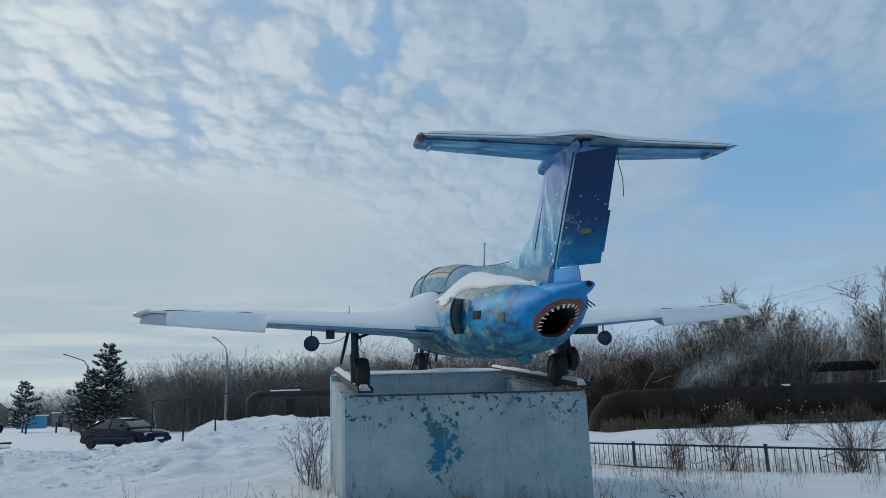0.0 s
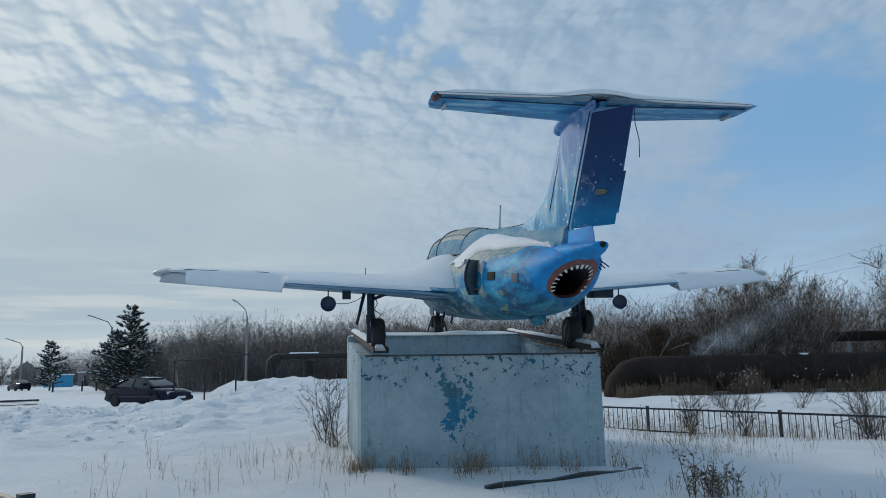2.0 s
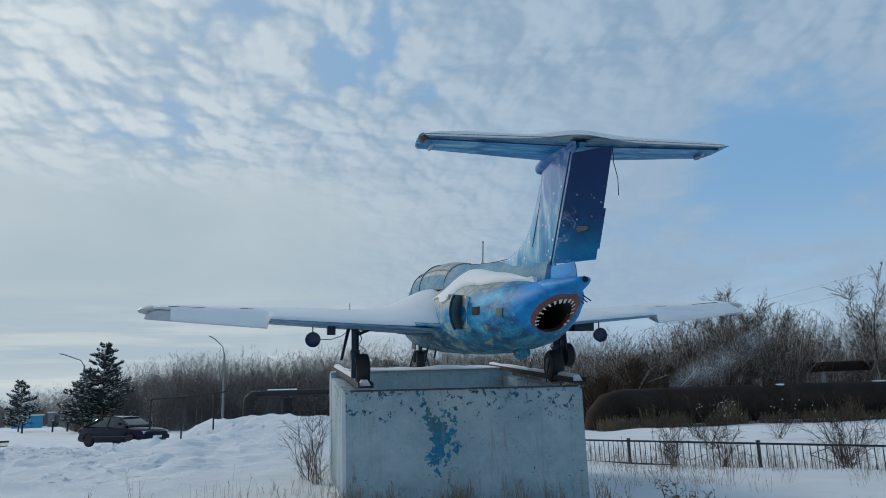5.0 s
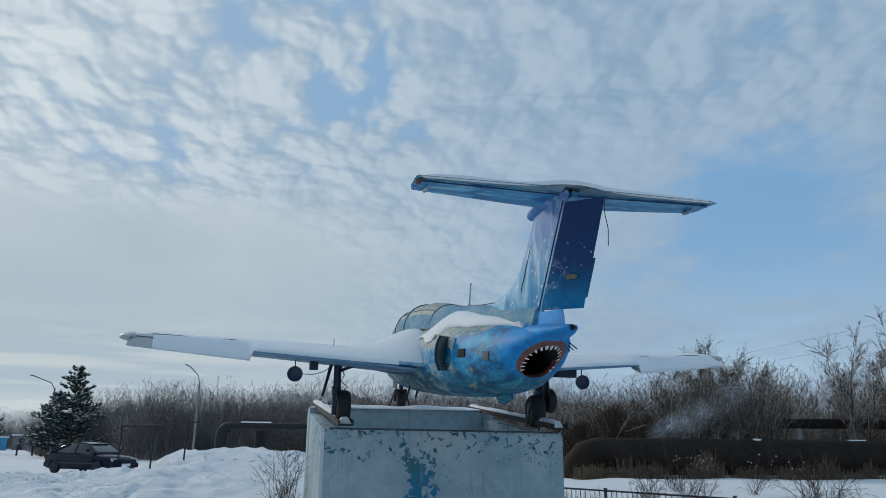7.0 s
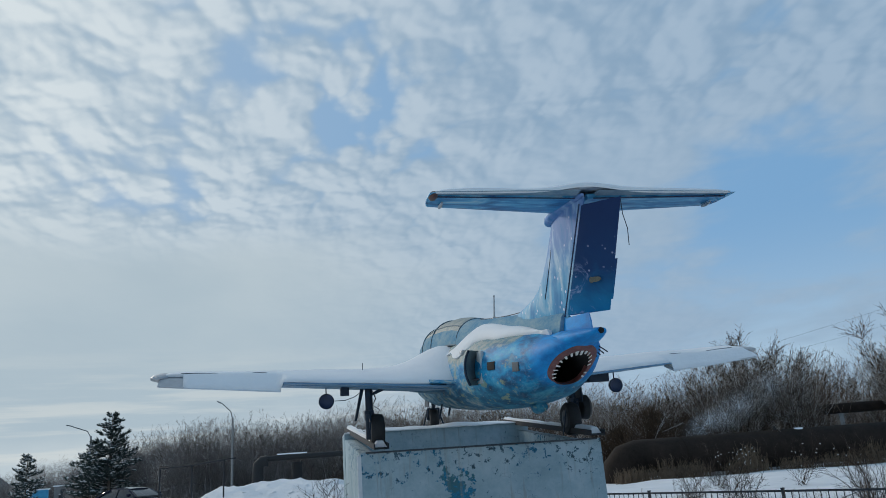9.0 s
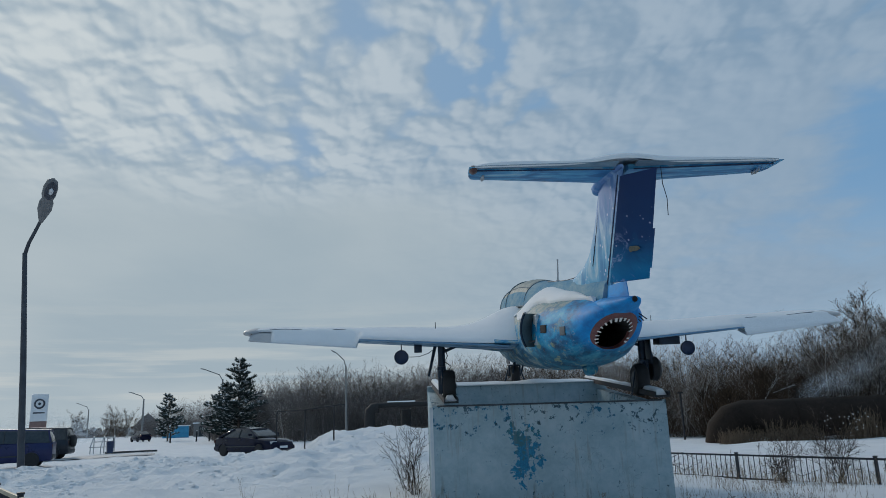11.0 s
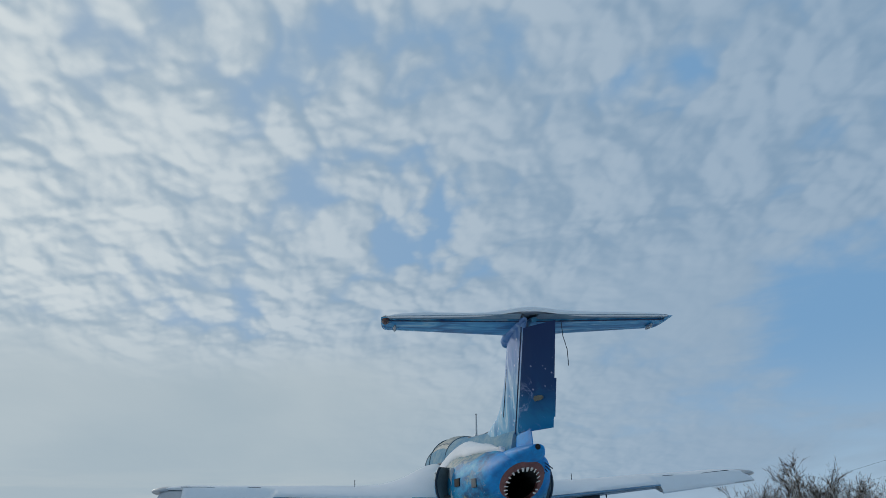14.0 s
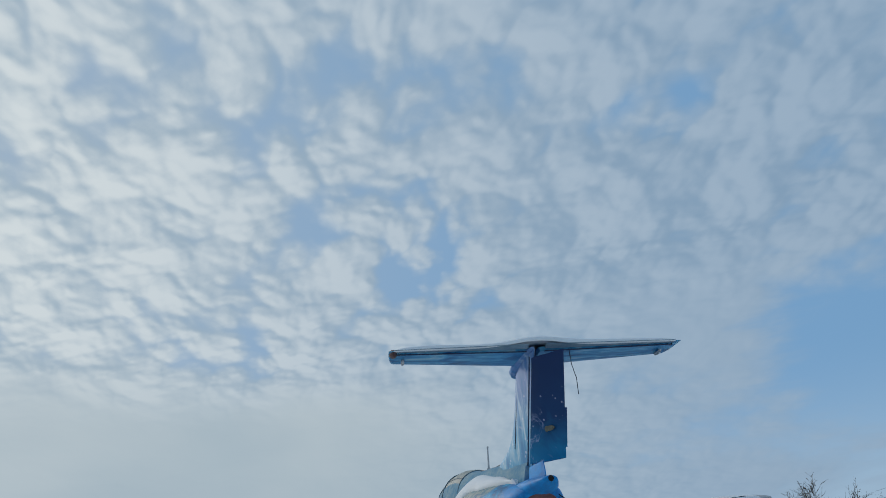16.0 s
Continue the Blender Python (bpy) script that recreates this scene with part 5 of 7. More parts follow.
def build_plane_snow():
    def cover(name, rows, thick, seed, label, end=9):
        """rows: lists of (x, y, z) on the surface; snow lies above with a rounded, uneven edge."""
        n, k = len(rows), len(rows[0])
        top, low = [], []
        for i, row in enumerate(rows):
            for j, p in enumerate(row):
                e = min(1, 5 * min(j, k - 1 - j) / (k - 1), end * min(i, n - 1 - i) / (n - 1))
                t = thick * (0.22 + 0.78 * math.sqrt(e)) * (0.9 + 0.45 * noise.noise((p[0] * 1.1, p[1] * 1.1, seed)))
                top.append((p[0], p[1], p[2] + t))
                low.append((p[0], p[1], p[2] - 0.006))
        m = len(top)
        fs = [(i * k + j, (i + 1) * k + j, (i + 1) * k + j + 1, i * k + j + 1) for i in range(n - 1) for j in range(k - 1)]
        rim = [i * k for i in range(n)] + [(n - 1) * k + j for j in range(1, k)] + [i * k + k - 1 for i in range(n - 2, -1, -1)] + [j for j in range(k - 2, 0, -1)]
        fs += [(rim[q], rim[(q + 1) % len(rim)], rim[(q + 1) % len(rim)] + m, rim[q] + m) for q in range(len(rim))]
        fs += [tuple(v + m for v in f[::-1]) for f in fs[:(n - 1) * (k - 1)]]
        ob = part(name, Shape().add(top + low, fs), SNOW_ON, angle=70)
        ob.matrix_world = PLANE
        tagged(ob, label, "snow", kind="stuff")
    foil = airfoil(14, 0.135)
    up = [p for p in foil[:15]][::-1]

    def foil_z(q):
        for a, b in zip(up, up[1:]):
            if a[0] <= q <= b[0]:
                return a[1] + (b[1] - a[1]) * (q - a[0]) / max(1e-6, b[0] - a[0])
        return up[-1][1]
    for s in (-1, 1):
        rows = []
        for i in range(76):
            x = 0.36 + (4.98 - 0.36) * i / 75
            le, ch, z = wing_at(x)
            heap = 0.43 * math.exp(-((x - 0.42) / 0.66) ** 2)
            row = []
            for j in range(18):
                q = 0.03 + 0.955 * j / 17
                if x > 4.66 and s < 0:
                    q = min(q, 0.735)
                yy, zz = le - ch * q, z + ch * foil_z(q) * (1 - 0.15 * x / 5.1) + (0.32 - q) * ch * 0.02 + heap * (1 - q ** 3) * min(1, 0.4 + 2.5 * q)
                if q > 0.75 and x > 3.16:
                    arm = ch * (q - 0.75)
                    yy, zz = le - ch * 0.75 - arm * math.cos(0.30), zz - arm * math.sin(0.30)
                row.append((s * x, yy, zz))
            rows.append(row)
        # the aileron's hinge gap shows through here and there
        for xa, xb in ((3.40, 3.62), (4.15, 4.70)):
            pts = []
            for k in range(7):
                x = xa + (xb - xa) * k / 6
                le, ch, z = wing_at(x)
                t = 0.052 * (0.9 + 0.45 * noise.noise((s * x * 1.1, (le - ch * 0.735) * 1.1, 2.0 + s)))
                pts.append((s * x, le - ch * 0.735, z + ch * foil_z(0.735) * (1 - 0.15 * x / 5.1) - 0.415 * ch * 0.02 + t - 0.003))
            part("hinge_gap", Shape().tube(pts, [0.004, 0.008, 0.006, 0.009, 0.006, 0.008, 0.003], 5), STRUT, plane)
        cover("wing_snow", rows, 0.052, 2.0 + s, "smooth settled snow on the wing, heaped against the body")
        # rounded drift in the corner between the rear body and the spine
        rings = []
        for i in range(34):
            y = -0.75 - 3.85 * i / 33
            zc, hw, hu = body_at(y)
            full = ease(i, 0, 9) * (1 - 0.45 * ease(i, 8, 22) - 0.55 * ease(i, 22, 33))
            tail = 1 - ease(i, 26, 33)
            lo = 34 - 10 * ease(-y, 1.0, 1.6) + 26 * ease(-y, 1.7, 2.4) + 18 * ease(-y, 3.0, 4.2) + 3.5 * noise.noise((y * 2.0, s, 4.0))

            def skin(deg):
                c, q = math.cos(radians(deg)), math.sin(radians(deg))
                k = (c ** 2.3 + q ** 2.3) ** (-1 / 2.3)
                return Vector((s * (hw + 0.04 * (1 - ease(-y, 1.5, 2.2))) * k * c, y, zc + hu * k * q))
            edge, crest = skin(lo), Vector((s * 0.11, y, 1.94 - 0.30 * ease(-y, 0.5, 4.7) - 0.05))
            crest = skin(74).lerp(crest, (0.25 + 0.75 * full) * tail) - Vector((0, 0, 0.03 * (1 - tail)))
            bulge = (0.012 * tail + 0.088 * full) * (1 + 0.25 * noise.noise((y * 1.3, s * 3.0, 8.0)))
            ring = [edge.lerp(crest, u) + Vector((s * 0.55, 0, 0.83)) * (bulge * math.sin(math.pi * u) ** 0.6) for u in (k / 10 for k in range(11))]
            ring += [crest - Vector((0, 0, 0.12)), edge.lerp(Vector((0, y, zc)), 0.12)]
            rings.append([tuple(p) for p in ring])
        drift = part("body_snow", Shape().loft(rings), SNOW_ON, angle=60)
        drift.matrix_world = PLANE
        tagged(drift, "drift of snow along the upper flank of the body", "snow", kind="stuff")
    rows = []
    for i in range(40):
        x = -1.58 + 3.16 * i / 39
        q = abs(x) / 1.62
        le, ch = -4.68 - 0.34 * q, 0.88 - 0.36 * q
        rows.append([(x + 0.05, le - ch * t, 2.785 + ch * 0.055 * math.sin(math.pi * min(1, t * 0.9 + 0.1)) + 0.06 * math.exp(-(x / 0.35) ** 2)) for t in (0.05 + 0.94 * j / 11 for j in range(12))])
    cover("tailplane_snow", rows, 0.068, 20.0, "thin settled snow on the tailplane")


build_plane_snow()

# ---- bare trees ----
EYE = (-2.0, -12.8)      # the stretch of road from which the place is seen


def polar(az, d):
    return EYE[0] + d * math.sin(radians(az)), EYE[1] + d * math.cos(radians(az))


def limb(V, F, p, d, length, r, rng, segs, sides, bend=0.25, taper=0.35):
    """One tapered, slightly crooked limb; returns its points and directions."""
    pts, dirs, q, way = [p.copy()], [d.copy()], p.copy(), d.copy()
    for i in range(segs):
        way = (way + Vector((rng.uniform(-bend, bend), rng.uniform(-bend, bend), rng.uniform(-bend * 0.3, bend * 0.6)))).normalized()
        q = q + way * (length / segs)
        pts.append(q.copy())
        dirs.append(way.copy())
    base = len(V)
    for i, c in enumerate(pts):
        rr = r * (1 - (1 - taper) * i / segs)
        a = dirs[i].cross(Vector((0.3, 0.2, 0.93))).normalized()
        b = dirs[i].cross(a)
        for k in range(sides):
            t = 2 * math.pi * k / sides
            V.append(tuple(c + rr * (math.cos(t) * a + math.sin(t) * b)))
    for i in range(segs):
        for k in range(sides):
            j = (k + 1) % sides
            F.append((base + i * sides + k, base + i * sides + j, base + (i + 1) * sides + j, base + (i + 1) * sides + k))
    return pts, dirs


def spread(d, angle, rng):
    """d turned by angle in a random direction."""
    side = d.cross(Vector((rng.uniform(-1, 1), rng.uniform(-1, 1), rng.uniform(-0.2, 0.2)))).normalized()
    return (d * math.cos(angle) + side * math.sin(angle)).normalized()


def bare_tree_mesh(name, height, seed, stems, twig, leaf=0.0):
    """Upright crooked stems, rising branches and fine twigs; leaf: share of twigs that kept shrivelled leaves."""
    rng = random.Random(seed)
    TV, TF, V, F, LV, LF = [], [], [], [], [], []
    for s in range(stems):
        d = spread(Vector((0, 0, 1)), rng.uniform(0.03, 0.24) if stems > 1 else 0.04, rng)
        h = height * rng.uniform(0.62, 1.0)
        pts, dirs = limb(TV, TF, Vector((rng.uniform(-0.5, 0.5), rng.uniform(-0.5, 0.5), -0.2)), d, h * 0.90, 0.0070 * h, rng, 8, 5, 0.11, 0.14)
        for k in range(15):
            i = min(7, 1 + int(7 * rng.random() ** 0.8))
            d1 = spread(dirs[i], rng.uniform(0.35, 0.80), rng)
            d1.z = abs(d1.z) * 0.9 + 0.30
            p1, e1 = limb(V, F, pts[i].lerp(pts[i + 1], rng.random()), d1.normalized(), h * rng.uniform(0.13, 0.30) * (1.15 - 0.07 * i), 0.0026 * h * (1.1 - i / 10), rng, 5, 4, 0.16, 0.22)
            for m in range(9):
                j = rng.randint(0, 4)
                d2 = spread(e1[j], rng.uniform(0.35, 0.85), rng)
                d2.z = d2.z * 0.8 + 0.22
                p2, e2 = limb(V, F, p1[j].lerp(p1[j + 1], rng.random()), d2.normalized(), h * rng.uniform(0.05, 0.13), 0.0017 * h, rng, 3, 3, 0.18, 0.35)
                for w in range(twig):
                    q = rng.randint(0, 2)
                    d3 = spread(e2[q], rng.uniform(0.4, 0.9), rng)
                    d3.z = d3.z * 0.8 + 0.15
                    p3, e3 = limb(V, F, p2[q].lerp(p2[q + 1], rng.random()), d3.normalized(), h * rng.uniform(0.025, 0.07), 0.0012 * h, rng, 2, 3, 0.2, 0.5)
                    if rng.random() < leaf:
                        for g in range(3):
                            c = p3[1].lerp(p3[2], rng.random()) + Vector((rng.uniform(-0.04, 0.04), rng.uniform(-0.04, 0.04), rng.uniform(-0.06, 0.02)))
                            u = Vector((rng.uniform(-1, 1), rng.uniform(-1, 1), rng.uniform(-1, 1))).normalized()
                            v = u.cross(Vector((rng.uniform(-1, 1), rng.uniform(-1, 1), 0.5))).normalized()
                            b, q2 = len(LV), rng.uniform(0.020, 0.045)
                            LV.extend([tuple(c - u * q2), tuple(c + v * q2 * 0.6), tuple(c + u * q2), tuple(c - v * q2 * 0.6)])
                            LF.append((b, b + 1, b + 2, b + 3))
    out = []
    for nm, v, f, mat in (("trunk", TV, TF, BARK), ("crown", V, F, BARK), ("dry_leaf", LV, LF, DRYLEAF)):
        if not v:
            continue
        me = bpy.data.meshes.new(nm)
        me.from_pydata(v, [], f)
        me.shade_smooth()
        me.materials.append(mat)
        out.append((nm, me))
    return out


def build_bare_trees():
    rng = random.Random(5)
    kinds = []
    for i, (h, st, tw) in enumerate(((7.6, 3, 3), (6.6, 4, 3), (8.4, 3, 4), (5.6, 6, 3), (7.0, 4, 3))):
        root = thing("bare_tree", pose(0, 0, -50), "leafless brown tree standing in the snowy thicket", "tree", "bare trees by the pipe")
        for nm, me in bare_tree_mesh("bare_tree", h, 40 + i, st, tw, (0.35, 0.0, 0.45, 0.05, 0.0)[i]):
            ob = new(nm, me)
            ob.parent = root
            if nm == "dry_leaf":
                ob["label"], ob["kind"] = "shrivelled dark leaves left on the twigs", "stuff"
        kinds.append(root)
    spots = []
    # taller clump beyond the pipe on the right, lower ones to its left, one nearer at the far right
    for az, d, s, k in ((31.0, 47, 1.26, 2), (32.0, 50, 1.36, 0), (29.8, 46, 1.40, 1), (28.8, 48, 1.2, 0), (32.6, 48, 1.26, 4), (34.0, 52, 1.26, 1), (36.5, 64, 1.15, 0), (38.5, 66, 1.15, 4), (30.6, 49, 1.5, 1), (31.7, 52, 1.45, 4), (33.6, 50, 1.2, 0), (27.0, 50, 0.95, 4), (29.4, 52, 1.3, 4), (31.9, 46, 1.2, 1),
                        (25.5, 50, 0.88, 4), (24.0, 52, 0.82, 1), (22.0, 54, 0.80, 0), (20.0, 55, 0.76, 4), (40.5, 57, 1.55, 0), (42.2, 59, 1.6, 2), (44.5, 58, 1.6, 1), (47.5, 60, 1.5, 2), (50.5, 62, 1.6, 0), (39.6, 58, 1.3, 1),
                        (17.5, 57, 0.74, 1), (15.0, 58, 0.74, 4), (12.5, 60, 0.76, 0), (10.0, 60, 0.72, 1), (7.5, 62, 0.76, 4), (5.0, 62, 0.80, 0), (2.5, 64, 0.78, 1), (0.0, 66, 0.80, 4), (-2.5, 68, 0.84, 0),
                        (-5.0, 70, 0.76, 1), (-7.5, 72, 0.74, 4), (-9.5, 74, 0.74, 0), (-11.5, 78, 0.70, 1), (-13.0, 84, 0.62, 4), (32.2, 44, 0.62, 3), (29.0, 43, 0.62, 3), (26.0, 44, 0.60, 3), (34.6, 45, 0.62, 3), (23.0, 47, 0.6, 3),
                        (-23.1, 190, 1.25, 0), (-24.2, 195, 1.3, 1), (-23.7, 200, 1.45, 4), (-26.2, 260, 1.4, 0), (-25.5, 262, 1.35, 1), (-23.4, 186, 1.25, 3), (-23.9, 188, 1.35, 3), (-22.8, 192, 1.2, 3), (-23.6, 197, 1.4, 3), (-24.3, 190, 1.1, 3), (-26.4, 258, 1.4, 3), (-25.8, 255, 1.5, 3), (-26.9, 262, 1.3, 3)):
        x, y = polar(az + rng.uniform(-0.4, 0.4), d * rng.uniform(0.98, 1.03))
        spots.append((x, y, s, k))
    # more of them through the belt of scrub
    for i in range(44):
        az = -13 + 40 * (i + rng.random()) / 44
        d = 66 - 18 * ease(az, 3, 20) + rng.uniform(0, 10)
        e = 3.2 + 0.7 * ease(az, -12, -6) + 1.0 * ease(az, -4, 3) + rng.uniform(-0.9, 0.4)
        k = rng.choice((0, 1, 3, 4, 4, 1))
        tall = (6.6, 5.9, 7.4, 4.9, 6.2)[k]
        x, y = polar(az, d)
        if az > 4 or i % 4 == 0:
            spots.append((x, y, (1.5 + d * math.tan(radians(e))) / tall, k))
    used = set()
    for x, y, s, k in spots:
        m = Matrix.Translation((x, y, ground_z(x, y) - 0.1)) @ pose(0, 0, 0, 0, 0, rng.uniform(0, 360)) @ Matrix.Scale(s * rng.uniform(0.76, 0.88), 4)
        if k not in used:
            used.add(k)
            kinds[k].matrix_world = m
        else:
            ob = copy_thing(kinds[k], m)
            ob.matrix_world = m


build_bare_trees()


def sticks(name, P, D, length, r, material):
    """Many three-sided tapered sticks as one mesh."""
    P, D = np.asarray(P), np.asarray(D)
    D = D / np.linalg.norm(D, axis=1)[:, None]
    A = np.cross(D, np.array([0.4, 0.3, 0.86]))
    A /= np.linalg.norm(A, axis=1)[:, None]
    B = np.cross(D, A)
    Q = P + D * np.asarray(length)[:, None]
    rr = np.asarray(r)[:, None]
    rings = []
    for c, k in ((P, 1.0), (Q, 0.45)):
        for t in (0.0, 2.094, 4.189):
            rings.append(c + rr * k * (math.cos(t) * A + math.sin(t) * B))
    V = np.stack(rings, 1).reshape(-1, 3)
    n = len(P)
    quad = np.array([[0, 1, 4, 3], [1, 2, 5, 4], [2, 0, 3, 5]])
    F = (np.arange(n)[:, None, None] * 6 + quad[None]).reshape(-1)
    me = bpy.data.meshes.new(name)
    me.vertices.add(len(V))
    me.vertices.foreach_set("co", V.reshape(-1))
    me.loops.add(len(F))
    me.loops.foreach_set("vertex_index", F)
    me.polygons.add(n * 3)
    me.polygons.foreach_set("loop_start", np.arange(n * 3) * 4)
    me.update(calc_edges=True)
    me.validate()
    me.materials.append(material)
    return new(name, me)


def thicket_top(az):
    """Elevation of the scrub's top above the eye, in degrees, along the skyline."""
    e = 1.4 + 1.0 * ease(az, -22, -19) + 1.3 * ease(az, -18, -14) + 1.2 * ease(az, -14, -9) - 0.5 * ease(az, -8, -3) + 1.2 * ease(az, -4, 3) + 1.3 * ease(az, 25, 30) * (1 - ease(az, 34, 37)) + 1.0 * ease(az, 38, 41)
    return e - 0.35 + 0.8 * noise.noise((az * 0.35, 2.0, 0.0)) + 0.7 * noise.noise((az * 1.1, 5.0, 0.0))


def build_thicket():
    """Dense leafless scrub behind the pipe and along the far side of the field: dark stems, finer twigs with rime and
    glints painted in.
    """
    g = np.random.default_rng(4)
    P, D, Ln, R = [], [], [], []
    TP, TD, TL, TR = [], [], [], []
    for i in range(10500):
        az = g.uniform(-22.5, 47) if i % 4 else g.uniform(-22.5, 2)
        near = 68 - 20 * ease(az, 3, 20) + 18 * (1 - ease(az, -16, -10)) + 80 * (1 - ease(az, -18.4, -16.8)) + 18 * ease(az, 34.5, 37.5)
        d = near + g.uniform(0, 1) ** 1.3 * 24
        x, y = polar(az, d)
        h = (1.5 + d * math.tan(radians(thicket_top(az)))) * (0.45 + 0.55 * math.sqrt(g.uniform(0, 1))) * g.uniform(0.85, 1.05)
        d0 = np.array([g.normal(0, 0.26), g.normal(0, 0.26), 1.0])
        d0 /= np.linalg.norm(d0)
        d1 = d0 + np.array([g.normal(0, 0.22), g.normal(0, 0.22), 0.0])
        d1 /= np.linalg.norm(d1)
        p = np.array([x, y, -0.1])
        mid = p + d0 * h * 0.5
        P += [p, mid]
        D += [d0, d1]
        Ln += [h * 0.5, h * 0.5]
        R += [0.015, 0.009]
        for u in g.uniform(0.08, 1.0, 6):
            b0 = p + d0 * (h * u) if u < 0.5 else mid + d1 * (h * (u - 0.5))
            way = np.array([g.uniform(-0.9, 0.9), g.uniform(-0.9, 0.9), g.uniform(0.3, 1.0)])
            way /= np.linalg.norm(way)
            n = h * g.uniform(0.08, 0.20) * (1.15 - 0.5 * u)
            TP.append(b0)
            TD.append(way)
            TL.append(n)
            TR.append(0.010)
            for v in g.uniform(0.3, 1.0, 3):
                TP.append(b0 + way * n * v)
                TD.append(way + np.array([g.uniform(-0.9, 0.9), g.uniform(-0.9, 0.9), g.uniform(-0.2, 0.9)]))
                TL.append(n * g.uniform(0.25, 0.6))
                TR.append(0.009)
    # low dark undergrowth
    UP, UD, UL = [], [], []
    for i in range(90000):
        az = g.uniform(-21, 47)
        near = 68 - 20 * ease(az, 3, 20) + 18 * (1 - ease(az, -16, -10)) + 80 * (1 - ease(az, -18.4, -16.8)) + 18 * ease(az, 34.5, 37.5)
        d = near + g.uniform(0, 1) * 22
        x, y = polar(az, d)
        patch = 0.5 + 0.9 * noise.noise((x * 0.12, y * 0.12, 3.0))
        full = (1.5 + d * math.tan(radians(thicket_top(az)))) * max(0.35, min(0.86, patch + 0.15))
        UP.append(np.array([x, y, full * g.uniform(-0.05, 0.80)]))
        UD.append(np.array([g.normal(0, 0.55), g.normal(0, 0.55), g.uniform(0.1, 1.0)]))
        UL.append(g.uniform(0.25, 0.9))
    UP, UD, UL = np.array(UP), np.array(UD), np.array(UL)
    off = np.degrees(np.arctan2(UP[:, 0] - EYE[0], UP[:, 1] - EYE[1])) < 5.0
    low = sticks("undergrowth", UP[~off], UD[~off], UL[~off], [0.016] * int((~off).sum()), BROWN)
    P, D, Ln, R = np.array(P), np.array(D), np.array(Ln), np.array(R)
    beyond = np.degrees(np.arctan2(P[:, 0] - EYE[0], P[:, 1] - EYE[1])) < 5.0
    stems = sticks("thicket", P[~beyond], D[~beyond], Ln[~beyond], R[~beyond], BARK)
    sticks("stems", P[beyond], D[beyond], Ln[beyond], R[beyond], THICKET_HAZY).parent = stems
    # russet brush close behind the pipe
    BP, BD, BL = [], [], []
    for az, d, w, h in ((15.6, 51, 2.0, 2.8), (20.3, 50, 2.2, 3.3), (21.6, 48, 1.8, 2.9), (24.0, 45, 2.4, 3.9), (26.6, 46, 1.8, 3.2), (2.2, 46, 1.9, 3.2)):
        cx, cy = polar(az, d)
        for k in range(2200):
            q, t = abs(g.normal(0, 0.5)), g.uniform(0, 6.283)
            BP.append(np.array([cx + w * q * math.cos(t), cy + w * q * math.sin(t), h * g.uniform(-0.03, 0.9) * max(0.15, 1 - 0.5 * q * q)]))
            BD.append(np.array([g.normal(0, 0.4), g.normal(0, 0.4), g.uniform(0.2, 1.0)]))
            BL.append(g.uniform(0.25, 0.8))
    sticks("brush", BP, BD, BL, [0.014] * len(BP), RUSSET).parent = stems
    low.parent = stems
    sticks("undergrowth", UP[off], UD[off], UL[off], [0.018] * int(off.sum()), THICKET_HAZY).parent = stems
    tagged(stems, "dense brown leafless scrub along the edge of the field", "scrub", kind="stuff")
    # scrub beyond the field has haze in its colour, rime and glints behind the pipe
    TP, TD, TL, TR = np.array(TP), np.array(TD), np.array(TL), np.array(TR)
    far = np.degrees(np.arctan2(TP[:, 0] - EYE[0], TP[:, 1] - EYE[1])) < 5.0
    for pick, mat in ((far, THICKET_HAZY), (~far, BARK_FAR)):
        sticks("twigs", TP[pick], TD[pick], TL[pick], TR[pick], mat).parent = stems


build_thicket()


def build_snowy_twigs():
    g = np.random.default_rng(9)
    P, D, Ln, R = [], [], [], []
    for az, d, h in ((24.6, 44.5, 2.5), (26.2, 45.0, 2.4), (28.0, 46.0, 2.5), (33.5, 49.0, 2.8)):
        x, y = polar(az, d)
        for k in range(4):
            p = np.array([x + g.normal(0, 0.6), y + g.normal(0, 0.3), h * g.uniform(0.55, 0.95)])
            way = np.array([g.uniform(-1, 1), g.uniform(-0.2, 0.2), g.uniform(0.05, 0.7)])
            way /= np.linalg.norm(way)
            n = g.uniform(0.6, 1.7)
            P.append(p), D.append(way), Ln.append(n), R.append(0.014)
            for u in g.uniform(0.2, 1.0, 7):
                P.append(p + way * n * u), D.append(way + np.array([g.uniform(-0.8, 0.8), g.uniform(-0.4, 0.4), g.uniform(-0.3, 0.8)])), Ln.append(n * g.uniform(0.15, 0.35)), R.append(0.008)
    tagged(sticks("snowy_branches", P, D, Ln, R, SNOW_ON), "bent branches laden with snow behind the pipe", "branches", kind="stuff")
    P, D, Ln, R = [], [], [], []
    for az, d, n in ((28.2, 33, 9), (29.3, 32.5, 14), (30.0, 33, 7), (33.2, 31, 8), (36.0, 30, 6)):
        x, y = polar(az, d)
        for k in range(n):
            P.append(np.array([x + g.normal(0, 0.32), y + g.normal(0, 0.3), ground_z(x, y) + g.uniform(0.5, 1.35)]))
            D.append(np.array([g.uniform(-1, 1), g.uniform(-1, 1), g.uniform(0, 1)])), Ln.append(0.05), R.append(0.020)
    tagged(sticks("seed_heads", P, D, Ln, R, SNOW_ON), "pale snow-capped seed heads of tall dry weeds", "weeds", kind="stuff")


build_snowy_twigs()


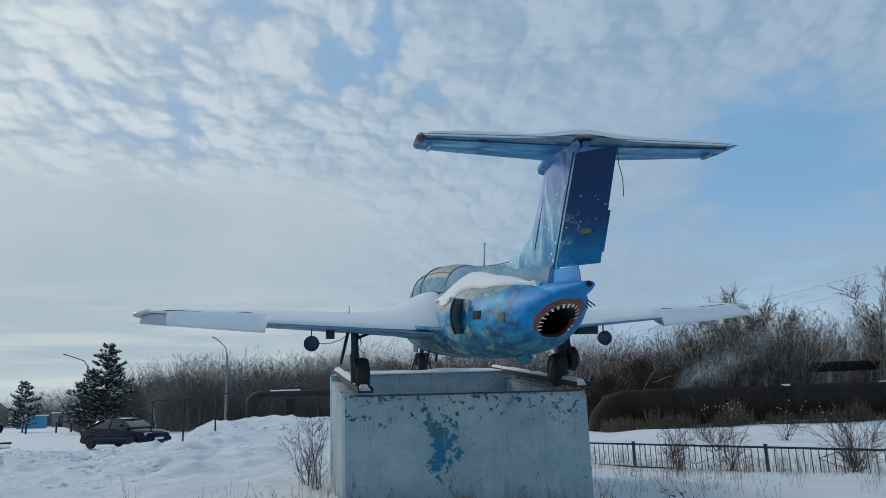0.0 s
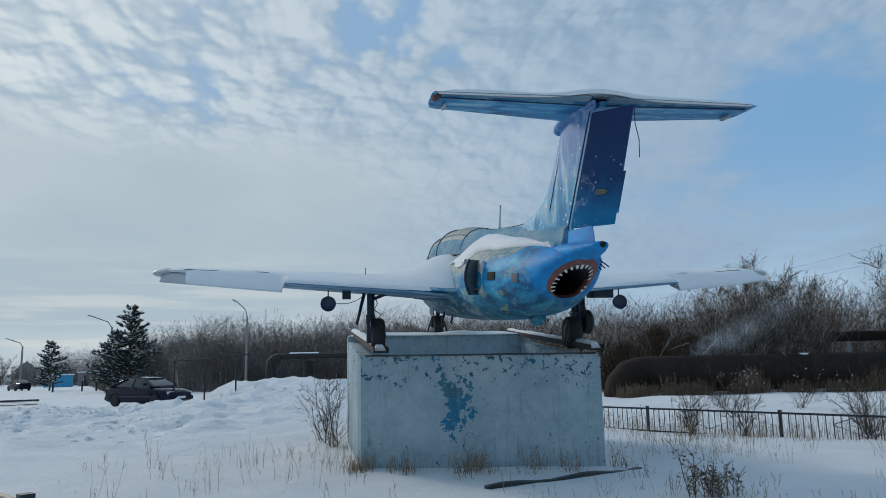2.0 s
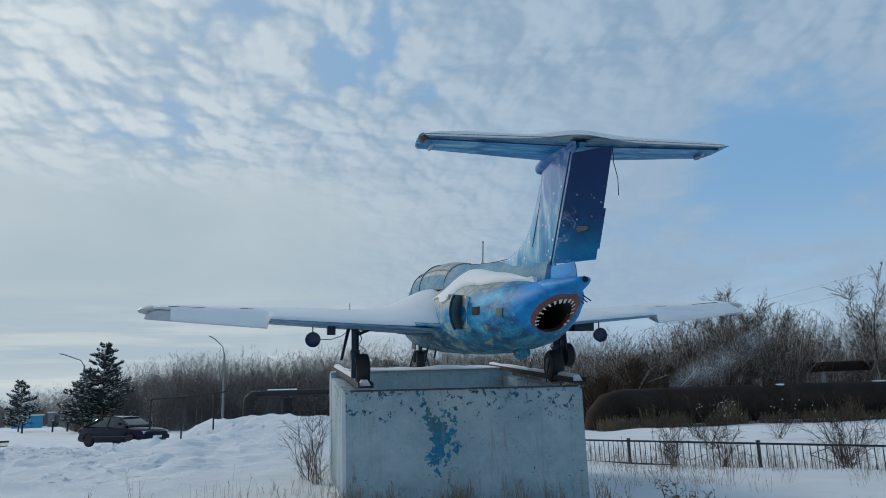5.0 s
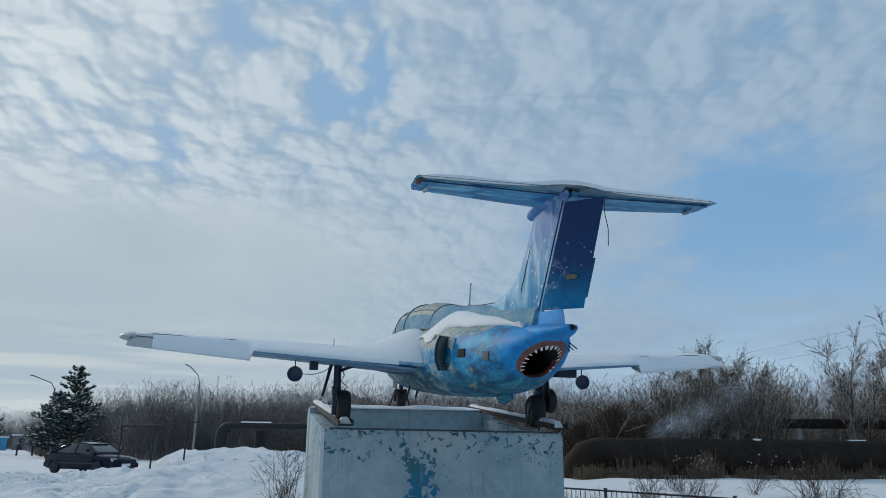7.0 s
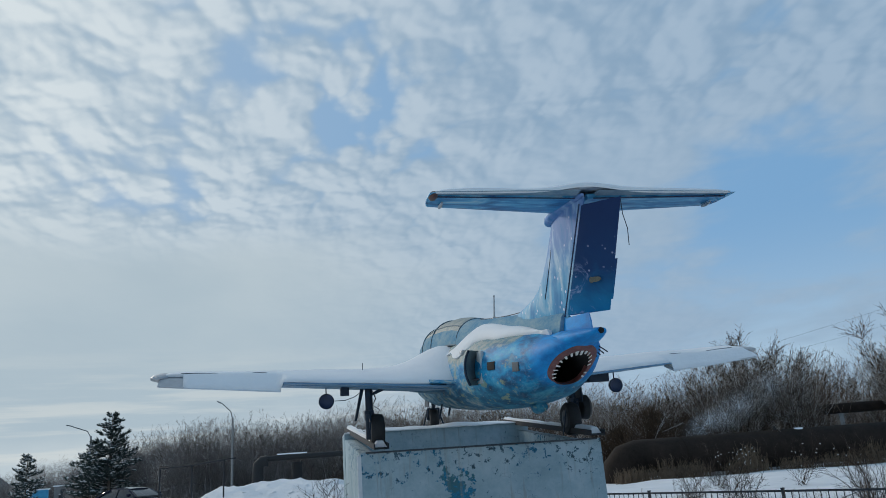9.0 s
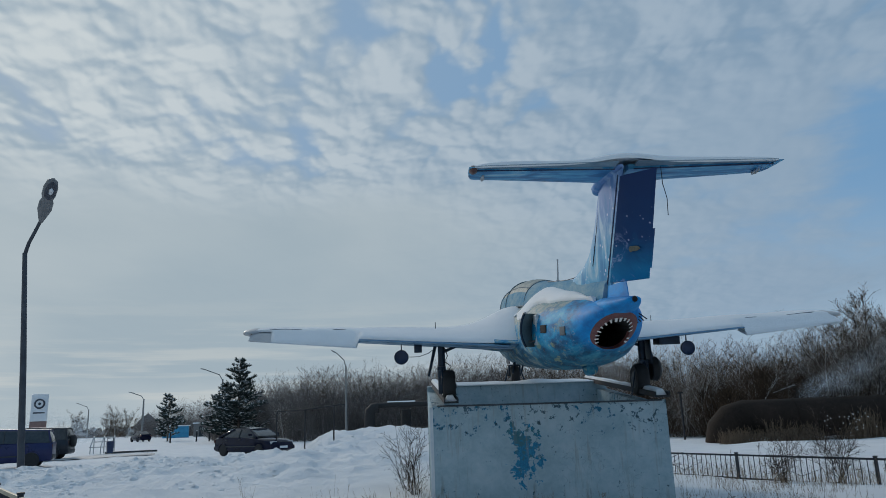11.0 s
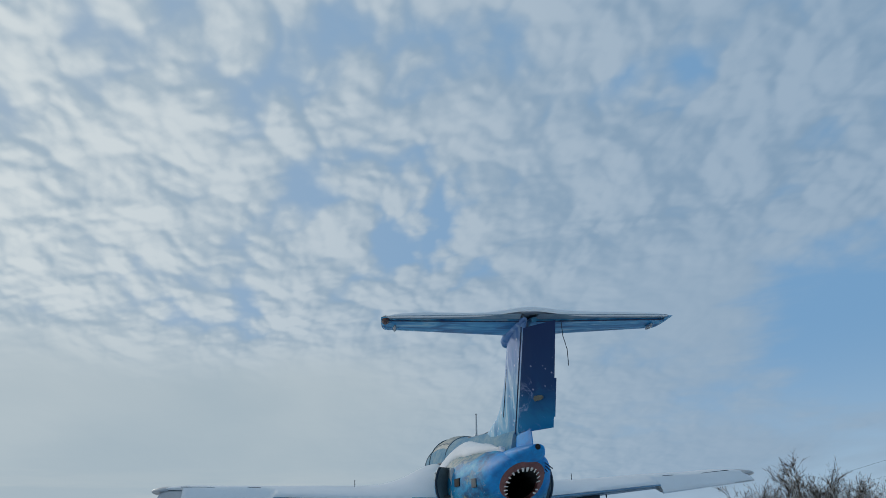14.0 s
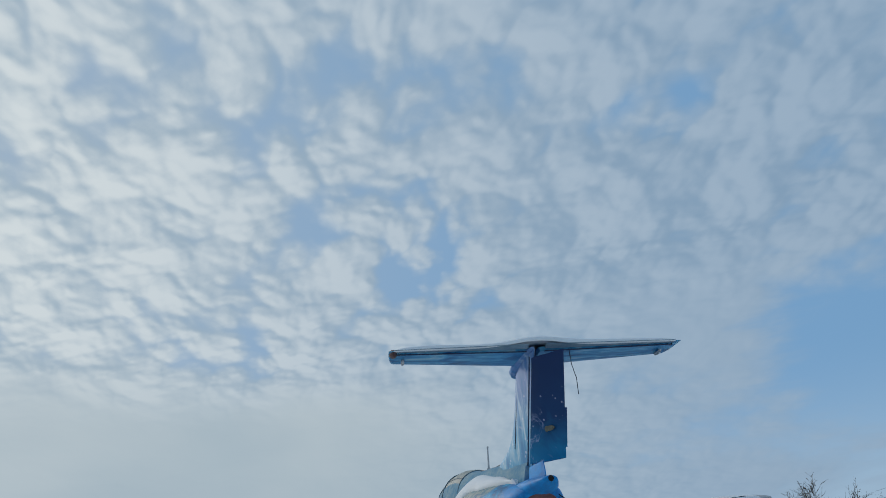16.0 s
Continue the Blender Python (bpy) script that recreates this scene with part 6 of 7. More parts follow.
def build_far_woods():
    """Low dark line of woods on the horizon."""
    rng = random.Random(3)
    V, F = [], []
    for i in range(2600):
        az = rng.uniform(-60, 60)
        d = rng.uniform(230, 330) if az < -12 else rng.uniform(150, 230)
        x, y = polar(az, d)
        h, w = rng.uniform(1.5, 3.6) * (1.0 if az < -12 else 1.3), rng.uniform(0.5, 1.4)
        base = len(V)
        turn = rng.uniform(0, 3)
        for k in range(5):
            t = turn + 1.2566 * k
            V.append((x + w * math.cos(t), y + w * math.sin(t), -0.1 + 0.3 * rng.random()))
            V.append((x + w * 1.2 * math.cos(t + 0.5), y + w * 1.2 * math.sin(t + 0.5), h * rng.uniform(0.35, 0.7)))
        V.append((x, y, h))
        for k in range(5):
            a, b = base + 2 * k, base + 2 * ((k + 1) % 5)
            F.extend(((a, b, b + 1), (a, b + 1, a + 1), (a + 1, b + 1, base + 10)))
    tagged(raw("far_woods", V, F, BARK_FAR), "low brown line of distant woods", "woods", kind="stuff")


build_far_woods()


def build_pine(az, d, height, width, seed, label):
    x, y = polar(az, d)
    rng = random.Random(seed)
    root = thing("pine_tree", pose(x, y, 0, 0, 0, seed * 40), label, "tree", "snowy pines")
    part("trunk", Shape().tube([(0, 0, -0.2), (0.05, 0, height * 0.4), (0.0, 0.03, height * 0.75), (0, 0, height * 0.97)], [0.022 * height, 0.016 * height, 0.008 * height, 0.003 * height], 8), BARK, root)
    V, F, SV, SF, BV, BF = [], [], [], [], [], []

    def clump(c, s, VV, FF, flat):
        base = len(VV)
        for k in range(6):
            t = 1.047 * k + rng.uniform(-0.3, 0.3)
            rr = s * rng.uniform(0.6, 1.25)
            VV.append((c.x + rr * math.cos(t), c.y + rr * math.sin(t), c.z + s * rng.uniform(-0.35, 0.15) * flat))
        VV.append((c.x, c.y, c.z + s * 0.55 * flat))
        VV.append((c.x, c.y, c.z - s * 0.35 * flat))
        for k in range(6):
            FF.append((base + k, base + (k + 1) % 6, base + 6))
            FF.append((base + (k + 1) % 6, base + k, base + 7))

    def tuft(c, way, s):
        """A brush of needles at a twig's end."""
        base = len(V)
        for k in range(9):
            dd = (way + Vector((rng.uniform(-0.8, 0.8), rng.uniform(-0.8, 0.8), rng.uniform(-0.3, 0.9)))).normalized()
            e = dd.cross(Vector((rng.uniform(-1, 1), rng.uniform(-1, 1), 0.4))).normalized() * s * 0.16
            b = len(V)
            for q in (c - e, c + e, c + dd * s):
                V.append(tuple(q))
            F.append((b, b + 1, b + 2))
    levels = int(height * 2.4)
    for i in range(levels):
        u = 0.10 + 0.88 * i / levels
        reach = width * (1.0 - u) ** 0.92 * (0.70 + 0.30 * ease(u, 0.1, 0.3)) + 0.12
        for k in range(rng.randint(6, 9)):
            t = rng.uniform(0, 6.283)
            r = reach * rng.uniform(0.55, 1.15)
            lift = rng.uniform(0.22, 0.5)
            p0 = Vector((0, 0, height * u))
            p1 = Vector((r * math.cos(t), r * math.sin(t), height * u + r * lift - 0.15 * r * (1 - u)))
            limb(BV, BF, p0, (p1 - p0).normalized(), (p1 - p0).length, 0.012 + 0.01 * (1 - u), rng, 1, 3, 0.02, 0.3)
            n = max(2, int(r / 0.22))
            for q in range(n):
                f = 0.25 + 0.80 * (q + rng.random()) / n
                c = p0.lerp(p1, f) + Vector((rng.uniform(-0.18, 0.18) * r * 0.6, rng.uniform(-0.18, 0.18) * r * 0.6, rng.uniform(-0.05, 0.1)))
                tuft(c, (p1 - p0).normalized() + Vector((0, 0, 0.45)), rng.uniform(0.28, 0.52))
                if rng.random() < 0.7:
                    clump(c + Vector((0, 0, 0.16)), rng.uniform(0.10, 0.27), SV, SF, 0.5)
    raw("branches", BV, BF, BARK, root)
    raw("crown", V, F, NEEDLE, root)
    raw("snow_patch", SV, SF, SNOW_ON, root)["kind"] = "stuff"


build_pine(-16.35, 82, 6.3, 3.0, 3, "dark green pine with snow on its boughs")
build_pine(-15.35, 80, 8.7, 4.1, 1, "dark green pine with snow on its boughs")
build_pine(-20.3, 105, 6.2, 2.6, 2, "small dark pine beside the road")

# ---- fences ----


def build_fence(x0, y0, x1, y1, panels, top, rail_mat, label, pick=0.125, lean=0.0):
    """Posts, two rails, round pickets and a diamond in every panel; follows the ground."""
    d = Vector((x1 - x0, y1 - y0, 0))
    n, u = d.length, d.normalized()
    root = thing("metal_fence", pose(0, 0, 0), label, "fence")
    at = lambda s, z: (x0 + u.x * s, y0 + u.y * s, z)
    step = n / panels
    turn = Matrix.Rotation(math.atan2(u.y, u.x), 4, "Z")
    for i in range(panels + 1):
        p = at(i * step, 0)
        m = Matrix.Translation((p[0], p[1], 0)) @ turn
        part("post", Shape().box((0, 0, top / 2 - 0.2), (0.055, 0.055, top + 0.45), m).box((0, 0, top + 0.035), (0.068, 0.068, 0.022), m), FENCE, root, smooth=False)
    picket = None
    for i in range(panels):
        a, b = i * step + 0.03, (i + 1) * step - 0.03
        p, q = at(a, 0), at(b, 0)
        for z, r in ((top - 0.02, 0.019), (0.10 if top > 0.6 else -0.12, 0.014)):
            mt = rail_mat if z > 0.3 else FENCE
            part("rail", Shape().box(((a + b) / 2, 0, z), (b - a, 0.035, 0.042), Matrix.Translation((x0, y0, 0)) @ turn), mt, root, smooth=False)
        k = int((b - a) / pick)
        for j in range(1, k):
            s = a + (b - a) * j / k
            if picket is None:
                picket = part("picket", Shape().tube([(0, 0, -0.25), (0, 0, top - 0.04)], 0.0095, 5), FENCE, root).data
                ob = root.children[-1]
            else:
                ob = new("picket", picket)
                ob.parent = root
            ob.location = at(s, 0)
        c, w, hgt = (a + b) / 2, min(0.34 * (b - a), 0.62), 0.22
        pts = [at(c - w, top * 0.52), at(c, top * 0.52 + hgt), at(c + w, top * 0.52), at(c, top * 0.52 - hgt), at(c - w, top * 0.52)]
        off = Vector((-u.y, u.x, 0)) * 0.014
        part("diamond", Shape().tube([Vector(v) - off for v in pts], 0.0085, 5), FENCE, root)


build_fence(-1.42, -11.53, -12.22, 2.87, 9, 0.885, RAILY, "low dark metal fence with an ochre top rail")
build_fence(2.0, 11.2, 10.26, -3.74, 5, 0.44, FENCE, "low dark metal fence half buried in snow", 0.15)

# ---- heating pipe ----


def build_pipes():
    pipe = thing("heating_pipe", pose(0, 0, 0), "thick dark lagged heating pipe running low above the snow", "pipe")
    zc, r = 0.98, 0.97

    def run(pts, rad, name, parent=pipe, n=20, mat=LAG):
        sh = Shape()
        sh.tube(pts, rad, n)
        o = part(name, sh, mat, parent, angle=50)
        return o
    body = run([(12.76, 25.6, -1.5), (12.76, 25.6, -0.1), (12.86, 25.55, 0.42), (13.2, 25.45, 0.82), (13.8, 25.35, zc), (15.2, 25.25, zc), (16.5, 25.2, zc), (22, 25.1, zc), (30, 25.0, zc), (44, 25.0, zc)], r, "lagged_run")
    # overlapping wraps of the lagging
    for k in range(17):
        x = 16.2 + 1.62 * k
        part("wrap_band", Shape().lathe([(-0.03, r * 0.99), (-0.025, r + 0.012), (0.025, r + 0.012), (0.03, r * 0.99)], (x, 25.2 - 0.006 * k, zc), "x", 24), LAG, body)
    part("valve_stem", Shape().tube([(21.8, 25.0, zc + r - 0.05), (21.8, 25.0, zc + r + 0.18)], 0.07, 8), STEEL, pipe)
    # second run on higher supports behind, and the loop off to the left
    high = thing("heating_pipe", pose(0, 0, 0), "dark lagged heating pipe on high supports behind scrub", "pipe")
    run([(30.5, 33.1, 3.12), (40, 32.6, 3.18), (60, 31.6, 3.3)], 0.34, "lagged_run", high)
    for x in (32, 39, 46, 53):
        part("support", Shape().box((x, 33.0 - 0.05 * (x - 32), 1.25), (0.35, 0.35, 3.1)), CONC, high, bevel=0.02)
    loop = thing("heating_pipe", pose(0, 0, 0), "dark lagged pipe raised in a square loop", "pipe")
    x0, y0 = polar(-5.3, 58)
    x1, y1 = polar(2.5, 57)
    run([(x0 - 0.1, y0, 2.72), (x0 + 1.3, y0, 2.76), (x1, y1, 2.76), (x1 + 8, y1 - 1, 2.76)], 0.20, "dark_run", loop, 16, RUBBER)
    run([(x0 - 0.2, y0, -0.3), (x0 - 0.2, y0, 1.9), (x0 - 0.15, y0, 2.35), (x0 + 0.12, y0, 2.58), (x0 + 0.5, y0, 2.62)], 0.40, "riser", loop, 16, RUBBER)
    run([(x0 + 2.6, y0 + 1.2, -0.3), (x0 + 2.6, y0 + 1.2, 2.4)], 0.4, "riser", loop, 14, RUBBER)
    run([(x0 + 2.2, y0 - 0.3, 0.35), (x1 + 8, y1 - 1.3, 0.35)], 0.5, "lower_run", loop, 14, RUBBER)
    # rags of snow lying on the runs
    for x, w in ((22.9, 0.5), (29.0, 1.2)):
        s = Shape()
        rings = []
        for k in range(7):
            u = k / 6
            ww = 0.16 * math.sin(math.pi * (0.08 + 0.84 * u)) * (1 + 0.3 * noise.noise((x, u * 5, 0)))
            rings.append([(x + w * u, 25.1 - 0.25 - ww, zc + r - 0.055 - 0.12 * ww), (x + w * u, 25.1 - 0.25, zc + r + 0.02), (x + w * u, 25.1 - 0.25 + ww, zc + r + 0.01), (x + w * u, 25.1 - 0.25, zc + r - 0.10)])
        tagged(part("snow_rag", s.loft(rings), SNOW_ON), "small rag of snow on the lagged pipe", "snow", kind="stuff")
    tagged(part("snow_rag", Shape().loft([[(x0 + 1.2 + 2.2 * k / 5, y0 - 0.15, 2.98), (x0 + 1.2 + 2.2 * k / 5, y0 + 0.05, 3.07), (x0 + 1.2 + 2.2 * k / 5, y0 + 0.25, 2.98)] for k in range(6)]), SNOW_ON), "thin line of snow on the raised pipe", "snow", kind="stuff")


build_pipes()
x, y = polar(41.6, 78)
wall = thing("low_building", pose(x, y, 0, 0, 0, -41.6), "low pale ochre building behind the pipes", "building")
part("wall", Shape().box((0, 0, 1.4), (5.2, 3.0, 3.4)), OCHRE, wall, bevel=0.03)
part("roof", Shape().box((0, 0, 3.16), (5.6, 3.4, 0.14)), SNOW_ON, wall, bevel=0.04)
px, py = polar(18.25, 45.5)
post = thing("iron_post", pose(px, py, 0), "thin dark iron post with a short crosspiece", "post")
part("shaft", Shape().tube([(0, 0, -0.2), (0, 0, 2.6)], 0.06, 8), STEEL, post)
part("crosspiece", Shape().box((0, 0, 2.56), (0.32, 0.08, 0.09)), STEEL, post)

# ---- steam ----


def steam_material():
    """White vapour: thin, uneven, fading out towards the rim of its puff."""
    m, nt, b = shader("steam")
    tc = nt.nodes.new("ShaderNodeTexCoord")
    dist = nt.nodes.new("ShaderNodeVectorMath")
    dist.operation = "LENGTH"
    flat = nt.nodes.new("ShaderNodeVectorMath")
    flat.operation = "MULTIPLY"
    nt.links.new(tc.outputs["Object"], flat.inputs[0])
    flat.inputs[1].default_value = (1.0, 0.0, 1.0)
    nt.links.new(flat.outputs[0], dist.inputs[0])
    n = noise_node(nt, 2.2, 5, 0.6, 0.6)
    fade = calc(nt, "SUBTRACT", 1.0, step_node(nt, calc(nt, "ADD", dist.outputs["Value"], calc(nt, "MULTIPLY", calc(nt, "SUBTRACT", n, 0.5), 0.9)), 0.05, 0.92))
    nt.links.new(calc(nt, "MULTIPLY", fade, calc(nt, "MULTIPLY", step_node(nt, n, 0.25, 0.75), 0.36)), b.inputs["Alpha"])
    b.inputs["Base Color"].default_value = (0.9, 0.91, 0.92, 1)
    b.inputs["Roughness"].default_value = 1.0
    b.inputs["Specular IOR Level"].default_value = 0.0
    b.inputs["Subsurface Weight"].default_value = 0.0
    return m


STEAM = steam_material()


def build_steam(c, size, lean, label, puffs):
    """Overlapping soft puffs, rising and leaning downwind."""
    for k, (dx, dz, q) in enumerate(puffs):
        sh = Shape()
        rings = []
        for i in range(9):
            t = math.pi * (i + 0.5) / 9
            rings.append([(math.sin(t) * math.cos(u), math.sin(t) * math.sin(u), math.cos(t)) for u in (2 * math.pi * j / 18 for j in range(18))])
        ob = part("steam", sh.loft(rings), STEAM, angle=180)
        ob.matrix_world = Matrix.Translation((c[0] + dx * size, c[1] + 0.3 * k, c[2] + dz * size)) @ pose(0, 0, 0, 0, lean, 0) @ Matrix.Diagonal((q * size, 0.35 * q * size, q * size * 0.55, 1))
        tagged(ob, label, "steam", kind="stuff")


build_steam((20.6, 26.6, 2.5), 2.3, -28, "thin white steam drifting off the heating pipe", ((-0.9, 0.0, 0.75), (0.0, 0.3, 0.95), (0.9, 0.75, 1.0)))
build_steam((*polar(-27.2, 120), 1.6), 7.0, 0, "pale vapour hanging over the far road", ((-0.5, 0.1, 1.0), (0.35, 0.0, 0.8)))

# ---- pipe frame beside the bank ----
gate = thing("pipe_frame", pose(0, 0, 0), "dark welded pipe frame of posts with a top bar", "frame")
tops = []
for x, y, h in ((-10.25, 24.6, 2.20), (-8.72, 24.05, 2.24), (-7.28, 24.1, 2.40)):
    tops.append((x, y, h))
    part("post", Shape().tube([(x, y, -0.2), (x, y, h)], 0.038, 8), STEEL, gate)
part("top_bar", Shape().tube([tops[0], tops[1]], 0.03, 8), STEEL, gate)
part("top_bar", Shape().tube([tops[1], tops[2], (-6.75, 24.2, 2.44)], 0.03, 8), STEEL, gate)

# ---- street lamps ----


def build_lamp(az, d, height, arm_az, reach, label, mat_pole, rise=1.0, r=0.10, lean=0.0, head=0.6):
    x, y = polar(az, d)
    root = thing("street_lamp", pose(x, y, 0), label, "street lamp", "street lamps")
    lx = lean * height
    part("pole", Shape().tube([(0, 0, -0.4), (lx * 0.5, 0, height * 0.5), (lx, 0, height)], [r * 1.25, r * 1.05, r * 0.8], 12), mat_pole, root)
    dx, dy = math.sin(radians(arm_az)) * reach, math.cos(radians(arm_az)) * reach
    part("arm", Shape().tube([(lx, 0, height - 0.15), (lx + dx * 0.15, dy * 0.15, height + rise * 0.45), (lx + dx * 0.8, dy * 0.8, height + rise)], r * 0.45, 8), mat_pole, root)
    v = Vector((dx, dy, rise * 0.45)).normalized()
    m = Matrix.Translation((lx + dx * 0.72, dy * 0.72, height + rise * 0.97)) @ v.to_track_quat("Y", "Z").to_matrix().to_4x4()
    k = head
    hd = Shape().loft([[m @ Vector(p) for p in oval(yy * k, 0, w * k, u * k, dn * k, 14)] for yy, w, u, dn in ((0, 0.06, 0.05, 0.05), (0.25, 0.10, 0.08, 0.07), (0.55, 0.20, 0.12, 0.10), (0.95, 0.21, 0.11, 0.10), (1.2, 0.15, 0.08, 0.07), (1.3, 0.04, 0.02, 0.02))])
    h = part("head", hd, mat_pole, root)
    part("lens", Shape().loft([[m @ Vector(p) for p in oval(yy * k, -0.07 * k, w * k, 0.02, dn * k, 12)] for yy, w, dn in ((0.5, 0.05, 0.03), (0.62, 0.16, 0.08), (0.95, 0.17, 0.08), (1.12, 0.05, 0.03))]), LAMPG, h)


build_lamp(-7.3, 60, 6.05, -95, 0.95, "grey concrete street lamp with a slanted arm", CONC, 1.1, 0.085, 0.0, 0.45)
build_lamp(-16.6, 100, 7.7, -95, 3.0, "grey street lamp half hidden by a pine", CONC, 1.35, 0.13)
build_lamp(-22.05, 150, 7.3, -95, 3.0, "grey street lamp far along the road", CONC, 1.3, 0.17)
build_lamp(-25.6, 210, 7.2, -95, 3.6, "grey street lamp far along the road", CONC, 1.7, 0.16)
lamp = thing("street_lamp", pose(-16.20, 12.96, 0), "tall dark street lamp leaning beside the car park", "street lamp", "street lamps")
part("pole", Shape().tube([(-0.20, 0, -0.4), (-0.52, 0, 4.0), (-0.86, 0, 8.04)], [0.125, 0.105, 0.08], 14), POLE, lamp)
part("foot_plate", Shape().box((-0.22, 0, 0.03), (0.45, 0.45, 0.10)), STEEL, lamp, bevel=0.02)
part("arm", Shape().tube([(-0.86, 0, 7.98), (-0.72, -0.05, 8.42), (-0.42, -0.15, 8.95), (-0.25, -0.22, 9.25)], [0.07, 0.065, 0.06, 0.06], 10), POLE, lamp)
way = Vector((0.72, -0.75, 1.30)).normalized()
hm = Matrix.Translation((-0.29, -0.18, 9.15)) @ way.to_track_quat("Y", "Z").to_matrix().to_4x4()
head = part("head", Shape().loft([[hm @ Vector(p) for p in oval(yy, 0, w * 0.8, u, dn, 20)] for yy, w, u, dn in ((0, 0.07, 0.06, 0.06), (0.2, 0.16, 0.12, 0.10), (0.55, 0.30, 0.17, 0.15), (0.85, 0.30, 0.17, 0.15), (0.98, 0.24, 0.14, 0.12), (1.15, 0.30, 0.16, 0.13), (1.45, 0.31, 0.16, 0.13), (1.72, 0.22, 0.11, 0.09), (1.82, 0.05, 0.03, 0.03))]), simple("lamp_shell", (0.10, 0.105, 0.11), (0.20, 0.20, 0.205), 0.5), lamp, "grey lamp head")
part("reflector", Shape().loft([[hm @ Vector((p[0], p[1], p[2] - 0.10)) for p in oval(yy, 0, w * 0.8, 0.02, dn, 18)] for yy, w, dn in ((1.0, 0.05, 0.03), (1.12, 0.22, 0.05), (1.4, 0.25, 0.05), (1.62, 0.17, 0.05), (1.7, 0.04, 0.02))]), SIGND, head, "dark reflector bowl")
part("bulb", Shape().loft([[hm @ Vector((p[0], p[1], p[2] - 0.16)) for p in oval(yy, 0, w, w, w, 12)] for yy, w in ((1.22, 0.02), (1.28, 0.07), (1.40, 0.08), (1.48, 0.03))]), LAMPG, head)

# ---- vehicles ----


def build_car(m, L, W, H, hood, paint, label, suv=False, spare=False):
    """Car along +x (its front), on its wheels; hood: height of the bonnet."""
    root = thing("car", m, label, "car", "parked cars")
    belt = hood + (0.08 if not suv else 0.10)
    gc = 0.20 if not suv else 0.28
    hw = W / 2

    def ring(x, lo, hi, w, crown=0.03):
        return [(x, -w * 0.93, lo), (x, -w, lo + 0.12), (x, -w, (lo + hi) * 0.55), (x, -w * 0.965, hi - 0.05), (x, -w * 0.86, hi), (x, 0, hi + crown),
                (x, w * 0.86, hi), (x, w * 0.965, hi - 0.05), (x, w, (lo + hi) * 0.55), (x, w, lo + 0.12), (x, w * 0.93, lo)]
    f, b = L / 2, -L / 2
    if not suv:
        st = [(b, gc + 0.16, belt - 0.16, hw * 0.80), (b + 0.06, gc + 0.06, belt - 0.05, hw * 0.90), (b + 0.5, gc, belt + 0.01, hw * 0.97), (b + 1.3, gc, belt, hw), (0.35, gc, belt - 0.02, hw), (f - 1.35, gc, hood + 0.03, hw),
              (f - 0.55, gc, hood - 0.07, hw * 0.96), (f - 0.12, gc + 0.04, hood - 0.16, hw * 0.86), (f, gc + 0.12, hood - 0.26, hw * 0.76)]
    else:
        st = [(b, gc + 0.10, belt - 0.02, hw * 0.92), (b + 0.05, gc + 0.03, belt, hw * 0.96), (b + 1.0, gc, belt, hw), (0.5, gc, belt, hw), (f - 1.25, gc, hood + 0.06, hw), (f - 0.35, gc, hood, hw * 0.97), (f - 0.05, gc + 0.04, hood - 0.10, hw * 0.92), (f, gc + 0.12, hood - 0.2, hw * 0.86)]
    body = part("body", Shape().loft([ring(*s) for s in st]), paint, root, angle=45)
    # glasshouse
    if not suv:
        cab = [(b + 0.28, 0.02, hw * 0.80), (b + 0.85, (H - belt) * 0.66, hw * 0.73), (b + 1.42, H - belt - 0.02, hw * 0.68), (-0.15, H - belt, hw * 0.69), (0.40, H - belt - 0.05, hw * 0.67), (f - 1.12, 0.0, hw * 0.82)]
    else:
        cab = [(b + 0.03, 0.0, hw * 0.90), (b + 0.22, H - belt - 0.06, hw * 0.80), (-0.1, H - belt, hw * 0.82), (0.55, H - belt - 0.03, hw * 0.80), (f - 1.2, 0.0, hw * 0.88)]

    def cabring(x, hgt, w, inset=0.0):
        top = belt + hgt
        wb = hw * 0.90
        if hgt < 0.05:
            return [(x, -w, belt - 0.05), (x, -w, belt + 0.0), (x, -w * 0.9, belt + 0.02), (x, w * 0.9, belt + 0.02), (x, w, belt + 0.0), (x, w, belt - 0.05)]
        return [(x, -wb, belt - 0.05), (x, -w, top - 0.09), (x, -w * 0.86, top - 0.015), (x, w * 0.86, top - 0.015), (x, w, top - 0.09), (x, wb, belt - 0.05)]
    glass = part("glasshouse", Shape().loft([cabring(*c) for c in cab]), CARGLASS, root, "dark car windows", angle=30)
    roof = []
    for x, hgt, w in cab[1 if suv else 2:-1]:
        top = belt + hgt
        roof.append([(x, -w - 0.004, top - 0.10), (x, -w * 0.87, top), (x, 0, top + 0.022), (x, w * 0.87, top), (x, w + 0.004, top - 0.10), (x, 0, top - 0.05)])
    roof[0] = [(p[0] - 0.05, p[1], p[2] - 0.01) for p in roof[0]]
    roof[-1] = [(p[0] + 0.06, p[1], p[2] - 0.02) for p in roof[-1]]
    part("roof", Shape().loft(roof), paint, root, angle=40)
    for sgn in (-1, 1):
        # pillars, mirror, handles, trims
        (xa, ha, wa), (xb, hb, wb_) = cab[0], cab[1 if suv else 2]
        part("rear_pillar", Shape().tube([(xa + 0.06, sgn * hw * 0.88, belt - 0.02), (xb, sgn * (wb_ + 0.005), belt + hb - 0.06)], 0.045, 6), paint, root)
        (xa, ha, wa), (xb, hb, wb_) = cab[-1], cab[-2]
        part("front_pillar", Shape().tube([(xa - 0.03, sgn * hw * 0.88, belt - 0.02), (xb, sgn * (wb_ + 0.005), belt + hb - 0.06)], 0.035, 6), paint, root)
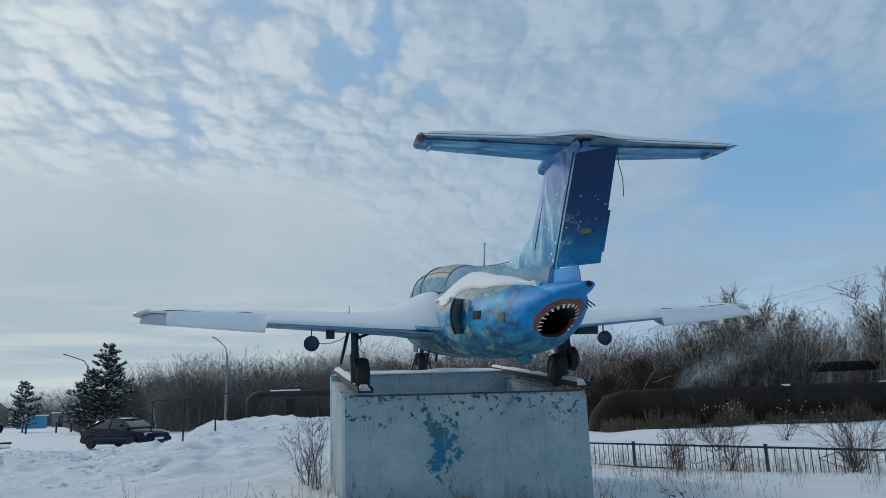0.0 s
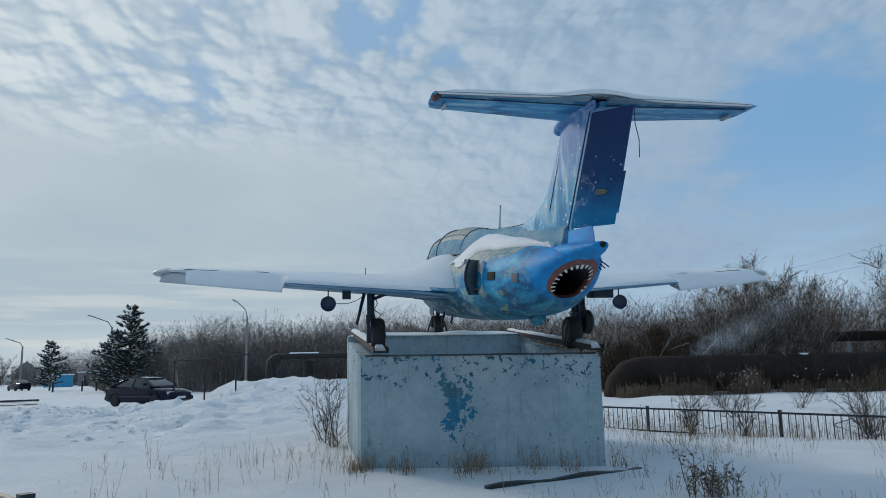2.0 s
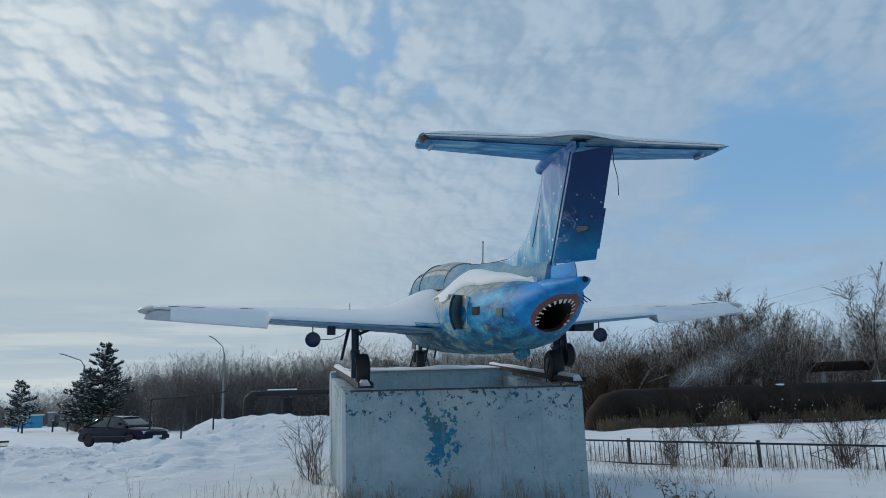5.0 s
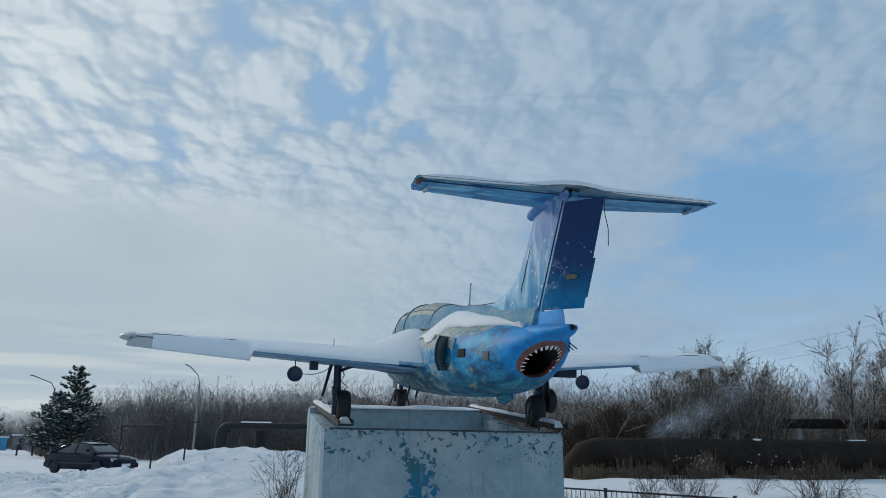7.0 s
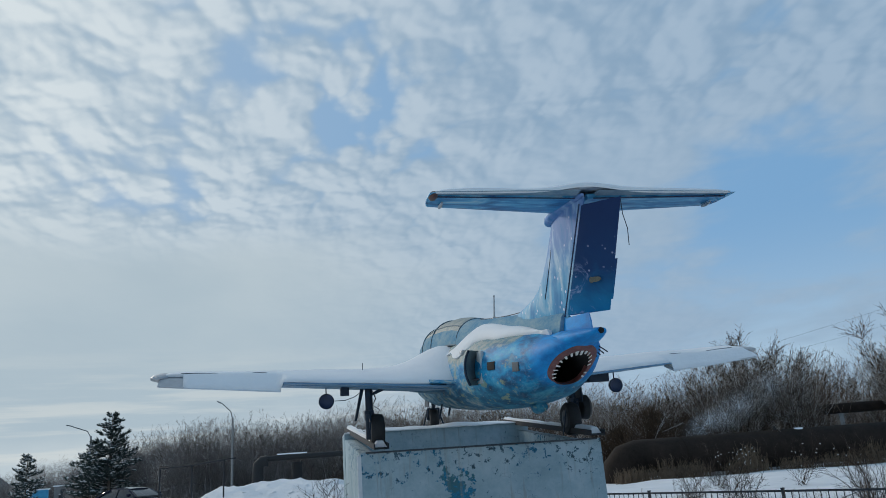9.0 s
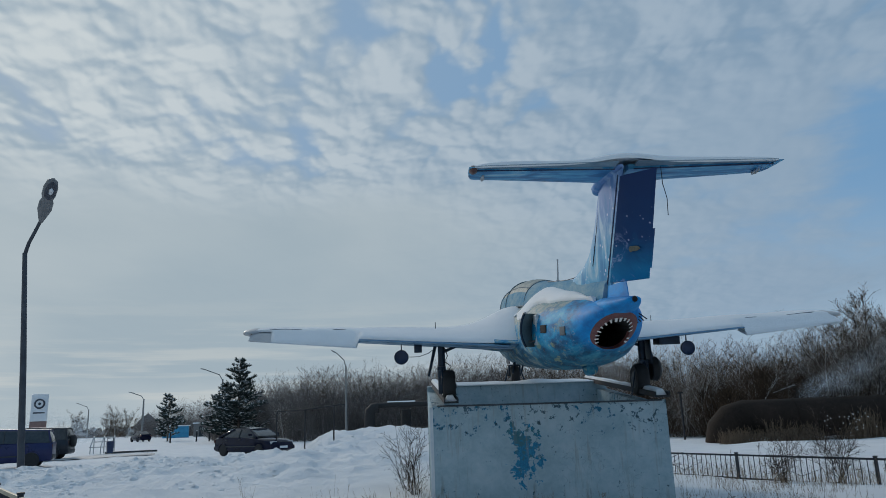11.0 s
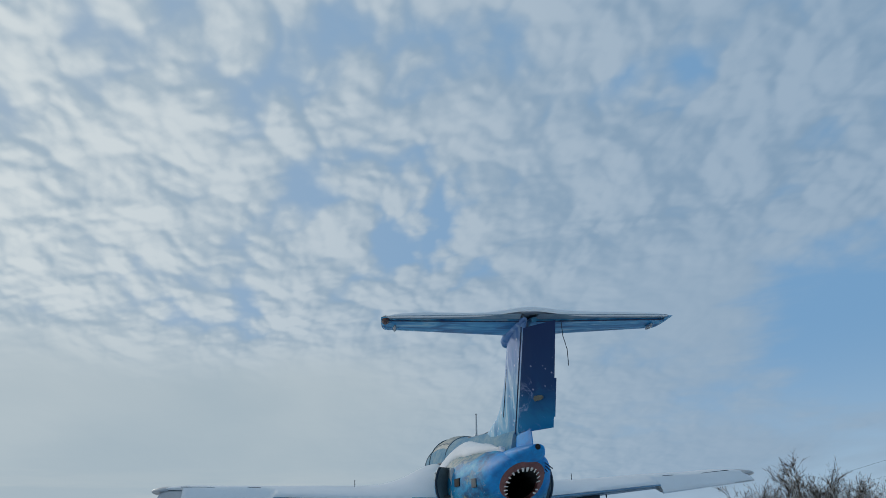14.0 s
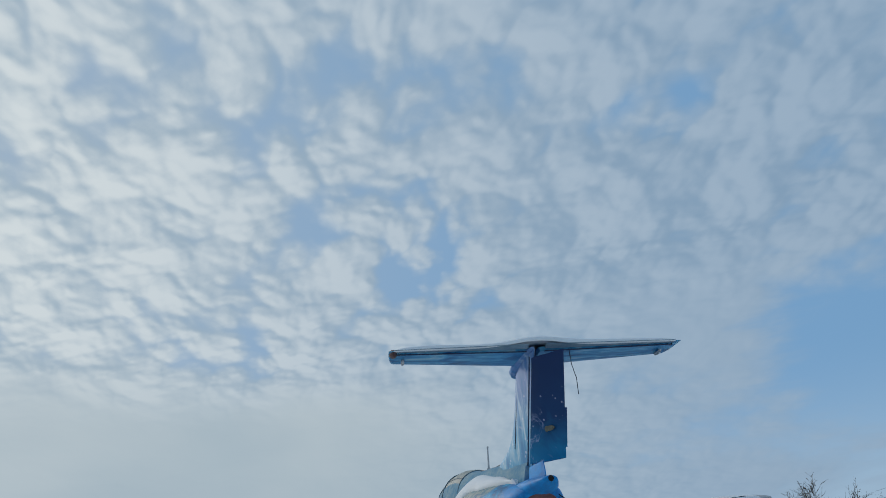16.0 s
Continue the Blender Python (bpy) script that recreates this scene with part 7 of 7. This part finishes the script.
        part("door_pillar", Shape().tube([(-0.25, sgn * hw * 0.905, belt - 0.02), (-0.25, sgn * hw * (0.71 if not suv else 0.83), H - 0.07)], 0.02, 6), DARKPAINT, root)
        part("mirror", Shape().loft([[(0.72 + dx, sgn * (hw * 0.93 + dy), belt + 0.10 + dz) for dy, dz in ((0, -0.05), (0.17, -0.06), (0.18, 0.06), (0, 0.05))] for dx in (0, 0.09)]), paint, root, bevel=0.015)
        for dx in (0.0, -1.05):
            part("door_handle", Shape().box((dx - 0.1, sgn * (hw + 0.005), belt - 0.14), (0.2, 0.03, 0.035)), DARKPAINT, body)
        part("side_trim", Shape().box((0.0, sgn * (hw + 0.003), gc + 0.28), (L * 0.52, 0.025, 0.06)), DARKPAINT, body)
        part("headlight", Shape().box((f - (0.13 if not suv else 0.05), sgn * hw * 0.62, hood - 0.24), (0.14, 0.38, 0.13)), LAMPG, root, bevel=0.02)
        part("tail_lamp", Shape().box((b + 0.05, sgn * hw * 0.78, belt - 0.20), (0.10, 0.26, 0.16)), RED, root, bevel=0.02)
        for dx in (f - 0.85, b + 0.85):
            rr = 0.30 if not suv else 0.36
            c = (dx, sgn * (hw - 0.07), rr)
            prof = [(-0.10, rr * 0.62), (-0.10, rr * 0.9), (-0.06, rr), (0.06, rr), (0.10, rr * 0.9), (0.10, rr * 0.62)]
            wh = part("wheel", Shape().lathe(prof, c, "y", 24), RUBBER, root)
            part("rim", Shape().lathe([(-0.09, rr * 0.15), (-0.10, rr * 0.64), (0.10, rr * 0.64), (0.09, rr * 0.15)], c, "y", 20), WING_BARE, wh)
            arch = Shape().tube([(dx + (rr + 0.07) * math.cos(t), sgn * (hw - 0.005), rr + (rr + 0.07) * math.sin(t)) for t in (math.pi * k / 12 for k in range(13))], 0.016, 6)
            part("wheel_arch", arch, paint, body)
    part("bumper", Shape().box((f - 0.04, 0, gc + 0.20), (0.16, W * 0.86, 0.20)), DARKPAINT if suv else paint, root, bevel=0.04)
    part("bumper", Shape().box((b + 0.04, 0, gc + 0.20), (0.16, W * 0.88, 0.20)), DARKPAINT if suv else paint, root, bevel=0.04)
    part("grille", Shape().box((f - 0.06, 0, hood - 0.25), (0.10, W * 0.36, 0.10)), DARKPAINT, root, bevel=0.01)
    part("number_plate", Shape().box((f + 0.045, 0, gc + 0.22), (0.02, 0.50, 0.11)), SIGNW, root, "pale blank number plate")
    if spare:
        part("spare_wheel", Shape().lathe([(-0.12, 0.10), (-0.12, 0.31), (-0.04, 0.36), (0.10, 0.35), (0.12, 0.30)], (b - 0.12, 0.1, belt - 0.12), "x", 22), RUBBER, root, "covered spare wheel")
    return root


x, y = polar(-14.1, 40)
build_car(pose(x, y, 0.05, 0, 0, 14 - 50), 4.5, 1.74, 1.42, 0.88, CAR_DARK, "dark sedan parked behind the snow bank")
x, y = polar(-30.65, 40)
build_car(pose(x, y, 0.0, 0, 0, 30 + 172), 4.5, 1.82, 1.78, 1.05, CAR_BLUE, "dark blue off-road car parked by the lamp", True)
x, y = polar(-22.1, 112)
build_car(pose(x, y, 0.0, 0, 0, 20 + 110), 4.2, 1.7, 1.45, 0.92, CAR_DARK, "dark car standing by the snowy road")
x, y = polar(-28.95, 51)
build_car(pose(x, y, 0.0, 0, 0, 30 + 164), 4.6, 1.85, 1.90, 1.08, CAR_GREEN, "black off-road car with a spare wheel behind", True, True)

# ---- roadside clutter ----
V, F = [], []
for k in range(41):
    a = -50 + 29 * k / 40
    for d in (46.5 + 2.5 * ease(a, -34, -21), 48.5 + 2.5 * ease(a, -34, -21), 51.5 + 1.0 * ease(a, -34, -21), 53.5 - 0.5 * ease(a, -34, -21)):
        x, y = polar(a + 0.15 * noise.noise((d, a, 1.0)), d)
        V.append((x, y, ground_z(x, y) + 0.035))
    if k:
        for j in range(3):
            b = 4 * (k - 1) + j
            F.append((b, b + 1, b + 5, b + 4))
tagged(raw("road", V, F, ROADM, smooth=True), "grey packed snow of the side road", "road", kind="structure")
x, y = polar(-24.5, 57)
bench = thing("bench_frame", pose(x, y, 0.05, 0, 0, 8), "pale metal bench frame with rounded backs on the kerb", "bench")
for dx in (-0.68, 0.0, 0.68):
    part("side_hoop", Shape().tube([(dx, -0.35, 0), (dx, -0.35, 0.45), (dx, -0.25, 0.6), (dx + 0.05, 0.1, 1.1), (dx, 0.35, 1.2), (dx, 0.4, 0)], 0.035, 8), WING_BARE, bench)
for yy, z in ((-0.3, 0.45), (-0.1, 0.45), (0.1, 0.45), (0.22, 0.8), (0.3, 1.1)):
    part("slat", Shape().box((0, yy, z), (1.5, 0.10, 0.05)), WING_BARE, bench)
x2, y2 = polar(-24.0, 55.5)
bin_ = thing("litter_bin", pose(x2, y2, 0.05), "dark round litter bin beside the bench", "bin")
part("drum", Shape().lathe([(0.05, 0.17), (0.07, 0.20), (0.80, 0.25), (0.84, 0.22)], (0, 0, 0), "z", 18), NAVY, bin_)
part("handle", Shape().tube([(-0.23, 0, 0.80), (-0.18, 0, 1.05), (0.18, 0, 1.05), (0.23, 0, 0.80)], 0.02, 8), STEEL, bin_)
slab = thing("kerb_slab", pose(*polar(-22.6, 57), 0.04, 0, 0, 20), "dark kerb slab bare of snow", "kerb")
part("slab", Shape().box((0, 0, 0.05), (3.4, 0.35, 0.12)), DARKPAINT, slab, bevel=0.02)

x, y = polar(-19.75, 145)
kiosk = thing("kiosk", pose(x, y, 0, 0, 0, 16), "small blue kiosk with a snowy roof beside the road", "kiosk")
part("wall", Shape().box((0, 0, 1.0), (4.4, 3.0, 2.1)), KIOSK, kiosk, bevel=0.03)
part("window", Shape().box((-0.7, -1.51, 1.5), (0.75, 0.06, 0.65)), CARGLASS, kiosk)
part("door", Shape().box((1.3, -1.51, 1.05), (0.9, 0.06, 2.0)), KIOSK, kiosk)
part("roof", Shape().box((0, 0, 2.14), (4.8, 3.4, 0.2)), SNOW_ON, kiosk, bevel=0.06)
x, y = polar(-17.3, 152)
shed = thing("shed", pose(x, y, 0, 0, 0, 16), "low grey shed with a snowy roof", "shed")
part("wall", Shape().box((0, 0, 1.2), (6.5, 3.0, 2.5)), GREYW, shed, bevel=0.03)
part("door", Shape().box((-1.8, -1.52, 1.0), (0.9, 0.06, 2.0)), DARKPAINT, shed)
part("roof", Shape().box((0, 0, 2.55), (6.9, 3.5, 0.22)), SNOW_ON, shed, bevel=0.06)
x, y = polar(-21.7, 215)
hs = thing("house", pose(x, y, 0, 0, 0, 21), "low grey village house with a pitched snowy roof", "house")
part("wall", Shape().box((0, 0, 1.8), (4.6, 7, 3.7)), GREYW, hs)
part("roof", Shape().prism([(-2.9, 3.5), (2.9, 3.5), (0, 6.0)], -3.9, 3.9, "y"), GREYW, hs)
wn = part("window", Shape().box((0, -3.52, 1.9), (1.1, 0.08, 1.3)), SIGNW, hs)
part("pane", Shape().box((0, -3.58, 1.9), (0.9, 0.06, 1.1)), CARGLASS, wn)

# guard posts along the road
bol = None
for az, d in ((-20.1, 92), (-18.3, 93), (-17.4, 92), (-16.9, 88)):
    x, y = polar(az, d)
    if bol is None:
        bol = thing("guard_post", pose(x, y, 0), "short dark wooden guard post in the snow", "post", "guard posts by the road")
        part("stump", Shape().tube([(0, 0, -0.2), (0.02, 0, 1.25)], [0.10, 0.09], 8), STEEL, bol)
        part("cap", Shape().tube([(0.02, 0, 1.24), (0.02, 0, 1.30)], 0.10, 8), SNOW_ON, bol)
    else:
        copy_thing(bol, pose(x, y, 0))

x, y = polar(-28.6, 66)
sign = thing("price_sign", pose(x, y, 0, 0, 0, 22), "tall white roadside sign with a dark ring emblem", "sign")
part("panel", Shape().box((0, 0, 3.55), (1.18, 0.22, 2.1)), SIGNW, sign, bevel=0.04)
part("lower_panel", Shape().box((0, 0, 1.85), (1.18, 0.20, 1.3)), SIGNB, sign, bevel=0.04)
part("foot", Shape().box((0, 0, 0.6), (0.9, 0.18, 1.3)), SIGNB, sign)
part("ring", Shape().tube([(0.33 * math.cos(t), -0.12, 3.85 + 0.33 * math.sin(t)) for t in (2 * math.pi * k / 24 for k in range(25))], 0.07, 6), SIGND, sign, "dark ring emblem")
part("dot", Shape().lathe([(-0.14, 0.10), (-0.10, 0.11)], (0, 0, 3.85), "y", 14), SIGND, sign)
part("text_bar", Shape().box((0, -0.115, 3.15), (0.8, 0.02, 0.10)), SIGND, sign)

# overhead line far to the right: two poles and two wires
line = thing("power_line", pose(0, 0, 0), "thin overhead wires between two tall poles beyond the trees", "power line")
ends = []
for az, d, h in ((13, 230, 14.5), (52, 105, 19.5)):
    x, y = polar(az, d)
    ends.append((x, y, h))
    p = part("pole", Shape().tube([(x, y, -0.3), (x, y, h + 0.5)], [0.18, 0.11], 10), CONC, line)
    part("crossarm", Shape().box((x, y, h), (0.2, 2.2, 0.14)), STEEL, p)
for dz in (0.0, -2.6):
    (xa, ya, za), (xb, yb, zb) = ends
    pts = [(xa + (xb - xa) * u, ya + (yb - ya) * u, za + (zb - za) * u + dz * (0.25 + 0.75 * u) - 1.6 * math.sin(math.pi * u)) for u in (i / 20 for i in range(21))]
    part("wire", Shape().tube(pts, 0.011, 4), STEEL, line)

# ---- dry plants in the snow ----


def build_weeds():
    rng = random.Random(21)

    def stalks(V, F, x, y, h, n, spread_r, lean=0.25, r=0.0028, heads=0.45):
        for k in range(n):
            a, q = rng.uniform(0, 6.28), spread_r * math.sqrt(rng.random())
            px, py = x + q * math.cos(a), y + q * math.sin(a)
            d = Vector((rng.uniform(-lean, lean), rng.uniform(-lean, lean), 1)).normalized()
            hh = h * rng.uniform(0.45, 1.1)
            pts, dirs = limb(V, F, Vector((px, py, ground_z(px, py) - 0.05)), d, hh, r, rng, 3, 3, 0.12, 0.5)
            if rng.random() < heads:
                for w in range(4):
                    j = rng.randint(1, 2)
                    limb(V, F, pts[j].lerp(pts[j + 1], rng.random()), spread(dirs[j], rng.uniform(0.3, 0.8), rng), hh * 0.18, r * 0.8, rng, 1, 3, 0.1, 0.6)
    V, F = [], []
    # round the foot of the plinth and over the field before it
    for i in range(150):
        s = rng.choice((-0.02, 0.0, 0.03, 0.13, 0.22, 0.42, 0.46, 0.49, 0.70, 0.83, 1.05)) + rng.gauss(0, 0.025)
        x, y = on_front(s, abs(rng.gauss(0.1, 0.5)) + 0.05)
        stalks(V, F, x, y, rng.uniform(0.15, 0.45), rng.randint(2, 6), 0.10, 0.35, 0.003, 0.8)
    for i in range(30):
        x, y = -2.2 - rng.random() ** 1.5 * 3.2, -0.6 + rng.uniform(-2.6, 2.4)
        stalks(V, F, x, y, rng.uniform(0.25, 0.7), rng.randint(2, 6), 0.22)
    for i in range(120):
        x, y = rng.uniform(-6.5, 7.5), rng.uniform(-6.5, 1.5)
        if -2.3 < x < 1.9 and y > -1.4:
            continue
        stalks(V, F, x, y, rng.uniform(0.10, 0.35), rng.randint(1, 3), 0.15)
    for i in range(330):
        u = rng.random()
        x, y = 2.0 + u * 7.8 + rng.uniform(-0.9, 0.9), 11.2 - u * 14 + rng.uniform(-0.9, 0.9)
        stalks(V, F, x, y, rng.uniform(0.2, 0.6), rng.randint(2, 7), 0.3)
    # tan tufts before the far fence and round the dry bush
    for i in range(120):
        stalks(V, F, rng.gauss(4.4, 1.3), rng.gauss(1.6, 1.7), rng.uniform(0.15, 0.45), rng.randint(3, 8), 0.18, 0.4, 0.002, 0.85)
    for i in range(34):
        stalks(V, F, rng.gauss(1.6, 1.0), rng.gauss(-4.2, 0.7), rng.uniform(0.10, 0.28), rng.randint(2, 6), 0.10, 0.4, 0.0018, 0.9)
    tagged(raw("dry_stalks", V, F, WEED), "dry brown weed stalks standing in the snow", "weeds", kind="stuff")
    V, F = [], []
    for i in range(900):
        x, y = 11.5 + 31 * rng.random() ** 1.4, rng.uniform(23.4, 24.4)
        wave = noise.noise((x * 0.55, 3.0, 1.0)) + 0.5 * noise.noise((x * 1.9, 8.0, 1.0))
        if wave < -0.15:
            continue
        tall = 0.55 + 1.3 * max(0.0, wave + 0.1)
        stalks(V, F, x, y, tall * rng.uniform(0.6, 1.15), 8, 0.4, 0.22, 0.009, 0.5)
    tagged(raw("dry_grass", V, F, STRAW), "dry yellow grass along the foot of the pipe", "grass", kind="stuff")

    def bush(x, y, h, w, n, seed, label, lie=0.0):
        V, F = [], []
        for k in range(n):
            d = spread(Vector((0, 0, 1)), rng.uniform(0.05, 0.5 - 0.2 * lie) * (1.7 if x > 2.5 else 1.0), rng)
            pts, dirs = limb(V, F, Vector((rng.uniform(-w, w) * 0.35, rng.uniform(-w, w) * 0.35, -0.05)), d, h * rng.uniform(0.6, 1.1), 0.008, rng, 4, 3, 0.2, 0.3)
            for m in range(9):
                j = rng.randint(0, 3)
                p2, e2 = limb(V, F, pts[j].lerp(pts[j + 1], rng.random()), spread(dirs[j], rng.uniform(0.4, 1.0), rng), h * rng.uniform(0.15, 0.35), 0.0045, rng, 2, 3, 0.25, 0.4)
                for q in range(3):
                    limb(V, F, p2[1].lerp(p2[2], rng.random()), spread(e2[1], rng.uniform(0.4, 1.0), rng), h * rng.uniform(0.06, 0.14), 0.003, rng, 1, 3, 0.2, 0.5)
            if lie:
                for q in range(16):
                    c = pts[2].lerp(pts[4], rng.random()) + Vector((rng.uniform(-0.05, 0.05), rng.uniform(-0.05, 0.05), rng.uniform(-0.04, 0.04)))
                    b, a2 = len(V), rng.uniform(0, 6.28)
                    e1, e2 = Vector((math.cos(a2), math.sin(a2), rng.uniform(-0.5, 0.5))) * 0.030, Vector((-math.sin(a2), math.cos(a2), rng.uniform(-0.8, 0.8))) * 0.012
                    V.extend([tuple(c - e1), tuple(c + e2), tuple(c + e1), tuple(c - e2)])
                    F.append((b, b + 1, b + 2, b + 3))
        ob = raw("bare_bush", V, F, DRYLEAF if lie else BUSH)
        ob.location = (x, y, ground_z(x, y))
        tagged(ob, label, "bush", "bare bushes")
    for x, y, h, w, n in ((-2.42, 2.5, 1.35, 0.25, 9), (-2.62, 3.2, 1.2, 0.3, 7), (1.86, -4.25, 0.44, 0.4, 8), (2.06, -4.3, 0.36, 0.35, 7), (1.66, -4.2, 0.55, 0.15, 3), (6.6, 3.0, 1.1, 0.4, 12), (5.6, 3.6, 0.9, 0.4, 12), (8.2, 1.2, 1.3, 0.5, 14), (9.2, 2.5, 1.5, 0.5, 14), (2.9, 4.2, 1.0, 0.4, 10), (3.2, 9.6, 1.5, 0.4, 8), (7.6, 7.8, 1.4, 0.5, 10), (9.8, 9.0, 1.6, 0.5, 10), (12.0, 14.0, 1.8, 0.6, 10), (14.0, 12.0, 1.8, 0.6, 10)):
        bush(x, y, h, w, n, 1, "bare brown bush in the snow beside the plinth" if x < 0 else "dry brown bush standing in the snow", 0.55 if y < -3 else 0.0)


build_weeds()
board = thing("fallen_plank", pose(0.8, -2.42, 0.002, 1.2, 0.4, 25.5), "dark weathered plank lying half sunk in snow", "plank")
part("plank", Shape().loft([[(-1.4 + 0.28 * k, -0.05 + 0.012 * math.sin(k * 1.7), -0.04), (-1.4 + 0.28 * k, 0.05 + 0.015 * math.sin(k * 2.3), -0.04), (-1.4 + 0.28 * k, 0.05, 0.022 + 0.022 * math.sin(k * 1.25)), (-1.4 + 0.28 * k, -0.05, 0.020 + 0.022 * math.sin(k * 1.25 + 0.3))] for k in range(11)]), DARKPAINT, board)
